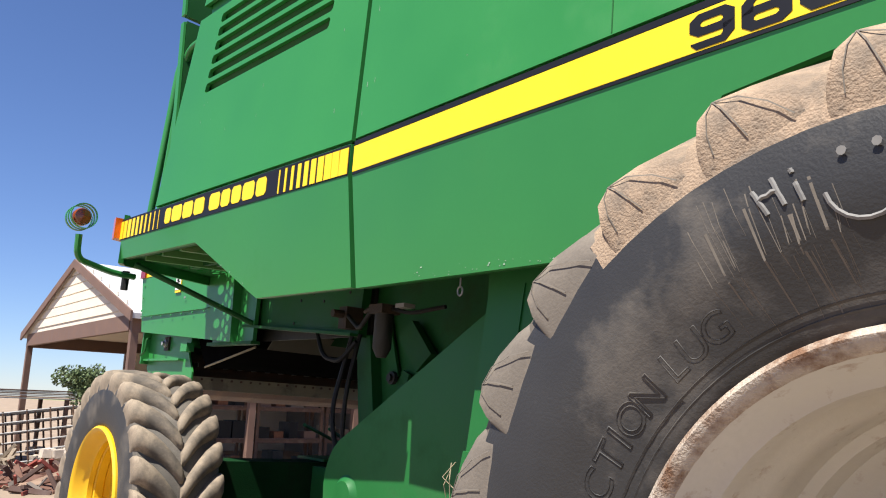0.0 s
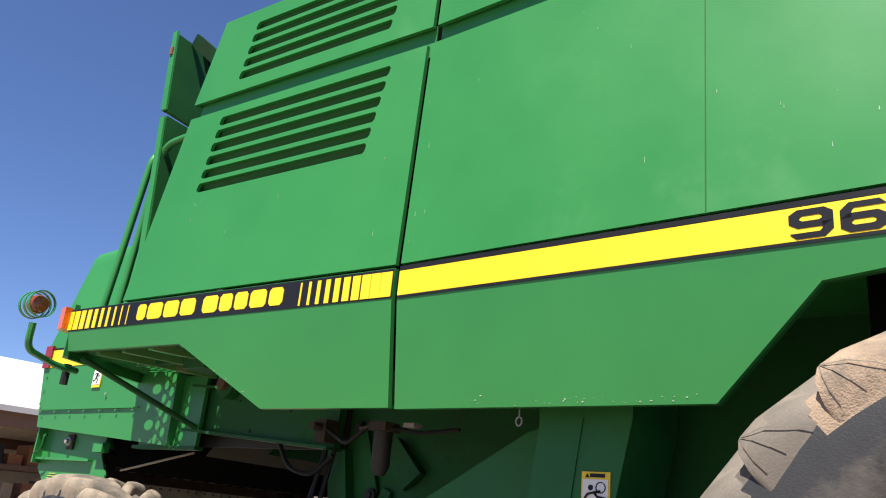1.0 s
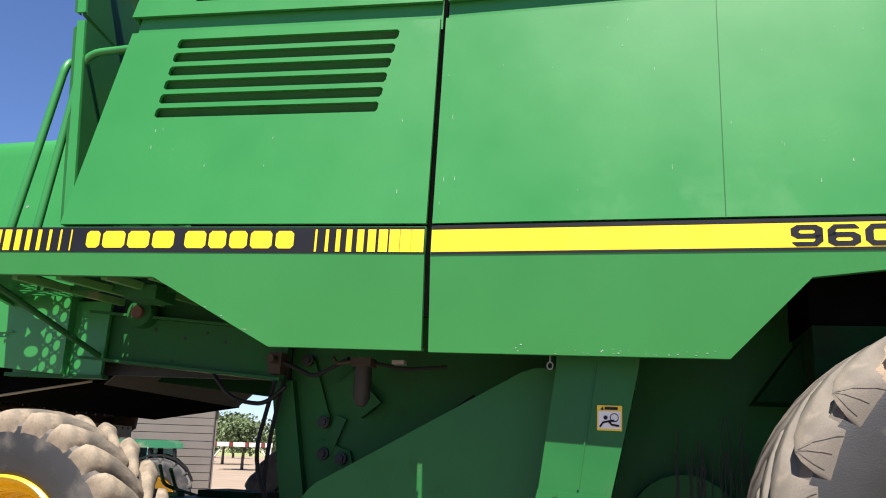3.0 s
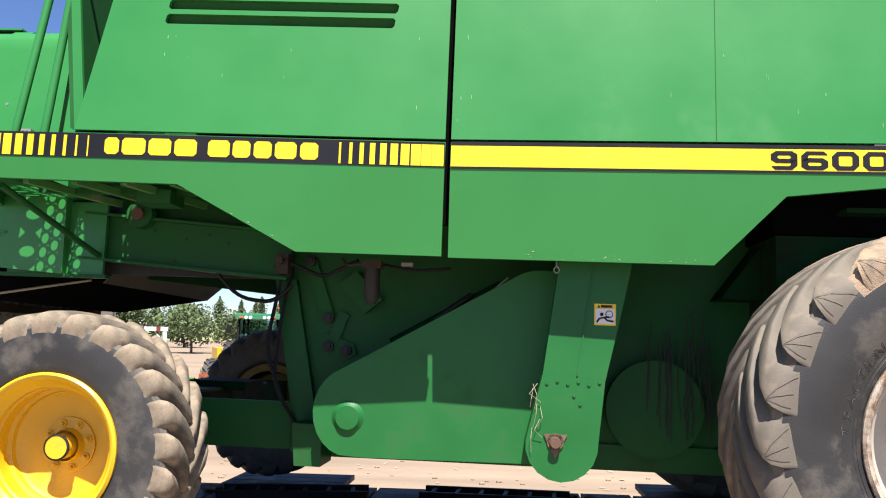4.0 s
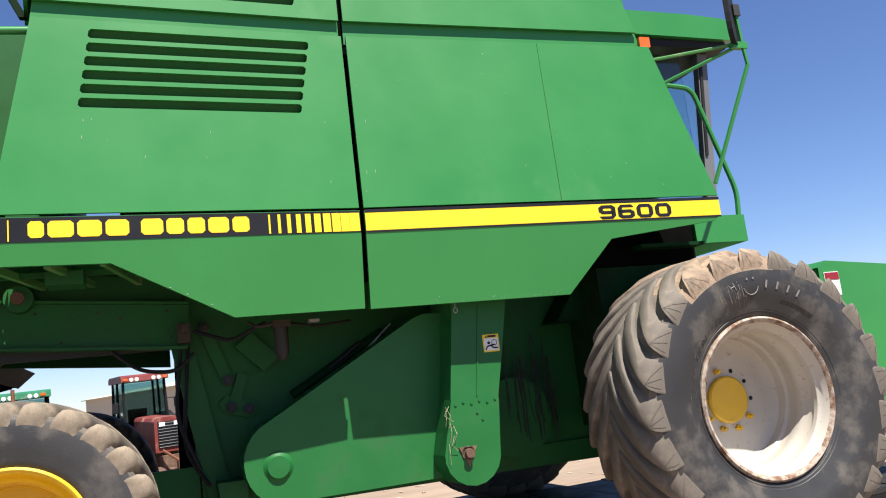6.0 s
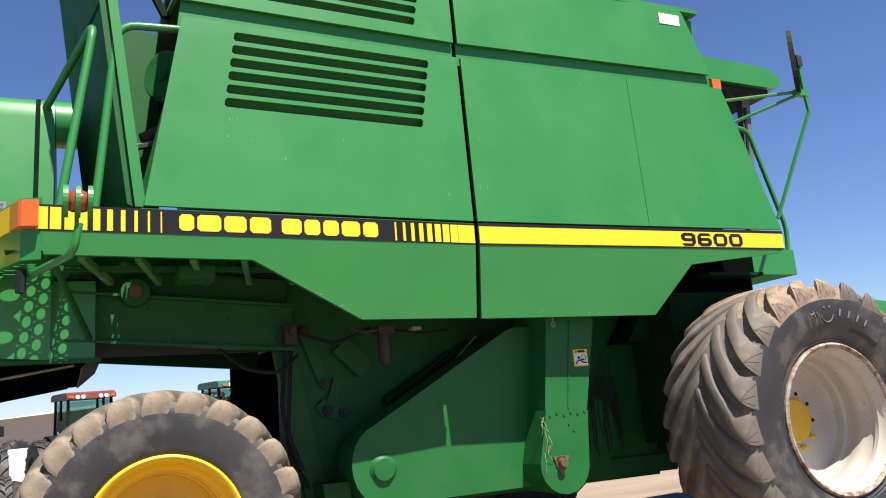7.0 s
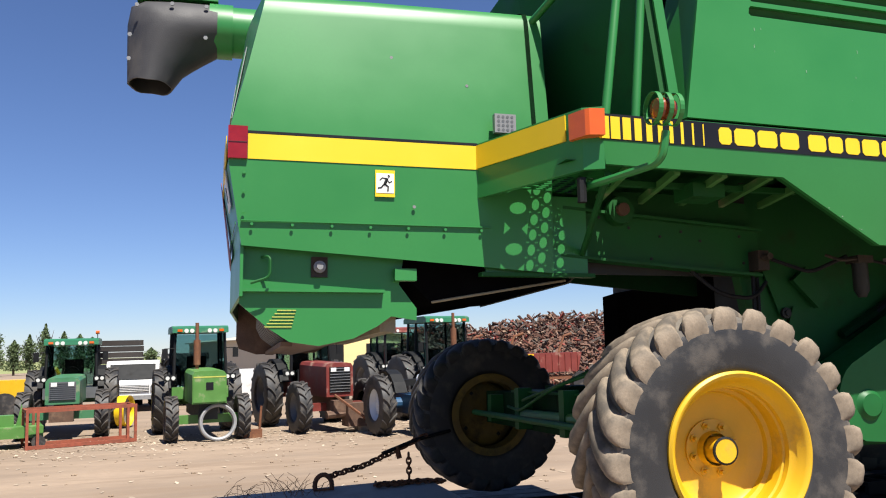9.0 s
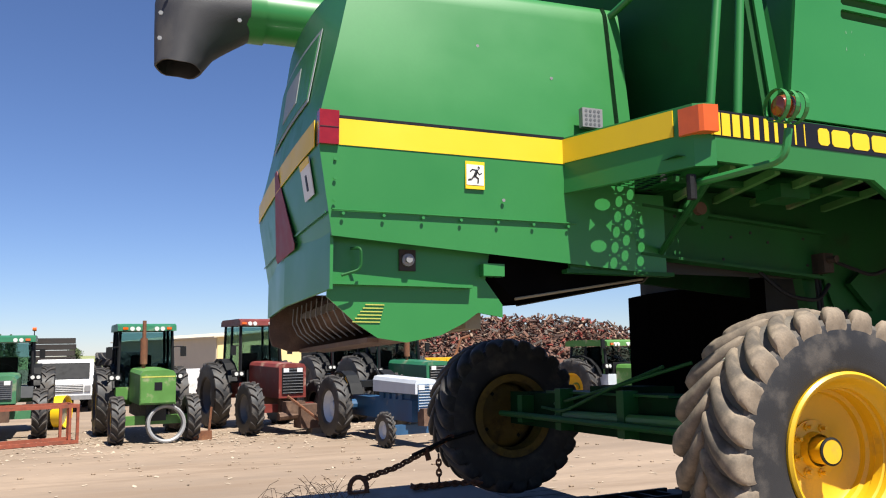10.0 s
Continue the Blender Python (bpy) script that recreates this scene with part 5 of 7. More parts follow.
        if rim_mat is RIM_WHITE and i in (0, 1, 2, 4):  # bare bolt holes
            part("bolt_hole", disc((bolt_r * math.cos(a), yb + out * 0.001, bolt_r * math.sin(a)), 0.013, -0.003, 0.003, 10), BLACK, w)
            continue
        bm = bmesh.new()
        bolt(bm, (bolt_r * math.cos(a), yb, bolt_r * math.sin(a)), 0.019, 0.022, out)
        lathe(bm, [(0.009, yb + out * 0.02), (0.009, yb + out * 0.045)], (bolt_r * math.cos(a), 0, bolt_r * math.sin(a)), 8, cap=True)
        part("wheel_nut", bm, hub_mat, w)
    return w


def part_copy(ob, parent):
    """Another object on the same mesh, under the same thing."""
    q = new(ob.name, ob.data)
    q.parent = parent
    return q


FW, RW = (2.125, -0.185, 1.540), (-1.742, -0.02, 1.325)
for side_y, out in ((FW[1], -1), (2 * MID - FW[1], 1)):
    wf = wheel("front_wheel", (FW[0], side_y, FW[2]), 0.872, 0.72, 0.441, RIM_WHITE, 24, 0.50, 0.363, 0.140, 10, 0.178, YELLOW_PAINT, "huge black lugged tyre on a silver-white rim with a yellow hub", out, 0.03, 0.050, 0.126, radians(134.4) - 0.50, FRONT_LUG, (80, 128), 0.85)
    if out < 0:
        front_wheel = wf
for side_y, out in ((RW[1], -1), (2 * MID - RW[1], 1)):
    # far wheel: rim and lugs in darker colours for the machine's shade
    wr = wheel("rear_wheel", (RW[0], side_y, RW[2]), 0.628, 0.42, 0.325, YELLOW_PAINT if out < 0 else SHADED_YELLOW, 24, 0.33, 0.218, 0.058, 8, 0.105, YELLOW_PAINT if out < 0 else SHADED_YELLOW, "black lugged tyre with dusty tread on a yellow rim", out, 0.118, 0.050, 0.124, lug_mat=None if out < 0 else RUBBER)
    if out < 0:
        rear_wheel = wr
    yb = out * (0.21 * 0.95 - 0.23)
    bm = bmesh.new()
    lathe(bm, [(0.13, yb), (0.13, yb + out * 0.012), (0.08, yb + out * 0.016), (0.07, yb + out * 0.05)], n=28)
    part("hub_flange", bm, YELLOW_PAINT if out < 0 else SHADED_YELLOW, wr, smooth=True)
    bm = bmesh.new()
    lathe(bm, [(0.060, yb + out * 0.108), (0.0615, yb + out * 0.116), (0.052, yb + out * 0.1195)], n=24)
    part("seal", bm, BLACK, wr)
    for k in range(4):
        a = math.pi / 2 * k + 0.6
        bm = boxed(-0.013, 0.013, -0.002, 0.002, -0.013, 0.013)
        bm.transform(Matrix.Translation((0.205 * math.cos(a), yb + out * 0.001, 0.205 * math.sin(a))) @ pose(0, 0, 0, 0, 45, 0))
        part("square_hole", bm, BLACK, wr)
# axle in the darkest green, for the shade beneath the machine
part("rear_axle", boxed(-1.80, -1.57, 0.25, 2 * MID - 0.25, 1.27, 1.52, 0.015), GREEN_DARK, combine)
part("steering_cylinder", tubed([(-1.86, 0.4, 1.40), (-1.86, 2.2, 1.38)], 0.035, 10), GREEN_FADED, combine)
part("tie_rod", tubed([(-1.95, 0.35, 1.36), (-1.95, 3.0, 1.36)], 0.022, 8), GREEN_DULL, combine)
for x, y0_, y1_, z0_, z1_ in ((-1.86, 0.62, 0.70, 1.30, 1.50), (-1.86, 1.30, 1.38, 1.28, 1.56), (-1.86, 2.10, 2.18, 1.28, 1.56), (-1.86, 2.72, 2.80, 1.30, 1.50)):
    part("axle_bracket", boxed(x - 0.04, x + 0.06, y0_, y1_, z0_, z1_, 0.006), GREEN_DULL, combine)
part("axle_top_plate", boxed(-1.83, -1.54, 0.95, 2.45, 1.525, 1.54), GREEN_DULL, combine)
for pts in ([(-1.84, 2.3, 1.45), (-1.90, 1.9, 1.50), (-1.90, 1.3, 1.60), (-1.70, 0.9, 1.72)], [(-1.84, 2.5, 1.42), (-1.93, 2.0, 1.41), (-1.92, 1.5, 1.55), (-1.75, 1.1, 1.70)], [(-1.86, 0.75, 1.30), (-1.90, 0.70, 1.10), (-1.86, 0.66, 0.95)]):
    part("hose", tubed(round_path(pts, 0.12), 0.011, 6), GREEN_DULL, combine, smooth=True)
part("hose_end", boxed(-1.92, -1.82, 0.60, 0.74, 1.02, 1.09, 0.01), BLACK, combine)
part("axle_pivot", boxed(-1.78, -1.40, 1.5, 1.9, 1.52, 1.58, 0.02), GREEN_DARK, combine)

# ---- marks on the near front tyre ----
def side_y(rad):
    """How far out the sidewall stands at a radius."""
    prof = ((0.453, -0.2754), (0.476, -0.2938), (0.491, -0.2953), (0.5743, -0.3488), (0.6506, -0.36), (0.7229, -0.3546), (0.776, -0.3474))
    for (r0, y0), (r1, y1) in zip(prof, prof[1:]):
        if rad <= r1:
            return lerp(y0, y1, (rad - r0) / (r1 - r0))
    return -0.3474


def on_sidewall(deg, rad, lift=0.0):
    """A frame on the tyre's outer sidewall: x runs clockwise, y outwards from the hub, z out of the rubber."""
    a, tilt = radians(deg), math.atan2(side_y(rad - 0.02) - side_y(rad + 0.02), 0.04)
    xa, out_ = Vector((math.sin(a), 0, -math.cos(a))), Vector((math.cos(a), 0, math.sin(a)))
    ya = out_ * math.cos(tilt) - Vector((0, math.sin(tilt), 0))
    m = Matrix((xa, ya, xa.cross(ya))).transposed().to_4x4()
    m.translation = out_ * rad + Vector((0, side_y(rad), 0)) + xa.cross(ya) * lift
    return m


for ch, deg in zip("TRACTION", (175.5, 169.3, 163.0, 156.9, 151.4, 147.6, 143.6, 138.6)):
    lettering("raised_letter", ch, 0.066, on_sidewall(deg, 0.532), RUBBER, front_wheel, 0.0012, 1.1, outline=0.0013)
for ch, deg in zip("LUG", (131.7, 127.0, 122.1)):
    lettering("raised_letter", ch, 0.066, on_sidewall(deg, 0.532), RUBBER, front_wheel, 0.0012, 1.1, outline=0.0013)
for rr, yy, tk in ((0.500, -0.3010, 0.003), (0.484, -0.2950, 0.003)):  # moulded rings
    bm = bmesh.new()
    lathe(bm, [(rr - tk, yy + 0.001), (rr, yy - 0.0015), (rr + tk, yy + 0.001)], n=96)
    part("moulded_ring", bm, RUBBER, front_wheel, smooth=True)
for pts in (((107.6, 0.668), (106.6, 0.628)), ((105.0, 0.675), (104.2, 0.632)), ((107.2, 0.652), (104.6, 0.655)), ((102.3, 0.655), (101.9, 0.628)), ((102.6, 0.676), (102.4, 0.670))):
    bm = bmesh.new()
    (d0, r0), (d1, r1) = pts
    tube(bm, [on_sidewall(lerp(d0, d1, k / 4), lerp(r0, r1, k / 4) + 0.002 * (k % 2), 0.0005).translation for k in range(5)], 0.0036, 5)
    part("chalk_stroke", bm, CHALK, front_wheel)
bm = bmesh.new()
tube(bm, [(0.052 * math.cos(q), 0.052 * math.sin(q) - 0.005, 0) for q in [radians(d) for d in range(190, 351, 16)]], 0.0034, 5)
for dx in (-0.022, 0.022):
    lathe(bm, [(0.0065, -0.002), (0.0065, 0.002)], (dx, 0, 0.03), 8, cap=True)
for v in bm.verts:
    if abs(v.co.z - 0.03) < 0.02 and abs(v.co.y) < 0.0021 and abs(v.co.x) < 0.04:
        v.co = (v.co.x, v.co.z + 0.005, 0.001 if v.co.y > 0 else 0.003)
bm.transform(on_sidewall(94.6, 0.640, 0.0005))
part("chalk_face", bm, CHALK, front_wheel)
for k, deg in enumerate((85.0, 78.0, 71.0, 64.5)):
    bm = boxed(-0.022, 0.022, -0.006, 0.006, 0, 0.002)
    bm.transform(on_sidewall(deg, 0.64 - 0.004 * k, 0.003) @ pose(0, 0, 0, 0, 0, 80))
    part("chalk_bar", bm, CHALK, front_wheel)
for k in range(9):
    bm = boxed(-0.012, 0.012, -0.014, 0.014, 0, 0.003)
    bm.transform(on_sidewall(72.0 - 2.6 * k, 0.555))
    part("moulded_bar", bm, RUBBER, front_wheel)
rnd = random.Random(31)
for k in range(26):  # dried runs below the mud
    deg, r1 = rnd.uniform(98, 118), rnd.uniform(0.60, 0.70)
    r0 = max(0.47, r1 - rnd.uniform(0.05, 0.2))
    bm = bmesh.new()
    wd = rnd.choice((0.0004, 0.0006, 0.0008, 0.0010, 0.0024))
    dr = rnd.uniform(-0.012, 0.012)
    a, steps = radians(deg), 8
    cols = []
    for i in range(steps + 1):
        rr, s_ = lerp(r1, r0, i / steps), i / steps
        c = Vector((rr * math.cos(a), side_y(rr) - 0.0007, rr * math.sin(a))) + Vector((math.sin(a), 0, -math.cos(a))) * dr * s_
        d = Vector((math.sin(a), 0, -math.cos(a))) * wd * (1 - 0.6 * s_)
        cols.append((bm.verts.new(c - d), bm.verts.new(c + d)))
    for p, q in zip(cols, cols[1:]):
        bm.faces.new((p[0], p[1], q[1], q[0]))
    part("dried_run", bm, STREAK, front_wheel)


# worn paint along the skirts' lower edges
bm = bmesh.new()
for i in range(46):
    if rnd.random() < 0.86:
        x, z = 0.35 + 0.85 * rnd.random(), 2.272 + abs(rnd.gauss(0, 0.014))
    else:
        s_ = rnd.random()
        x, z = (lerp(-1.297, -0.717, s_), lerp(2.58, 2.28, s_) + 0.003 + abs(rnd.gauss(0, 0.006)))
    w = rnd.choice((0.0012, 0.002, 0.003, 0.005))
    y = skin(x, z) - 0.0012
    bm.faces.new([bm.verts.new((x + w * math.cos(q) * rnd.uniform(0.5, 1.3), y, z + w * 0.6 * math.sin(q) * rnd.uniform(0.5, 1.2))) for q in (0.3, 1.5, 2.7, 3.9, 5.2)])
chips = part("paint_chips", bm, CHIP, combine)
chips["kind"] = "stuff"
bm = bmesh.new()
for i in range(40):  # scratches and drips on the panels
    x, z = rnd.uniform(-1.5, 2.0), rnd.uniform(2.9, 3.8)
    if x < -0.25 and z > 3.35:
        continue
    h_, w = rnd.uniform(0.003, 0.022), rnd.uniform(0.0008, 0.0018)
    y = skin(x, z) - 0.0012
    bm.faces.new([bm.verts.new(q) for q in ((x - w, y, z), (x + w, y, z), (x + w * 0.5, skin(x, z + h_) - 0.0012, z + h_), (x - w * 0.5, skin(x, z + h_) - 0.0012, z + h_))])
marks = part("scratches", bm, CHIP, combine)
marks["kind"] = "stuff"

# ---- ground and trailer ----
GROUND = -0.20


def ground_z(x, y):
    """The yard dips by a foot where the trailer and the tractors stand."""
    p, q = min(1, max(0, (x + 19) / 8)), min(1, max(0, (y - 48) / 30))
    return GROUND - 0.30 * p * p * (3 - 2 * p) * (1 - q * q * (3 - 2 * q))


YARD = ground_z(0, 0)
EARTH = material("bare_earth", (0.245, 0.182, 0.128), 0.95, var=0.24, scale=0.9, dirt=(0.19, 0.135, 0.09), amount=0.36, dirt_scale=1.1, bump=0.5, grain=14, stretch=(0.22, 1, 1))
FIELD = material("dry_field", (0.22, 0.24, 0.09), 0.95, var=0.25, scale=0.05)
bm = bmesh.new()
gx = [-1500, -200, -60] + [-19 + k for k in range(9)] + [20, 60, 200, 1500]
gy = [-1500, -200, -40, 0, 20, 40] + [48 + 3 * k for k in range(11)] + [120, 300, 1500]
sheet_ = [[bm.verts.new((x, y, ground_z(x, y))) for x in gx] for y in gy]
for a, b in zip(sheet_, sheet_[1:]):
    for k in range(len(gx) - 1):
        bm.faces.new((a[k], a[k + 1], b[k + 1], b[k]))
tagged(link("ground", bm, EARTH, smooth=True), "dusty tan bare earth of the farm yard", "ground", kind="structure")
bm = boxed(-700, 700, 130, 1400, GROUND - 0.3, GROUND + 0.02)
tagged(link("field_ground", bm, FIELD), "far green and straw-coloured field", "field", kind="structure")
rnd = random.Random(11)
bm = bmesh.new()
for i in range(4200):  # chips and straw trodden into the yard
    x, y = rnd.uniform(-16, 8), rnd.gauss(20.8, 1.8) if rnd.random() < 0.8 else rnd.uniform(5, 28)
    a, s = rnd.uniform(0, 6.3), rnd.uniform(0.02, 0.09)
    d, e = Vector((math.cos(a), math.sin(a), rnd.uniform(-0.15, 0.25))) * s, Vector((-math.sin(a), math.cos(a), 0)) * s * rnd.uniform(0.25, 0.7)
    o = Vector((x, y, ground_z(x, y) + 0.012))
    bm.faces.new([bm.verts.new(o + q) for q in (d, e, -d, -e)])
CHIPS = material("pale_chips", (0.42, 0.34, 0.25), 0.9, var=0.3, scale=3)
tagged(link("wood_chips", bm, CHIPS), "pale wood chips and straw scattered on the yard", "wood chips", kind="stuff")
bm = bmesh.new()
for i in range(420):  # clods
    x, y, s = rnd.uniform(-12, 6), rnd.uniform(4, 25), rnd.uniform(0.015, 0.05)
    bmesh.ops.create_icosphere(bm, subdivisions=1, radius=s, matrix=Matrix.Translation((x, y, ground_z(x, y) + s * 0.3)) @ Matrix.Diagonal((1.3, 1, 0.6, 1)))
tagged(link("earth_clods", bm, EARTH), "dry clods of earth on the yard", "clods", kind="stuff")

trailer = thing("lowboy_trailer", "low machinery trailer with dark planked deck and pale raised rear deck", "trailer", pose(0, 0, YARD))
TD = 0.70 - YARD  # deck height above the ground
part("deck_frame", boxed(-2.45, 4.6, 0.35, 3.05, TD - 0.20, TD - 0.04), BLACK, trailer)
for i in range(17):
    part("plank", boxed(-2.40 + 0.41 * i, -2.01 + 0.41 * i, 0.35, 3.05 + 0.03 * (i % 3), TD - 0.036, TD + 0.004 * (i % 2), 0.006), DARK, trailer)
bm = bmesh.new()
prism(bm, [(-5.0, TD - 0.08), (-2.45, TD - 0.02), (-2.45, TD + 0.25), (-4.2, TD + 0.21), (-5.0, TD + 0.16)], 0.4, 2.75)
bevel(bm, 0.012)
part("raised_deck", bm, CONCRETE, trailer)
for x in (-4.4, -3.4):
    for y in (0.55, 2.45):
        bm = bmesh.new()
        tyre_body(bm, 0.40, 0.26, 0.22, 0.0, 40)
        w = part("wheel", bm, [RUBBER, RUBBER], trailer, smooth=True)
        w.location = (x, y, 0.40)
for x0, x1, drop in ((1.45, 2.70, 0.046), (-2.2, -1.15, 0.045)):  # outriggers with boards that carry the near and far wheels
    for y0, y1 in ((-0.62, 0.345), (3.09, 4.02)):
        for k in range(4):
            part("outrigger_board", boxed(x0, x1, lerp(y0, y1, k / 4) + 0.008, lerp(y0, y1, (k + 1) / 4) - 0.008, TD - drop - 0.045, TD - drop, 0.006), WOOD if y0 < 0 else DARK, trailer)
        for q in (0.2, 0.8):
            x = lerp(x0, x1, q)
            part("bracket", boxed(x - 0.04, x + 0.04, y0 + 0.03, y1 - 0.03, TD - 0.19, TD - drop - 0.048), BLACK, trailer)
for x in (3.9, -1.0):
    for y in (0.8, 2.5):
        part("leg", boxed(x, x + 0.14, y, y + 0.14, 0.0, TD - 0.19), BLACK, trailer)

# ---- chain, ring, lever ----
def chain(label, pts, size, wire, mat):
    """A hanging chain of separate oval links."""
    ch = thing("chain", label, "chain", Matrix.Translation(pts[0]))
    pts = [Vector(p) for p in pts]
    lens = [(b - a).length for a, b in zip(pts, pts[1:])]
    total, pos, i = sum(lens), 0.0, 0
    bm = bmesh.new()
    tube(bm, [(size * 0.5 * math.cos(a) * (1.0 if abs(math.cos(a)) > 0.5 else 1.0) + 0.0, size * 0.32 * math.sin(a), 0) for a in [2 * math.pi * k / 12 for k in range(12)]], wire, 5, closed=True)
    me = None
    while pos < total:
        d, k = pos, 0
        while k < len(lens) - 1 and d > lens[k]:
            d -= lens[k]
            k += 1
        p = pts[k].lerp(pts[k + 1], min(1, d / lens[k]))
        way = (pts[k + 1] - pts[k]).normalized()
        if me is None:
            ob = part("link", bm, mat, ch, smooth=True)
            me = ob.data
        else:
            ob = new("link", me)
            ob.parent = ch
        ob.matrix_local = Matrix.Translation(p - pts[0]) @ way.to_track_quat("X", "Z").to_matrix().to_4x4() @ pose(0, 0, 0, 90 * (i % 2) + 20, 0, 0)
        pos += size * 0.72
        i += 1
    return ch


ZR = 0.935
chain("rusty load chain from the deck ring to the far wheel", [(-3.17, 2.62, ZR + 0.09), (-2.9, 2.78, ZR + 0.13), (-2.6, 2.95, ZR + 0.22), (-2.35, 3.1, ZR + 0.30)], 0.060, 0.009, RUST)
chain("rusty loose chain end hanging to the deck", [(-2.55, 2.86, ZR + 0.17), (-2.55, 2.86, ZR + 0.02)], 0.05, 0.008, RUST)
chain("rusty chain lying in a heap on the deck", [(-2.85 + 0.16 * math.cos(k * 1.9) + 0.05 * k, 2.50 + 0.07 * math.sin(k * 2.3), ZR + 0.015 + 0.01 * (k % 3)) for k in range(9)], 0.05, 0.008, RUST)
ring = thing("deck_ring", "rusty iron tie-down ring standing on the trailer deck", "tie-down ring", Matrix.Translation((-3.22, 2.60, ZR)))
part("shackle", tubed([(0.06 * math.cos(a), 0, 0.03 + 0.075 * math.sin(a)) for a in [radians(d) for d in range(-60, 241, 20)]], 0.017, 8), RUST, ring, smooth=True)
part("base", boxed(-0.07, 0.07, -0.03, 0.03, 0.0, 0.012), RUST, ring)
lever = thing("chain_binder", "dark iron chain binder lever under tension", "chain binder", Matrix.Translation((-2.75, 2.85, ZR + 0.15)))
part("handle", tubed([(0, 0, 0.05), (0.30, 0.18, 0.12), (0.62, 0.36, 0.16)], 0.016, 6), BLACK, lever)
part("hook", tubed([(0.12, 0.07, 0.09), (0.14, 0.06, 0.0)], 0.02, 6), RUST, lever)
bm = bmesh.new()
for i in range(60):  # snarl of loose wire
    a = rnd.uniform(0, 6.3)
    p = Vector((-3.55 + rnd.uniform(-0.35, 0.3), 2.45 + rnd.uniform(-0.2, 0.2), ZR + 0.003))
    q = p + Vector((math.cos(a) * 0.12, math.sin(a) * 0.12, rnd.uniform(0, 0.13)))
    tube(bm, [p, (p + q) / 2 + Vector((0, 0, rnd.uniform(0, 0.04))), q], 0.0016, 3)
tagged(link("wire_snarl", bm, RUST), "thin rusty wire tangled on the trailer deck", "wire", kind="stuff")
bm = bmesh.new()
for i in range(70):
    x, y, s = rnd.uniform(-2.35, 1.6), rnd.uniform(1.0, 2.9), rnd.uniform(0.02, 0.06)
    bmesh.ops.create_icosphere(bm, subdivisions=1, radius=s, matrix=Matrix.Translation((x, y, 0.705 + s * 0.3)) @ Matrix.Diagonal((1.4, 0.9, 0.5, 1)))
tagged(link("deck_litter", bm, MUD), "lumps of dried mud and rope on the dark deck", "litter", kind="stuff")
for x, y, a in ((-1.3, 2.4, 8), (0.2, 2.5, -4), (1.3, 2.2, 6), (-0.4, 1.6, 2)):
    t = thing("steel_ramp", "black steel ramp section lying on the deck", "ramp", Matrix.Translation((x, y, 0.705)) @ pose(0, 0, 0, 0, 0, a), group="ramps on the deck")
    for dy in (-0.16, 0.13):
        part("rail", boxed(-0.55, 0.55, dy, dy + 0.03, 0.0, 0.09), BLACK, t)
    for k in range(6):
        part("rung", boxed(-0.48 + 0.18 * k, -0.45 + 0.18 * k, -0.13, 0.13, 0.05, 0.08), BLACK, t)

# trailer and load lean as the machine does
LEAN = Matrix.Translation((0, 0, 2.71)) @ pose(0, 0, 0, -1.35, 0, 0) @ Matrix.Translation((0, 0, -2.71))
for ob in list(scene.collection.objects):
    if ob.parent is None and ob.name.split(".")[0] in ("lowboy_trailer", "chain", "deck_ring", "chain_binder", "wire_snarl", "deck_litter", "steel_ramp"):
        ob.matrix_basis = LEAN @ ob.matrix_basis

# ---- old tractors parked in a row across the yard ----
PALE_LENS = material("pale_lamp_lens", (0.60, 0.60, 0.57), 0.2, var=0.05, scale=20)


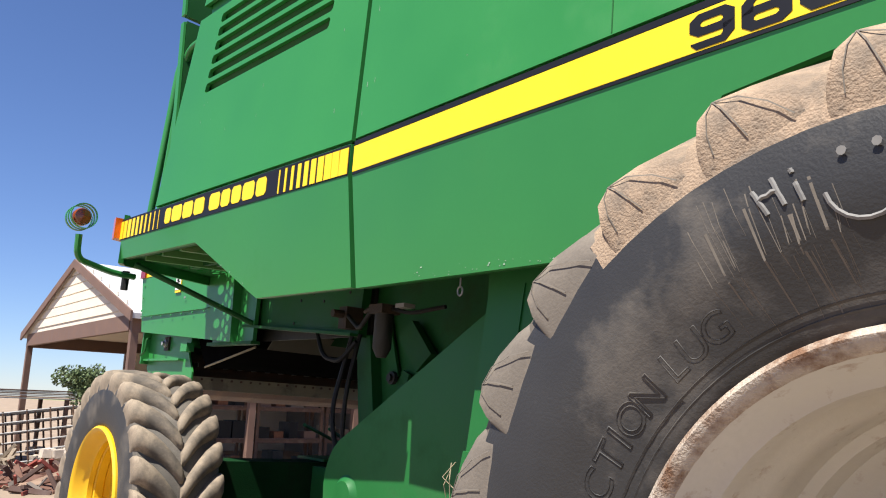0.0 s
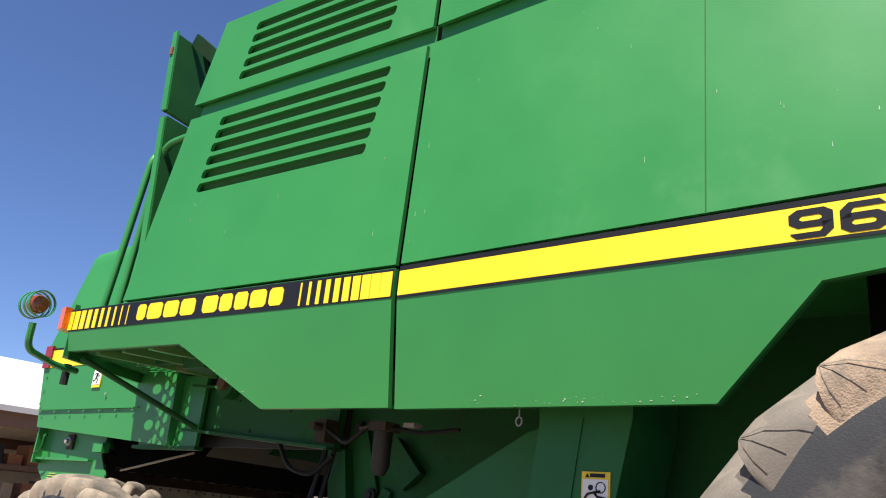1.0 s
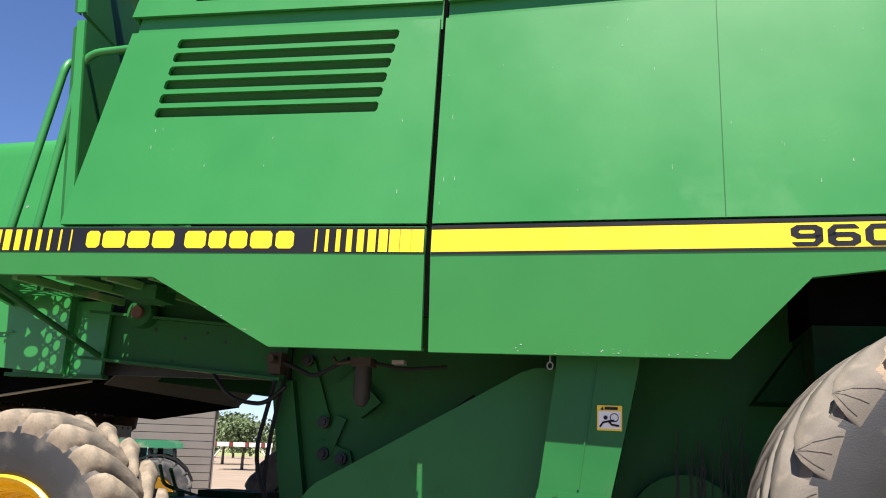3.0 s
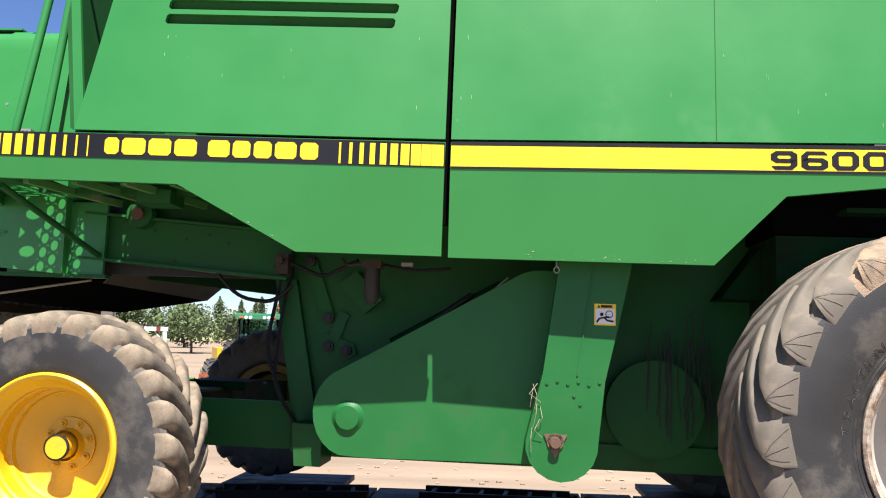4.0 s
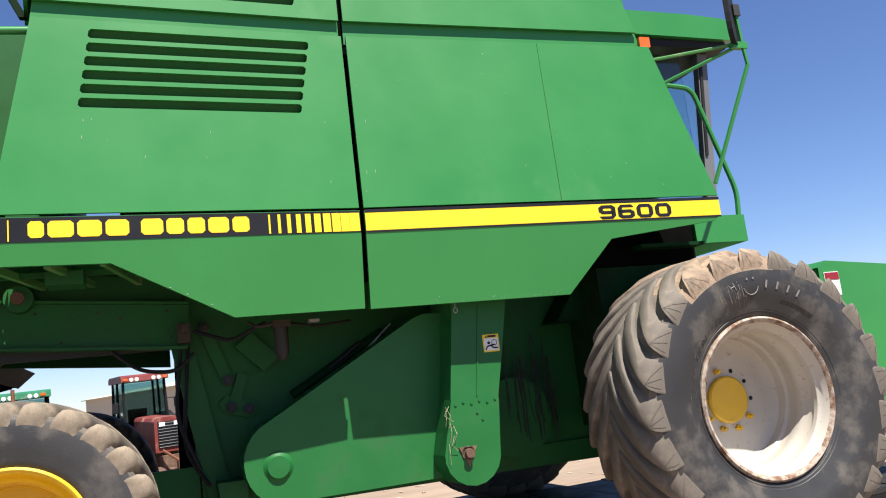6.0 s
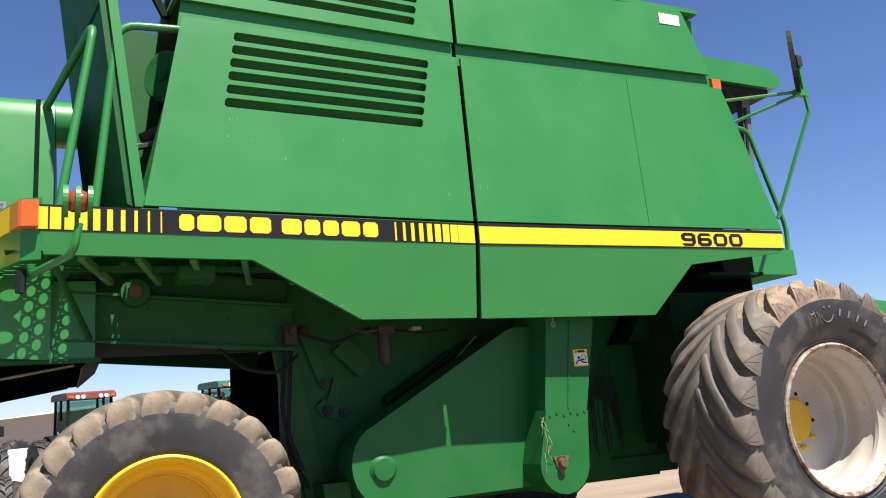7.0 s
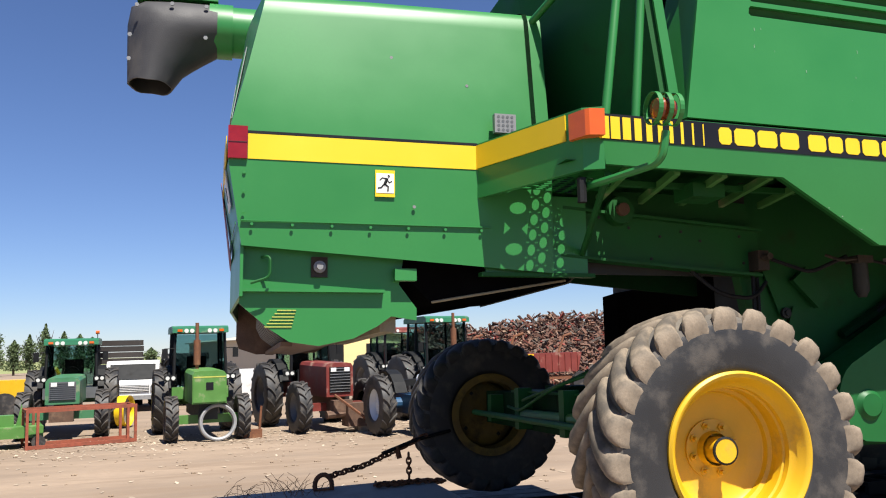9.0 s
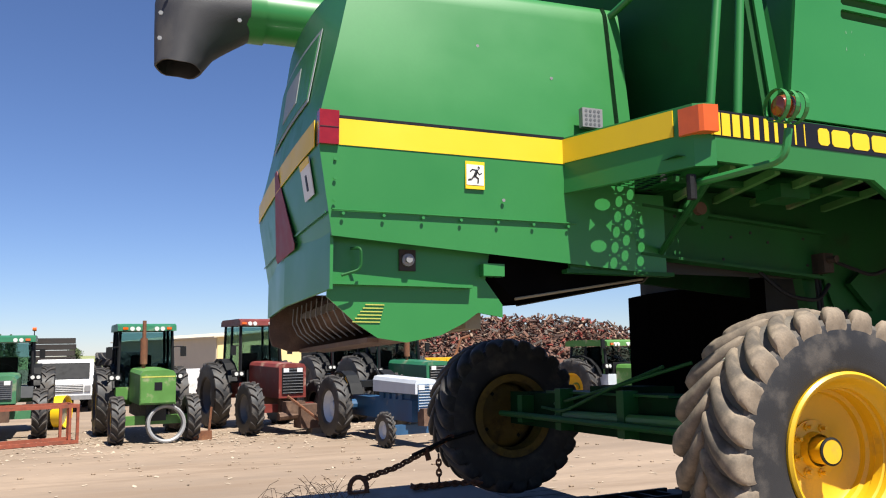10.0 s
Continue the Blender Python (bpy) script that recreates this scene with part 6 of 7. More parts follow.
def tractor(label, m, hood_mat, cab_mat, R=0.85, fR=0.62, L=2.6, rear_w=0.46, front_w=0.34, track=1.7, hood_w=0.66, hood_top=1.62, cab=True, rim_mat=YELLOW_PAINT, stack=True, roof_mat=None, grille_mat=None, cab_top=2.72, narrow_front=False, lamps=True, bonnet_mat=None, plain=False, beacon=False, cab_half=0.70):
    """A tractor that faces +x, its rear axle over the origin."""
    t = thing("tractor", label, "tractor", m, group="tractors in the yard")
    roof_mat = roof_mat or cab_mat
    grille_mat = grille_mat or BLACK
    for sy in (-1, 1):
        for front in (0, 1):
            r, w, x = (fR, front_w, L) if front else (R, rear_w, 0)
            y = sy * (track / 2 - (0.05 if front else 0))
            ob = tyre_part("front_wheel" if front else "rear_wheel", r, w, r * 0.52, 16, 0.045, 0.06, 0.28, t)
            ob.location = (x, y, r - 0.02)
            bm = bmesh.new()
            yy = sy * w * 0.36
            lathe(bm, [(r * 0.54, yy), (r * 0.50, yy - sy * 0.01), (r * 0.46, yy - sy * 0.06), (r * 0.42, yy - sy * w * 0.4), (0.12, yy - sy * w * 0.45), (0.09, yy - sy * w * 0.2), (0.001, yy - sy * w * 0.2)], n=28)
            part("rim", bm, rim_mat, ob, smooth=True)
    part("rear_axle", tubed([(0, -track / 2, R), (0, track / 2, R)], 0.13, 10), hood_mat, t)
    part("front_axle", boxed(L - 0.09, L + 0.09, -track / 2 + 0.1, track / 2 - 0.1, fR - 0.14, fR + 0.06, 0.02), hood_mat, t)
    part("chassis", boxed(-0.35, L + 0.25, -0.22, 0.22, 0.50, 0.95, 0.03), BROWN_STEEL if hood_mat is RED_PAINT else BLUE_PAINT if hood_mat is BLUE_PAINT else DARK, t)
    hw = hood_w / 2
    x0, x1 = 1.05, L + 0.48
    hood_low = 0.88 if cab else hood_top - 0.36
    if not cab:  # open engine under a short bonnet
        part("engine", boxed(1.2, L + 0.1, -0.17, 0.17, 0.85, hood_low + 0.02, 0.03), hood_mat, t)
        for k in range(4):
            part("engine_rib", boxed(1.35 + 0.3 * k, 1.50 + 0.3 * k, -0.22, 0.22, 0.9, hood_low - 0.03, 0.02), hood_mat, t)
    bm = bmesh.new()
    prism(bm, [(-hw, hood_low), (hw, hood_low), (hw, hood_top - 0.10), (hw * 0.86, hood_top - 0.02), (hw * 0.5, hood_top), (-hw * 0.5, hood_top), (-hw * 0.86, hood_top - 0.02), (-hw, hood_top - 0.10)], x0, x1, axis="x")
    for v in bm.verts:
        if v.co.x > x1 - 0.01 and v.co.z > 1.2:
            v.co.z -= 0.05
    bevel(bm, 0.02)
    hood = part("bonnet", bm, bonnet_mat or hood_mat, t)
    if plain:  # closed green nose with a dark badge and a yellow band
        nose = part("nose_panel", boxed(x1, x1 + 0.03, -hw * 0.96, hw * 0.96, 0.92, hood_top - 0.14, 0.012), bonnet_mat or hood_mat, hood)
        part("badge", boxed(x1 + 0.03, x1 + 0.036, -0.085, 0.085, hood_top - 0.50, hood_top - 0.32), BLACK_DECAL, nose)
        part("band", boxed(x1 + 0.03, x1 + 0.035, -hw * 0.94, hw * 0.94, hood_top - 0.21, hood_top - 0.18), FADED_YELLOW, nose)
    else:
        g = part("grille", boxed(x1, x1 + 0.025, -hw * 0.78, hw * 0.78, 0.98 if cab else 0.74, hood_top - 0.16, 0.006), grille_mat, hood)
        for k in range(9):
            z = (1.0 + (hood_top - 1.2) * k / 8) if cab else (0.78 + (hood_top - 0.98) * k / 8)
            part("grille_bar", boxed(x1 + 0.025, x1 + 0.04, -hw * 0.74, hw * 0.74, z, z + 0.014), STEEL if grille_mat is BLACK else PALE if grille_mat is BLUE_PAINT else grille_mat, g)
    if beacon:
        post_ = part("beacon_post", tubed([(0.9, 0.66, cab_top - 0.1), (0.9, 0.66, cab_top + 0.12)], 0.012, 6), BLACK, t)
        part("beacon", disc((0.9, 0.66, cab_top + 0.16), 0.05, -0.05, 0.05, 14, 0.02), ORANGE_LENS, post_)
    if lamps:
        for sy in (-1, 1):
            part("headlamp", boxed(x1 + 0.02, x1 + 0.045, sy * hw * 0.5 - 0.07, sy * hw * 0.5 + 0.07, hood_top - 0.27, hood_top - 0.17, 0.01), WHITE, hood)
    if not plain:
        part("weight", boxed(x1 - 0.05, x1 + 0.22, -hw * 0.7, hw * 0.7, 0.45, 0.80, 0.03), BROWN_STEEL, t)
    if stack:
        part("exhaust_pipe", tubed([(1.7, -hw * 0.4, hood_top - 0.05), (1.7, -hw * 0.4, cab_top - 0.35), (1.7, -hw * 0.4, cab_top + 0.05)], 0.045, 10), RUST, t, smooth=True)
        part("muffler", tubed([(1.7, -hw * 0.4, hood_top + 0.08), (1.7, -hw * 0.4, hood_top + 0.12), (1.7, -hw * 0.4, cab_top - 0.42), (1.7, -hw * 0.4, cab_top - 0.38)], 0.085, 12), RUST, t, smooth=True)
    for sy in (-1, 1):
        bm = bmesh.new()
        prof = [(0.98 * (R + 0.07) * math.cos(radians(d)), R + (R + 0.07) * math.sin(radians(d))) for d in range(20, 161, 20)]
        prism(bm, prof + [(x * 0.95, (z - R) * 0.95 + R) for x, z in prof[::-1]], sy * (track / 2 - 0.42), sy * (track / 2 - 0.12))
        part("mudguard", bm, BLACK, t)
    if cab:
        cx0, cx1, cw = -0.45, 1.05, cab_half
        c = part("cab_base", boxed(cx0, cx1, -cw, cw, 0.92, 1.22, 0.02), cab_mat, t)
        for x, lean in ((cx0 + 0.05, 0.05), (cx1 - 0.05, -0.12), ((cx0 + cx1) / 2 - 0.1, 0.0)):
            for sy in (-1, 1):
                part("cab_post", tubed([(x, sy * (cw - 0.04), 1.2), (x + lean, sy * (cw - 0.08), cab_top - 0.16)], 0.04, 6), BLACK, c)
        bm = bmesh.new()
        prism(bm, [(cx0 - 0.08, cab_top - 0.18), (cx1 + 0.02, cab_top - 0.18), (cx1, cab_top - 0.05), (cx1 - 0.15, cab_top), (cx0 + 0.05, cab_top), (cx0 - 0.08, cab_top - 0.06)], -cw, cw)
        bevel(bm, 0.03, 2)
        part("cab_roof", bm, roof_mat, c)
        part("windscreen", boxed(cx1 - 0.12, cx1 - 0.112, -cw + 0.08, cw - 0.08, 1.25, cab_top - 0.2), SMOKED, c)
        part("rear_window", boxed(cx0 + 0.06, cx0 + 0.068, -cw + 0.08, cw - 0.08, 1.25, cab_top - 0.2), SMOKED, c)
        for sy in (-1, 1):
            part("side_window", boxed(cx0 + 0.1, cx1 - 0.15, sy * (cw - 0.07), sy * (cw - 0.07) + 0.008, 1.25, cab_top - 0.2), SMOKED, c)
            part("roof_lamp", boxed(cx1 + 0.015, cx1 + 0.05, sy * 0.52 - 0.06, sy * 0.52 + 0.06, cab_top - 0.15, cab_top - 0.09, 0.01), ORANGE_LENS, c)
            for q in (0.36, 0.22):
                bm = disc((0, 0, 0), 0.055, -0.03, 0.03, 14, 0.008)
                bm.transform(Matrix.Translation((cx1 + 0.02, sy * q, cab_top - 0.13)) @ pose(0, 0, 0, 0, 0, 90))
                part("work_lamp", bm, PALE_LENS, c)
            pod = part("lamp_pod", boxed(cx1 - 0.04, cx1 + 0.05, sy * (cw + 0.04) - 0.15, sy * (cw + 0.04) + 0.15, 1.38, 1.53, 0.02), BLACK, c)
            for q in (-0.07, 0.07):
                bm = disc((0, 0, 0), 0.05, -0.02, 0.02, 14, 0.008)
                bm.transform(Matrix.Translation((cx1 + 0.055, sy * (cw + 0.04) + q, 1.455)) @ pose(0, 0, 0, 0, 0, 90))
                part("fender_lamp", bm, PALE_LENS, pod)
            part("door_frame", tubed([(cx1 - 0.16, sy * (cw - 0.05), 1.0), (cx1 - 0.22, sy * (cw - 0.08), cab_top - 0.2)], 0.03, 6), roof_mat, c)
            part("wing_mirror", boxed(cx1 - 0.02, cx1 + 0.02, sy * (cw + 0.18) - 0.07, sy * (cw + 0.18) + 0.07, 1.95, 2.2, 0.015), BLACK, c)
            part("mirror_stay", tubed([(cx1 - 0.1, sy * (cw - 0.06), 2.2), (cx1, sy * (cw + 0.2), 2.2)], 0.012, 5), BLACK, c)
        part("seat", boxed(0.0, 0.5, -0.25, 0.25, 1.2, 1.45, 0.05), BLACK, c)
        part("seat_back", boxed(-0.08, 0.04, -0.25, 0.25, 1.45, 2.0, 0.04), BLACK, c)
        part("steering_wheel", tubed([(0.75 + 0.05 * math.sin(a), 0.19 * math.cos(a), 1.62 + 0.17 * math.sin(a)) for a in [2 * math.pi * k / 16 for k in range(16)]], 0.014, 5, closed=True), BLACK, c)
        part("dashboard", boxed(0.85, 1.0, -0.4, 0.4, 1.2, 1.55, 0.03), BLACK, c)
    else:
        part("seat", boxed(-0.1, 0.3, -0.22, 0.22, 1.15, 1.3, 0.05), BLACK, t)
        part("steering_column", tubed([(1.0, 0, 1.3), (0.6, 0, 1.65)], 0.03, 6), BLACK, t)
    return t


LARGE = Matrix.Scale(1.15, 4)  # big machines: cab roofs over three metres up


def facing(x, y, deg):
    """Stands on the ground at x, y; deg: turned from facing the trailer (-y), positive to +x."""
    return pose(x, y, ground_z(x, y), 0, 0, -90 + deg) @ LARGE


TEAL = material("green_tractor_paint", (0.022, 0.14, 0.065), 0.4, var=0.1, dirt=DUST, amount=0.12)
LIGHT_GREEN = material("old_green_tractor_paint", (0.075, 0.20, 0.04), 0.5, var=0.15, dirt=DUST, amount=0.2, dirt_scale=3)
SOFT_GREEN = material("pale_green_tractor_paint", (0.055, 0.18, 0.085), 0.4, var=0.12, dirt=DUST, amount=0.2)
PALE = material("pale_blue_white_paint", (0.50, 0.54, 0.58), 0.45, var=0.08, dirt=DUST, amount=0.15)
tractor("older green tractor with cab and rusty exhaust stack", facing(-4.90, 23.30, 8), LIGHT_GREEN, LIGHT_GREEN, R=0.86, fR=0.55, L=2.55, track=1.75, hood_w=0.78, hood_top=1.70, cab_top=2.78, front_w=0.30, roof_mat=TEAL, plain=True, lamps=False)
tractor("newer green tractor with rounded cab, dusty windows", facing(-8.92, 26.29, 5), SOFT_GREEN, GREY, R=0.88, fR=0.62, L=2.65, track=1.95, hood_w=0.80, hood_top=1.60, cab_top=2.58, stack=False, roof_mat=TEAL, grille_mat=GREY, beacon=True)
tractor("weathered red tractor with open cab doors", facing(-1.65, 24.19, 14), RED_PAINT, RED_PAINT, R=0.90, fR=0.66, L=2.65, track=1.95, hood_w=0.72, hood_top=1.78, cab_top=2.92, rim_mat=GREY, stack=False, cab_half=0.62)
tractor("small blue and white tractor with no cab", facing(1.00, 19.40, 11), BLUE_PAINT, BLUE_PAINT, R=0.74, fR=0.38, L=2.6, track=1.55, hood_w=0.52, hood_top=1.45, cab=False, front_w=0.17, rear_w=0.36, rim_mat=PALE, stack=False, grille_mat=BLUE_PAINT, bonnet_mat=PALE)
tractor("green tractor with cab and dark exhaust stack", facing(2.86, 24.07, 12), TEAL, TEAL, R=0.95, fR=0.6, L=2.7, track=2.0, hood_w=0.8, hood_top=1.75, cab_top=2.95)
tractor("red tractor with closed cab", facing(2.61, 30.40, 14), RED_PAINT, RED_PAINT, R=0.95, fR=0.6, L=2.7, track=2.0, hood_w=0.8, hood_top=1.75, cab_top=2.80, rim_mat=GREY, stack=False)
tractor("faded pale green tractor with cab", facing(9.83, 22.00, 20), LIGHT_GREEN, PALE, R=0.85, fR=0.5, L=2.5, track=1.8, hood_top=1.5, cab_top=2.2, roof_mat=LIGHT_GREEN)
tractor("green tractor with cab beside the grey building", facing(-12.0, 17.6, -60), LIGHT_GREEN, LIGHT_GREEN, R=0.85, fR=0.5, L=2.5, track=1.8, hood_top=1.5, cab_top=2.08, roof_mat=TEAL)

# ---- loose things between the tractors ----
SIDING = material("tan_siding", (0.50, 0.44, 0.33), 0.7, var=0.06, scale=1)
YELLOW_SIDING = material("cream_yellow_siding", (0.70, 0.55, 0.26), 0.7, var=0.06, scale=1)
GREY_SIDING = material("grey_brown_siding", (0.13, 0.112, 0.098), 0.75, var=0.12, scale=1.5)
ROOFING = material("pale_metal_roof", (0.42, 0.41, 0.41), 0.5, var=0.08, scale=1)
CREAM_SIDING = material("cream_clapboard", (0.62, 0.55, 0.45), 0.75, var=0.08, scale=2)
DARK_TIMBER = material("dark_old_timber", (0.022, 0.017, 0.014), 0.85, var=0.35, scale=5, bump=0.3, piece=0.25)
BROWN_TRIM = material("brown_trim", (0.13, 0.075, 0.055), 0.7, var=0.2, scale=3)
BLOCK = material("old_concrete_block", (0.42, 0.36, 0.30), 0.9, var=0.15, scale=6, bump=0.4, piece=0.3)
BARK = material("bark", (0.10, 0.075, 0.055), 0.9, var=0.3, scale=8, bump=0.5)
LEAF = material("leaves", (0.085, 0.122, 0.045), 0.7, var=0.4, scale=0.9)
GALV = material("galvanised_steel", (0.25, 0.25, 0.25), 0.55, metal=0.2, var=0.15, scale=6)

gring = thing("culvert_ring", "galvanised steel ring leaning upright on the yard", "steel ring", Matrix.Translation((-4.20, 20.05, YARD + 0.495)) @ pose(0, 0, 0, -8, 0, 10) @ LARGE)
bm = bmesh.new()
lathe(bm, [(0.43, -0.10), (0.44, 0.0), (0.43, 0.13), (0.40, 0.14), (0.36, 0.12), (0.35, 0.0), (0.36, -0.09), (0.40, -0.11), (0.43, -0.10)], n=40)
part("ring", bm, GALV, gring, smooth=True)

fr = thing("box_stand", "red-brown rusty box frame of square tube standing on the yard", "steel frame", pose(-7.85, 21.08, YARD, 0, 0, 18) @ LARGE)
for dy in (-0.45, 0.45):
    for z in (0.05, 0.86):
        part("rail", boxed(-1.2, 1.2, dy - 0.03, dy + 0.03, z - 0.04, z + 0.04), RUST_RED, fr)
    for x in (-1.17, -0.95, 1.17, 1.0):
        part("post", boxed(x - 0.03, x + 0.03, dy - 0.029, dy + 0.029, 0.0, 0.82), RUST_RED, fr)
for x in (-1.17, 1.17):
    part("end_rail", boxed(x - 0.028, x + 0.028, -0.42, 0.42, 0.82, 0.89), RUST_RED, fr)
    part("end_rail", boxed(x - 0.028, x + 0.028, -0.42, 0.42, 0.0, 0.06), RUST_RED, fr)

imp = thing("mower_deck", "old green mower deck with small wheels", "mower", pose(-9.74, 21.08, YARD, 0, 0, 15) @ LARGE)
bm = boxed(-0.8, 0.8, -0.6, 0.6, 0.25, 0.5, 0.05)
part("deck", bm, LIGHT_GREEN, imp)
part("gearbox", boxed(-0.2, 0.2, -0.2, 0.2, 0.5, 0.75, 0.04), LIGHT_GREEN, imp)
bm = bmesh.new()
prism(bm, [(0.25, 0.5), (0.45, 0.5), (0.36, 1.0)], -0.05, 0.05)
part("hitch", bm, LIGHT_GREEN, imp)
for x in (-0.7, 0.7):
    for y in (-0.66, 0.66):
        part("wheel", disc((x, y - 0.05, 0.15), 0.15, 0, 0.1, 16, 0.02), RUBBER, imp)

yr = thing("cable_reel", "bright yellow and pale steel reel standing by the tractor", "reel", pose(-7.27, 25.91, YARD + 0.552, 0, 0, 75) @ LARGE)
bm = bmesh.new()
lathe(bm, [(0.44, -0.14), (0.44, 0.14), (0.40, 0.12), (0.38, 0.0), (0.40, -0.12), (0.44, -0.14)], n=32)
part("rim", bm, YELLOW, yr, smooth=True)
part("disc", disc((0, 0, 0), 0.41, -0.01, 0.01, 32), GALV, yr)

van = thing("van", "old white van with dusty windscreen and grey grille", "van", pose(-8.14, 36.50, YARD, 0, 0, -86) @ LARGE)
bm = bmesh.new()
prism(bm, [(-2.3, 0.45), (2.3, 0.45), (2.35, 0.75), (2.3, 1.02), (1.55, 1.12), (0.9, 1.78), (0.6, 1.86), (-2.2, 1.86), (-2.35, 1.6)], -0.95, 0.95)
bevel(bm, 0.06, 2)
vb = part("body", bm, WHITE, van, smooth=True)
bm = bmesh.new()
prism(bm, [(1.50, 1.17), (1.54, 1.17), (0.98, 1.74), (0.94, 1.74)], -0.82, 0.82)
part("windscreen", bm, BLACK, van)
for sy in (-0.955, 0.95):
    part("side_window", boxed(0.1, 0.85, sy, sy + 0.006, 1.2, 1.7), BLACK, van)
g = part("grille", boxed(2.345, 2.37, -0.62, 0.62, 0.72, 0.98, 0.01), GREY, van)
for k in range(4):
    part("grille_bar", boxed(2.37, 2.385, -0.6, 0.6, 0.75 + 0.06 * k, 0.77 + 0.06 * k), WHITE, g)
for sy in (-0.76, 0.76):
    part("headlamp", boxed(2.345, 2.38, sy - 0.1, sy + 0.1, 0.74, 0.94, 0.02), GALV, van)
part("bumper", boxed(2.33, 2.45, -0.93, 0.93, 0.45, 0.6, 0.03), GALV, van)
for x in (-1.5, 1.5):
    for y in (-0.9, 0.9):
        part("wheel", disc((x, y - 0.1, 0.34), 0.34, 0, 0.2, 24, 0.03), RUBBER, van)

spare = thing("tyre_casing", "large black used tractor tyre standing on the yard", "tyre", pose(-6.42, 36.73, YARD + 0.92, 0, 0, 80) @ LARGE, group="used tyres")
tyre_part("tyre", 0.82, 0.45, 0.42, 16, 0.045, 0.06, 0.28, spare)
for x, y, rx, z, rz in ((-5.73, 37.53, 0, 0.92, 85), (-7.22, 38.45, 0, 0.92, 78), (-6.30, 39.03, 0, 0.92, 82), (-5.96, 37.19, 90, 2.13, 0), (-4.12, 38.68, 0, 0.92, 60)):
    copy_thing(spare, pose(x, y, YARD + z, rx, 0, rz) @ LARGE)
pal = thing("pallet_stack", "tall stack of dark weathered timbers", "timber stack", pose(-9.06, 39.60, YARD, 0, 0, 10) @ LARGE)
for k in range(11):
    for j in range(4):
        part("timber", boxed(-0.85 + 0.05 * ((k * 7 + j) % 3), 0.8 + 0.05 * ((k + j) % 2), -0.5 + 0.26 * j, -0.29 + 0.26 * j, 0.25 * k, 0.25 * k + 0.22), DARK_TIMBER, pal)
wbox = thing("white_tank", "old white box trailer behind the tractors", "trailer", pose(-3.08, 29.48, YARD, 0, 0, 5) @ LARGE)
part("box", boxed(-1.0, 1.0, -0.7, 0.7, 0.55, 1.5, 0.05), WHITE, wbox)
for x in (-0.6, 0.6):
    part("wheel", disc((x, -0.75, 0.3), 0.3, 0, 0.15, 20), RUBBER, wbox)
ax = thing("axle_scrap", "rusty axle and gearbox lying before the red tractor", "scrap axle", pose(-0.20, 20.62, YARD, 0, 0, 12) @ LARGE)
part("axle", tubed([(-0.9, 0, 0.45), (0.3, 0.1, 0.50), (0.8, 0.1, 0.38)], 0.10, 8), BROWN_STEEL, ax)
part("gearbox", boxed(-0.4, 0.45, -0.22, 0.28, 0.15, 0.72, 0.06), BROWN_STEEL, ax)
part("bar", tubed([(-0.75, -0.2, 0.95), (0.35, -0.7, 0.02)], 0.035, 6), RUST, ax)
part("block", boxed(-0.1, 0.3, -0.2, 0.2, 0.0, 0.16), WOOD, ax)
lr = thing("rusty_coulter", "small rusty implement part on the ground", "scrap part", pose(-3.26, 20.39, YARD) @ LARGE)
part("frame", boxed(-0.22, 0.22, -0.1, 0.1, 0.0, 0.2, 0.02), RUST, lr)
part("spike", tubed([(0.15, 0, 0.1), (0.2, 0, 0.75)], 0.03, 6), RUST, lr)

# red and yellow implements beside the scrap
for k, (x, y, mat_, lab) in enumerate(((7.15, 30.40, YELLOW_PAINT, "yellow seed drill with a ribbed hopper"), (6.00, 32.70, RED_PAINT, "red farm implement with a tall hopper"), (10.94, 33.85, RED_PAINT, "faded red baler among scrap"))):
    im = thing("implement", lab, "farm implement", pose(x, y, YARD, 0, 0, 12) @ LARGE, group="implements by the scrap")
    bm = bmesh.new()
    prism(bm, [(-1.3, 0.9), (1.3, 0.9), (1.5, 1.7), (-1.5, 1.7)], -0.4, 0.4)
    part("hopper", bm, mat_, im)
    for j in range(9):
        part("rib", boxed(-1.3 + 0.32 * j, -1.25 + 0.32 * j, -0.43, -0.4, 0.95, 1.65), mat_, im)
    part("frame", boxed(-1.5, 1.5, -0.3, 0.3, 0.6, 0.75), RUST, im)
    for sx in (-1.4, 1.4):
        part("wheel", disc((sx, -0.5, 0.45), 0.45, 0, 0.2, 20), RUBBER, im)
    part("mast", tubed([(0.6, 0, 1.7), (0.9, 0, 2.4), (1.3, 0, 2.5)], 0.05, 6), RUST, im)

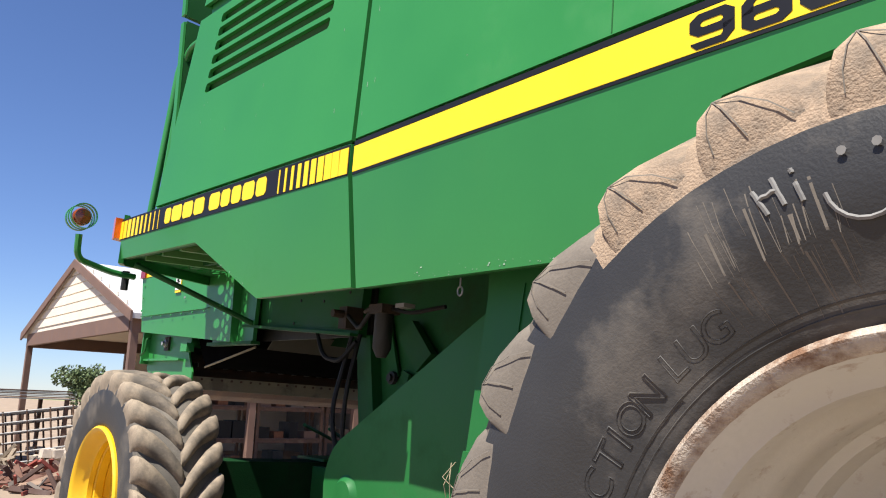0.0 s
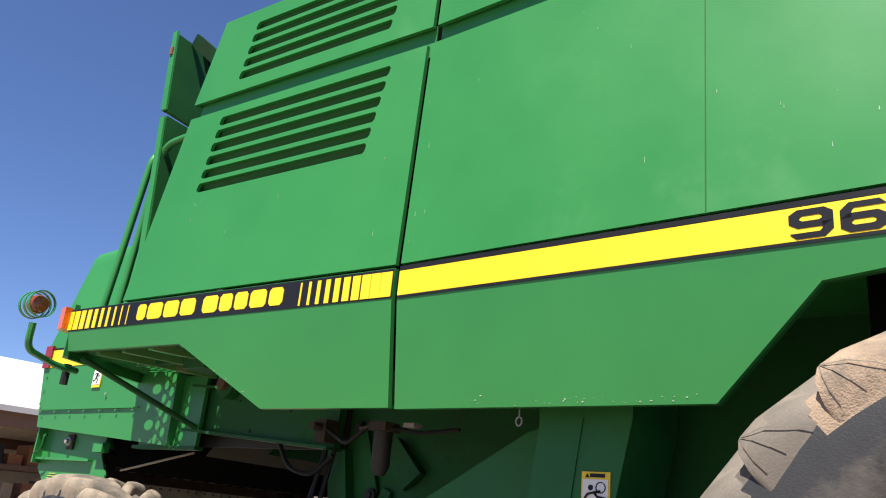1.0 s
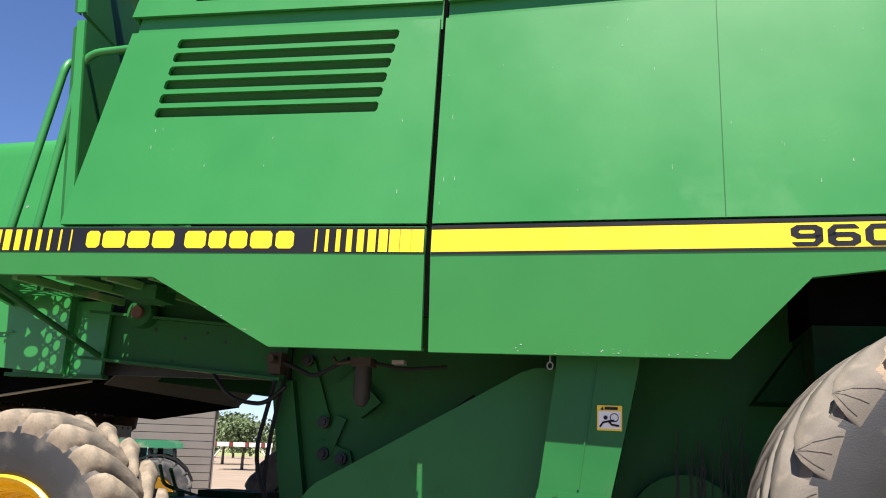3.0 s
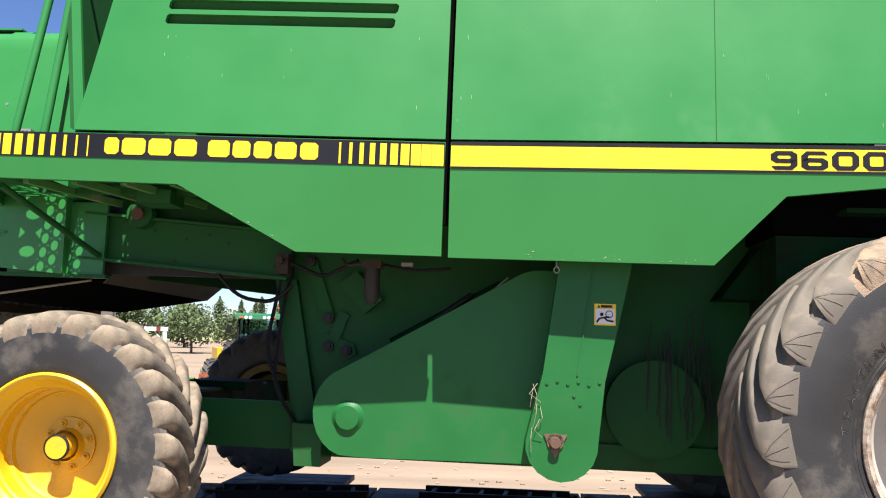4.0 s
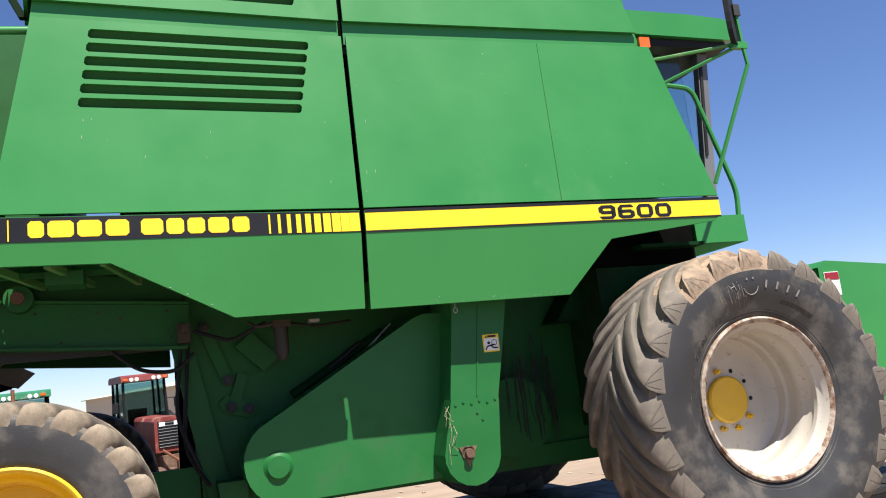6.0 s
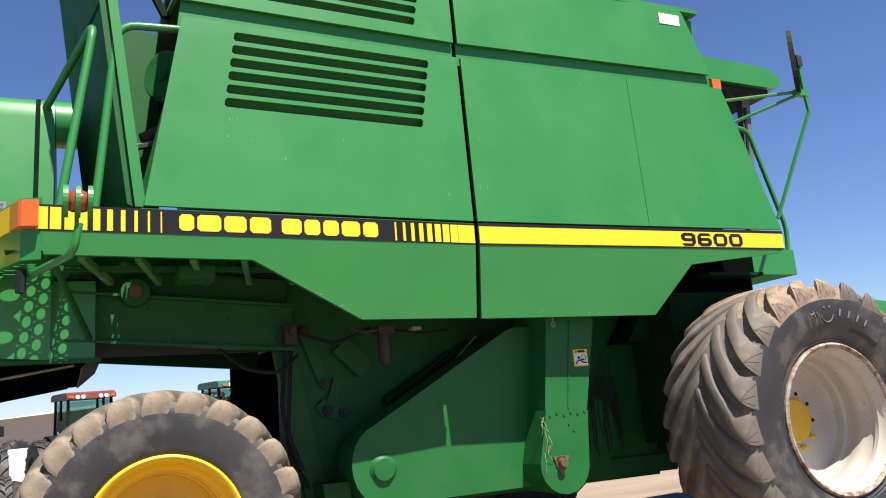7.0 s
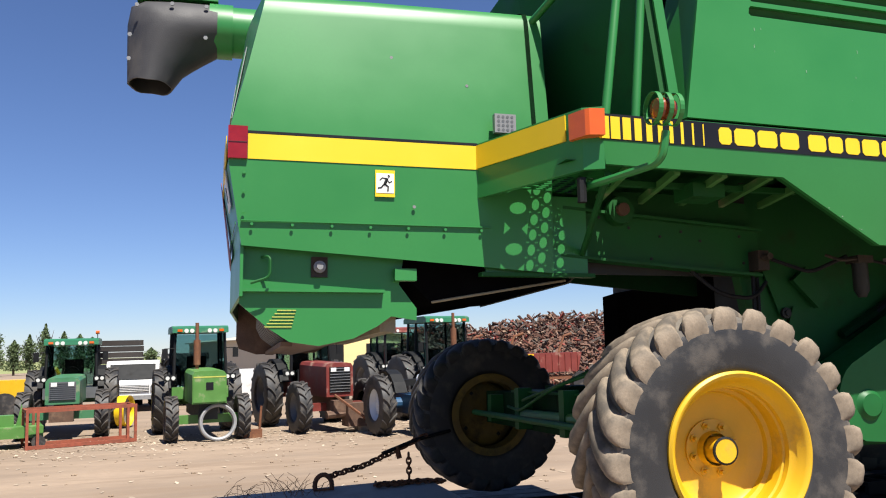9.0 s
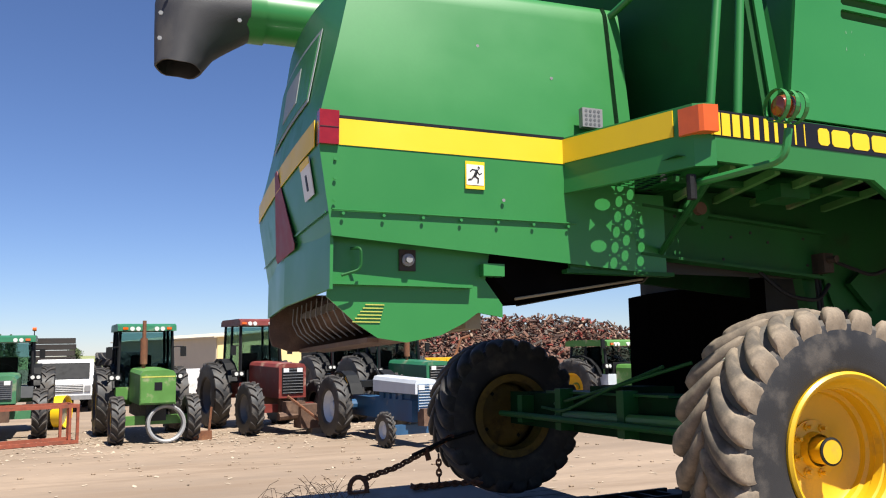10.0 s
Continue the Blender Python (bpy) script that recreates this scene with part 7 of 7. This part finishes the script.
# heap of scrap iron
def heap(name, label, cx, cy, lx, ly, hz, count, mat, seed, size=(0.2, 1.2)):
    r = random.Random(seed)
    bm = bmesh.new()
    for i in range(count):
        u, v = r.uniform(-1, 1), r.uniform(-1, 1)
        top = hz * max(0.12, (1 - abs(u) ** 2.5)) * max(0.1, 1 - v * v) * r.uniform(0.82, 1.08)
        o = Vector((cx + u * lx, cy + v * ly, ground_z(cx, cy) + top))
        a = Euler((r.uniform(-0.9, 0.9), r.uniform(-0.9, 0.9), r.uniform(0, 6.3))).to_matrix().to_4x4()
        L, w, h = r.uniform(*size), r.uniform(0.012, 0.07), r.uniform(0.01, 0.06)
        k = len(bm.verts)
        m = Matrix.Translation(o) @ a
        v = [bm.verts.new(m @ Vector((sx * L / 2, sy * w, sz * h))) for sx, sy, sz in ((-1, -1, -1), (1, -1, -1), (1, 1, -1), (-1, 1, -1), (-1, -1, 1), (1, -1, 1), (1, 1, 1), (-1, 1, 1))]
        for f in ((3, 2, 1, 0), (4, 5, 6, 7), (0, 1, 5, 4), (1, 2, 6, 5), (2, 3, 7, 6), (3, 0, 4, 7)):
            bm.faces.new([v[i] for i in f])
    # core of the heap
    n = 24
    rows = []
    for j in range(9):
        v = -1 + 2 * j / 8
        rows.append([bm.verts.new((cx + lx * (-1 + 2 * i / n), cy + ly * v, ground_z(cx, cy) - 0.05 + 0.86 * hz * max(0, 1 - abs(-1 + 2 * i / n) ** 2.5) * max(0, 1 - v * v))) for i in range(n + 1)])
    for p, q in zip(rows, rows[1:]):
        for i in range(n):
            bm.faces.new((p[i], p[i + 1], q[i + 1], q[i]))
    return tagged(link(name, bm, mat), label, "scrap heap", kind="stuff")


def scrap_material():
    m = material("scrap_iron", (0.17, 0.07, 0.045), 0.85, var=0.4, scale=2.5, bump=0.3)
    t = m.node_tree
    geo = t.nodes.new("ShaderNodeNewGeometry")
    cr = t.nodes.new("ShaderNodeValToRGB")
    cols = ((0.0, (0.06, 0.032, 0.024)), (0.28, (0.11, 0.052, 0.034)), (0.52, (0.15, 0.075, 0.05)), (0.68, (0.20, 0.042, 0.028)), (0.78, (0.10, 0.08, 0.065)), (0.92, (0.24, 0.16, 0.11)), (1.0, (0.3, 0.27, 0.24)))
    el = cr.color_ramp.elements
    el[0].position, el[0].color = cols[0][0], (*cols[0][1], 1)
    el[1].position, el[1].color = cols[-1][0], (*cols[-1][1], 1)
    for p_, c_ in cols[1:-1]:
        e = el.new(p_)
        e.color = (*c_, 1)
    cr.color_ramp.interpolation = "CONSTANT"
    t.links.new(geo.outputs["Random Per Island"], cr.inputs[0])
    t.links.new(cr.outputs[0], t.nodes["Principled BSDF"].inputs["Base Color"])
    return m


SCRAP = scrap_material()
heap("scrap_heap", "long heap of rusty red scrap iron", 17.0, 42.0, 13.0, 4.0, 3.95, 9000, SCRAP, 3, (0.06, 0.55))
heap("scrap_heap", "heap of red and rusty machine parts", 8.05, 41.9, 4.5, 3.2, 3.45, 3500, SCRAP, 4, (0.08, 0.7))

# ---- far buildings ----
def gabled(name, label, m, width, length, eave, ridge, wall_mat, end_mat, roof_mat):
    """A plain metal building; its gable faces -y, ridge along y."""
    b = thing(name, label, "building", m)
    w = width / 2
    bm = bmesh.new()
    prism(bm, [(-w, 0), (w, 0), (w, eave), (0, ridge), (-w, eave)], 0, 0.15)
    part("gable_wall", bm, end_mat, b)
    bm = bmesh.new()
    prism(bm, [(-w, 0), (w, 0), (w, eave), (0, ridge), (-w, eave)], length - 0.15, length)
    part("gable_wall", bm, end_mat, b)
    for sx in (-1, 1):
        part("side_wall", boxed(sx * w - 0.08, sx * w + 0.08, 0.16, length - 0.16, 0, eave), wall_mat, b)
        bm = bmesh.new()
        s = (ridge - eave) / w
        prism(bm, [(sx * (w + 0.5), eave - 0.5 * s), (0, ridge), (0, ridge + 0.12), (sx * (w + 0.5), eave - 0.5 * s + 0.12)], -0.4, length + 0.4)
        part("roof", bm, roof_mat, b)
    return b


far_barn = gabled("metal_building", "long low tan and cream metal building across the yard", pose(7.9, 81.0, GROUND, 0, 0, 18), 14.0, 34, 3.5, 4.2, SIDING, YELLOW_SIDING, SIDING)
part("doorway", boxed(-3.6, -0.6, -0.03, 0.02, 0, 2.7), BLACK, far_barn)
part("doorway", boxed(2.0, 5.4, -0.03, 0.02, 0, 2.7), BLACK, far_barn)
grey_hall = gabled("grey_building", "grey-brown sided building with pale metal roof", pose(-16.6, 17.1, GROUND, 0, 0, 30), 11.4, 9, 3.85, 4.9, GREY_SIDING, GREY_SIDING, ROOFING)
for k in range(16):
    part("board", boxed(-5.68, 5.68, -0.035, -0.005, 0.05 + 0.23 * k, 0.26 + 0.23 * k), GREY_SIDING, grey_hall)
for x in (-3.2, 0.4, 3.0):
    w = part("window", boxed(x, x + 0.9, -0.07, -0.03, 1.0, 2.0), WHITE, grey_hall)
    part("pane", boxed(x + 0.07, x + 0.83, -0.08, -0.065, 1.07, 1.93), BLACK, w)

# open-fronted pole shed
shed = thing("pole_shed", "open-fronted pole shed with cream gable and metal roof", "shed", pose(-25.9, 6.0, GROUND))
bm = bmesh.new()
prism(bm, [(-5.7, 4.35), (5.7, 4.35), (0, 6.35)], 0.0, 0.12)
gable = part("gable", bm, CREAM_SIDING, shed)
for k in range(6):
    z = 4.5 + 0.31 * k
    hw = 5.7 * (6.35 - z) / 2.0
    part("clapboard", boxed(-hw, hw, -0.03, -0.004, z, z + 0.27), CREAM_SIDING, gable)
for sx in (-1, 1):
    bm = bmesh.new()
    prism(bm, [(sx * 6.1, 4.2), (0, 6.35), (0, 6.5), (sx * 6.1, 4.35)], -0.12, 11.5)
    part("roof", bm, ROOFING, shed)
    bm = bmesh.new()
    prism(bm, [(sx * 6.12, 4.12), (0, 6.27), (0, 6.55), (sx * 6.12, 4.4)], -0.18, -0.12)
    part("barge_board", bm, BROWN_TRIM, shed)
    part("eave_beam", boxed(sx * 5.7 - 0.12, sx * 5.7 + 0.12, 0.0, 11.3, 3.85, 4.3), BROWN_TRIM, shed)
    for y in (0.1, 3.8, 7.5, 11.1):
        part("post", boxed(sx * 5.7 - 0.1, sx * 5.7 + 0.1, y - 0.1, y + 0.1, 0, 3.86), BROWN_TRIM, shed)
part("end_beam", boxed(-5.6, 5.6, -0.02, 0.14, 3.9, 4.34), BROWN_TRIM, shed)
part("back_wall", boxed(-5.6, -5.5, 4.0, 11.2, 0, 3.9), CREAM_SIDING, shed)
# darker siding here puts the shed's dimness into the colour
part("end_wall", boxed(-5.6, 5.5, 11.2, 11.3, 0, 4.3), GREY_SIDING, shed)
part("soffit", boxed(-5.6, 5.6, 0.12, 11.2, 4.30, 4.34), CREAM_SIDING, shed)
rnd = random.Random(21)
for j in range(4):
    # racks and goods take dark browns for the shed's shaded inside
    rk = thing("pallet_rack", "steel pallet rack darkened for the dim shed, loaded with old parts", "pallet rack", pose(-21.6, 8.2 + 2.55 * j, GROUND), group="racks in the shed")
    for y in (0.0, 2.35):
        for x in (0.0, -0.95):
            part("upright", boxed(x - 0.05, x + 0.05, y - 0.05, y + 0.05, 0, 3.6), BROWN_STEEL, rk)
    for z in (0.9, 1.9, 2.9):
        for x in (0.0, -0.95):
            part("beam", boxed(x - 0.03, x + 0.03, 0.05, 2.3, z - 0.08, z + 0.04), BROWN_STEEL, rk)
        part("shelf", boxed(-0.95, 0.0, 0.05, 2.3, z + 0.045, z + 0.07), BROWN_TRIM, rk)
    for z in (0.0, 0.97, 1.97, 2.97):
        for q in range(4):
            y0, hh = 0.1 + 0.55 * q, rnd.uniform(0.2, 0.65)
            lab, mt = rnd.choice((("rusty machine part on a pallet rack", RUST), ("dark steel part on a pallet rack", DARK), ("wooden crate on a pallet rack", WOOD), ("dark steel drum part on a pallet rack", BLACK), ("brown carton on a pallet rack", BROWN_TRIM)))
            bm = boxed(-0.8, -0.05, y0, y0 + rnd.uniform(0.3, 0.5), 0.0, hh, 0.03)
            bx = tagged(link("stored_part", bm, mt), lab, "stored part", group="goods on the racks")
            bx.location = (-21.6, 8.2 + 2.55 * j, GROUND + z)

# yard clutter before the shed
def pile(seed):
    r = random.Random(seed)
    for i in range(26):
        x, y = -25.0 + r.uniform(-1.0, 1.0), 6.0 + r.uniform(-0.8, 0.8)
        z = 0.0 if i < 15 else 0.24
        b = tagged(link("concrete_block", boxed(-0.25, 0.25, -0.13, 0.13, 0, 0.24, 0.012), BLOCK), "dusty tan concrete block in a tumbled pile", "concrete block", group="block pile")
        b.matrix_world = pose(x, y, GROUND + z, r.uniform(-6, 6), r.uniform(-8, 8), r.uniform(0, 180))


pile(8)
for k in range(4):
    g = thing("gate_panel", "grey steel tube livestock gate leaning in a row", "gate", pose(-25.0 - 0.5 * k, 5.0 + 0.35 * k, GROUND, 0, -8, 84), group="leaning gates")
    for z in (0.1, 0.4, 0.7, 1.0, 1.3, 1.6):
        part("rail", tubed([(-1.3, 0, z), (1.3, 0, z)], 0.03, 6), GALV, g)
    for x in (-1.3, -0.65, 0, 0.65, 1.3):
        part("upright", tubed([(x, 0, 0.02), (x, 0, 1.65)], 0.03, 6), BROWN_STEEL, g)
lt = thing("lean_to", "low rusty pen roof piled with sheet iron", "pen", pose(-27.0, 4.6, GROUND))
for x in (-1.6, 1.6):
    for y in (-1.4, 1.4):
        part("post", boxed(x - 0.06, x + 0.06, y - 0.06, y + 0.06, 0, 1.95), BROWN_TRIM, lt)
for k in range(6):
    part("sheet", boxed(-1.9 + 0.1 * k, 1.8 - 0.1 * k, -1.6 + 0.08 * k, 1.6, 1.95 + 0.05 * k, 1.98 + 0.05 * k), BROWN_STEEL if k % 2 else GALV, lt)
heap("junk_heap", "heap of pipes, planks and scrap by the shed", -24.0, 2.6, 2.6, 1.4, 0.5, 260, WOOD, 9, (0.4, 1.8))
heap("junk_heap", "broken timber and scrap strewn on the yard", -19.5, 4.3, 2.4, 1.4, 0.22, 120, SCRAP, 10, (0.3, 1.2))
pole = thing("power_pole", "wooden power pole with a crossarm", "power pole", pose(-70, 30, GROUND))
part("pole", tubed([(0, 0, 0), (0, 0, 9)], 0.14, 8), BARK, pole)
part("crossarm", boxed(-0.06, 0.06, -1.2, 1.2, 8.2, 8.35), BARK, pole)
tank = thing("grain_bin", "round galvanised grain bin with a cone roof", "grain bin", pose(-52, 15.9, GROUND))
bm = bmesh.new()
lathe(bm, [(1.1, 0), (1.1, 2.9), (0.15, 3.4)], n=28)
bm.transform(pose(0, 0, 0, 90, 0, 0))
part("wall", bm, GALV, tank)
part("door", boxed(1.06, 1.14, -0.35, 0.35, 0.3, 1.8), GALV, tank)

gantry = thing("lift_gantry", "tall white and red painted lifting frame", "gantry", pose(-15.7, 30.0, ground_z(-15.7, 30.0), 0, 0, 20))
for x in (-1.2, 1.2):
    part("column", boxed(x - 0.08, x + 0.08, -0.08, 0.08, 0.16, 2.05, 0.012), WHITE, gantry)
    part("foot", boxed(x - 0.2, x + 0.2, -0.6, 0.6, 0, 0.155), RED_PAINT, gantry)
    part("brace", tubed([(x, 0, 1.5), (x * 0.62, 0, 2.1)], 0.035, 6), WHITE, gantry)
part("beam", boxed(-1.32, 1.32, -0.09, 0.09, 2.06, 2.24, 0.012), WHITE, gantry)
for k in range(4):
    part("band", boxed(-1.2 + 0.68 * k, -1.02 + 0.68 * k, -0.094, 0.094, 2.056, 2.244), RED_PAINT, gantry)
ym = thing("yellow_loader", "yellow loader parked far across the yard", "loader", pose(-12.2, 34.0, ground_z(-12.2, 34.0), 0, 0, 30))
part("body", boxed(-1.4, 1.4, -0.7, 0.7, 0.7, 1.5, 0.08), YELLOW_PAINT, ym)
part("arm", tubed([(0.2, 0, 1.4), (1.3, 0, 1.9), (2.0, 0, 0.6)], 0.09, 8), YELLOW_PAINT, ym)
for x in (-0.9, 0.9):
    part("wheel", disc((x, -0.8, 0.5), 0.5, 0, 0.3, 20, 0.03), RUBBER, ym)

# ---- trees ----
def tree(x, y, h, spread, seed, leaves=700, lean=0.0):
    r = random.Random(seed)
    t = thing("tree", "leafy green yard tree with an uneven crown", "tree", pose(x, y, ground_z(x, y)), group="trees beyond the yard")
    bm = bmesh.new()
    tube(bm, [(0, 0, 0), (lean * 0.3, 0, h * 0.3), (lean, 0, h * 0.75)], 0.2, 7, radii=[h * 0.035, h * 0.025, h * 0.008])
    ends = []
    for i in range(9):
        a, z0 = r.uniform(0, 6.3), h * r.uniform(0.22, 0.6)
        e = Vector((math.cos(a) * spread * r.uniform(0.35, 0.9), math.sin(a) * spread * r.uniform(0.35, 0.9), h * r.uniform(0.28 if spread < 1.6 else 0.45, 0.92)))
        tube(bm, [(lean * z0 / h, 0, z0), e * 0.6 + Vector((0, 0, z0 * 0.35)), e], 0.05, 5, radii=[h * 0.012, h * 0.008, h * 0.003])
        ends.append(e)
    part("trunk", bm, BARK, t)
    ends += [Vector((lean + r.gauss(0, spread * 0.25), r.gauss(0, spread * 0.25), h * r.uniform(0.6, 0.97))) for _ in range(7)]
    bm = bmesh.new()
    for i in range(leaves):
        if spread < 1.6:  # slim crown, thinner towards its tip
            q = r.random() ** 0.9
            wide = spread * (0.34 + 0.10 * math.sin(9 * q + seed)) * (1 - q ** 3)
            p = Vector((lean * q + r.gauss(0, wide), r.gauss(0, wide), h * (0.13 + 0.87 * q)))
            s = r.uniform(0.07, 0.17)
            u = Vector((r.gauss(0, 1), r.gauss(0, 1), r.gauss(0, 1))).normalized()
            w = u.orthogonal().normalized() * s
            v = u.cross(w).normalized() * s * 0.7
            bm.faces.new([bm.verts.new(p + q) for q in (w, v, -w, -v)])
            continue
        c = r.choice(ends)
        o = Vector((r.gauss(0, 1), r.gauss(0, 1), r.gauss(0, 1)))
        p = c + o * min(1.6, o.length) / o.length * spread * 0.24
        if p.z < h * 0.14:
            continue
        s = r.uniform(0.10, 0.24) * (h / 7) ** 0.5
        u = Vector((r.gauss(0, 1), r.gauss(0, 1), r.gauss(0, 1))).normalized()
        w = u.orthogonal().normalized() * s
        v = u.cross(w).normalized() * s * 0.7
        bm.faces.new([bm.verts.new(p + q) for q in (w, v, -w, -v)])
    part("crown", bm, LEAF, t)
    return t


spots = [(-30.4, 60, 4.1, 2.4), (-26.0, 62, 3.3, 2.6), (-23.0, 66, 3.2, 2.6), (-40, 75, 4.6, 3.0), (-48, 82, 4.8, 3.2), (-34, 80, 4.2, 2.6), (-66, 18.2, 4.3, 2.0), (-70, 84, 8, 5), (-14.2, 112, 3.1, 1.5)]
rnd = random.Random(31)
for k in range(24):  # a windbreak of slim poplars
    spots.append((-66 + 1.95 * k + rnd.uniform(-0.6, 0.6), 111 + rnd.uniform(-3, 3) - (6 if k < 4 else 0), rnd.uniform(5.0, 6.8) * (0.75 if k % 5 == 3 else 1), rnd.uniform(1.3, 1.58)))
for i, (x, y, h, s) in enumerate(spots):
    tree(x, y, h, s, 100 + i, 3200 if s > 1.6 else 2600)
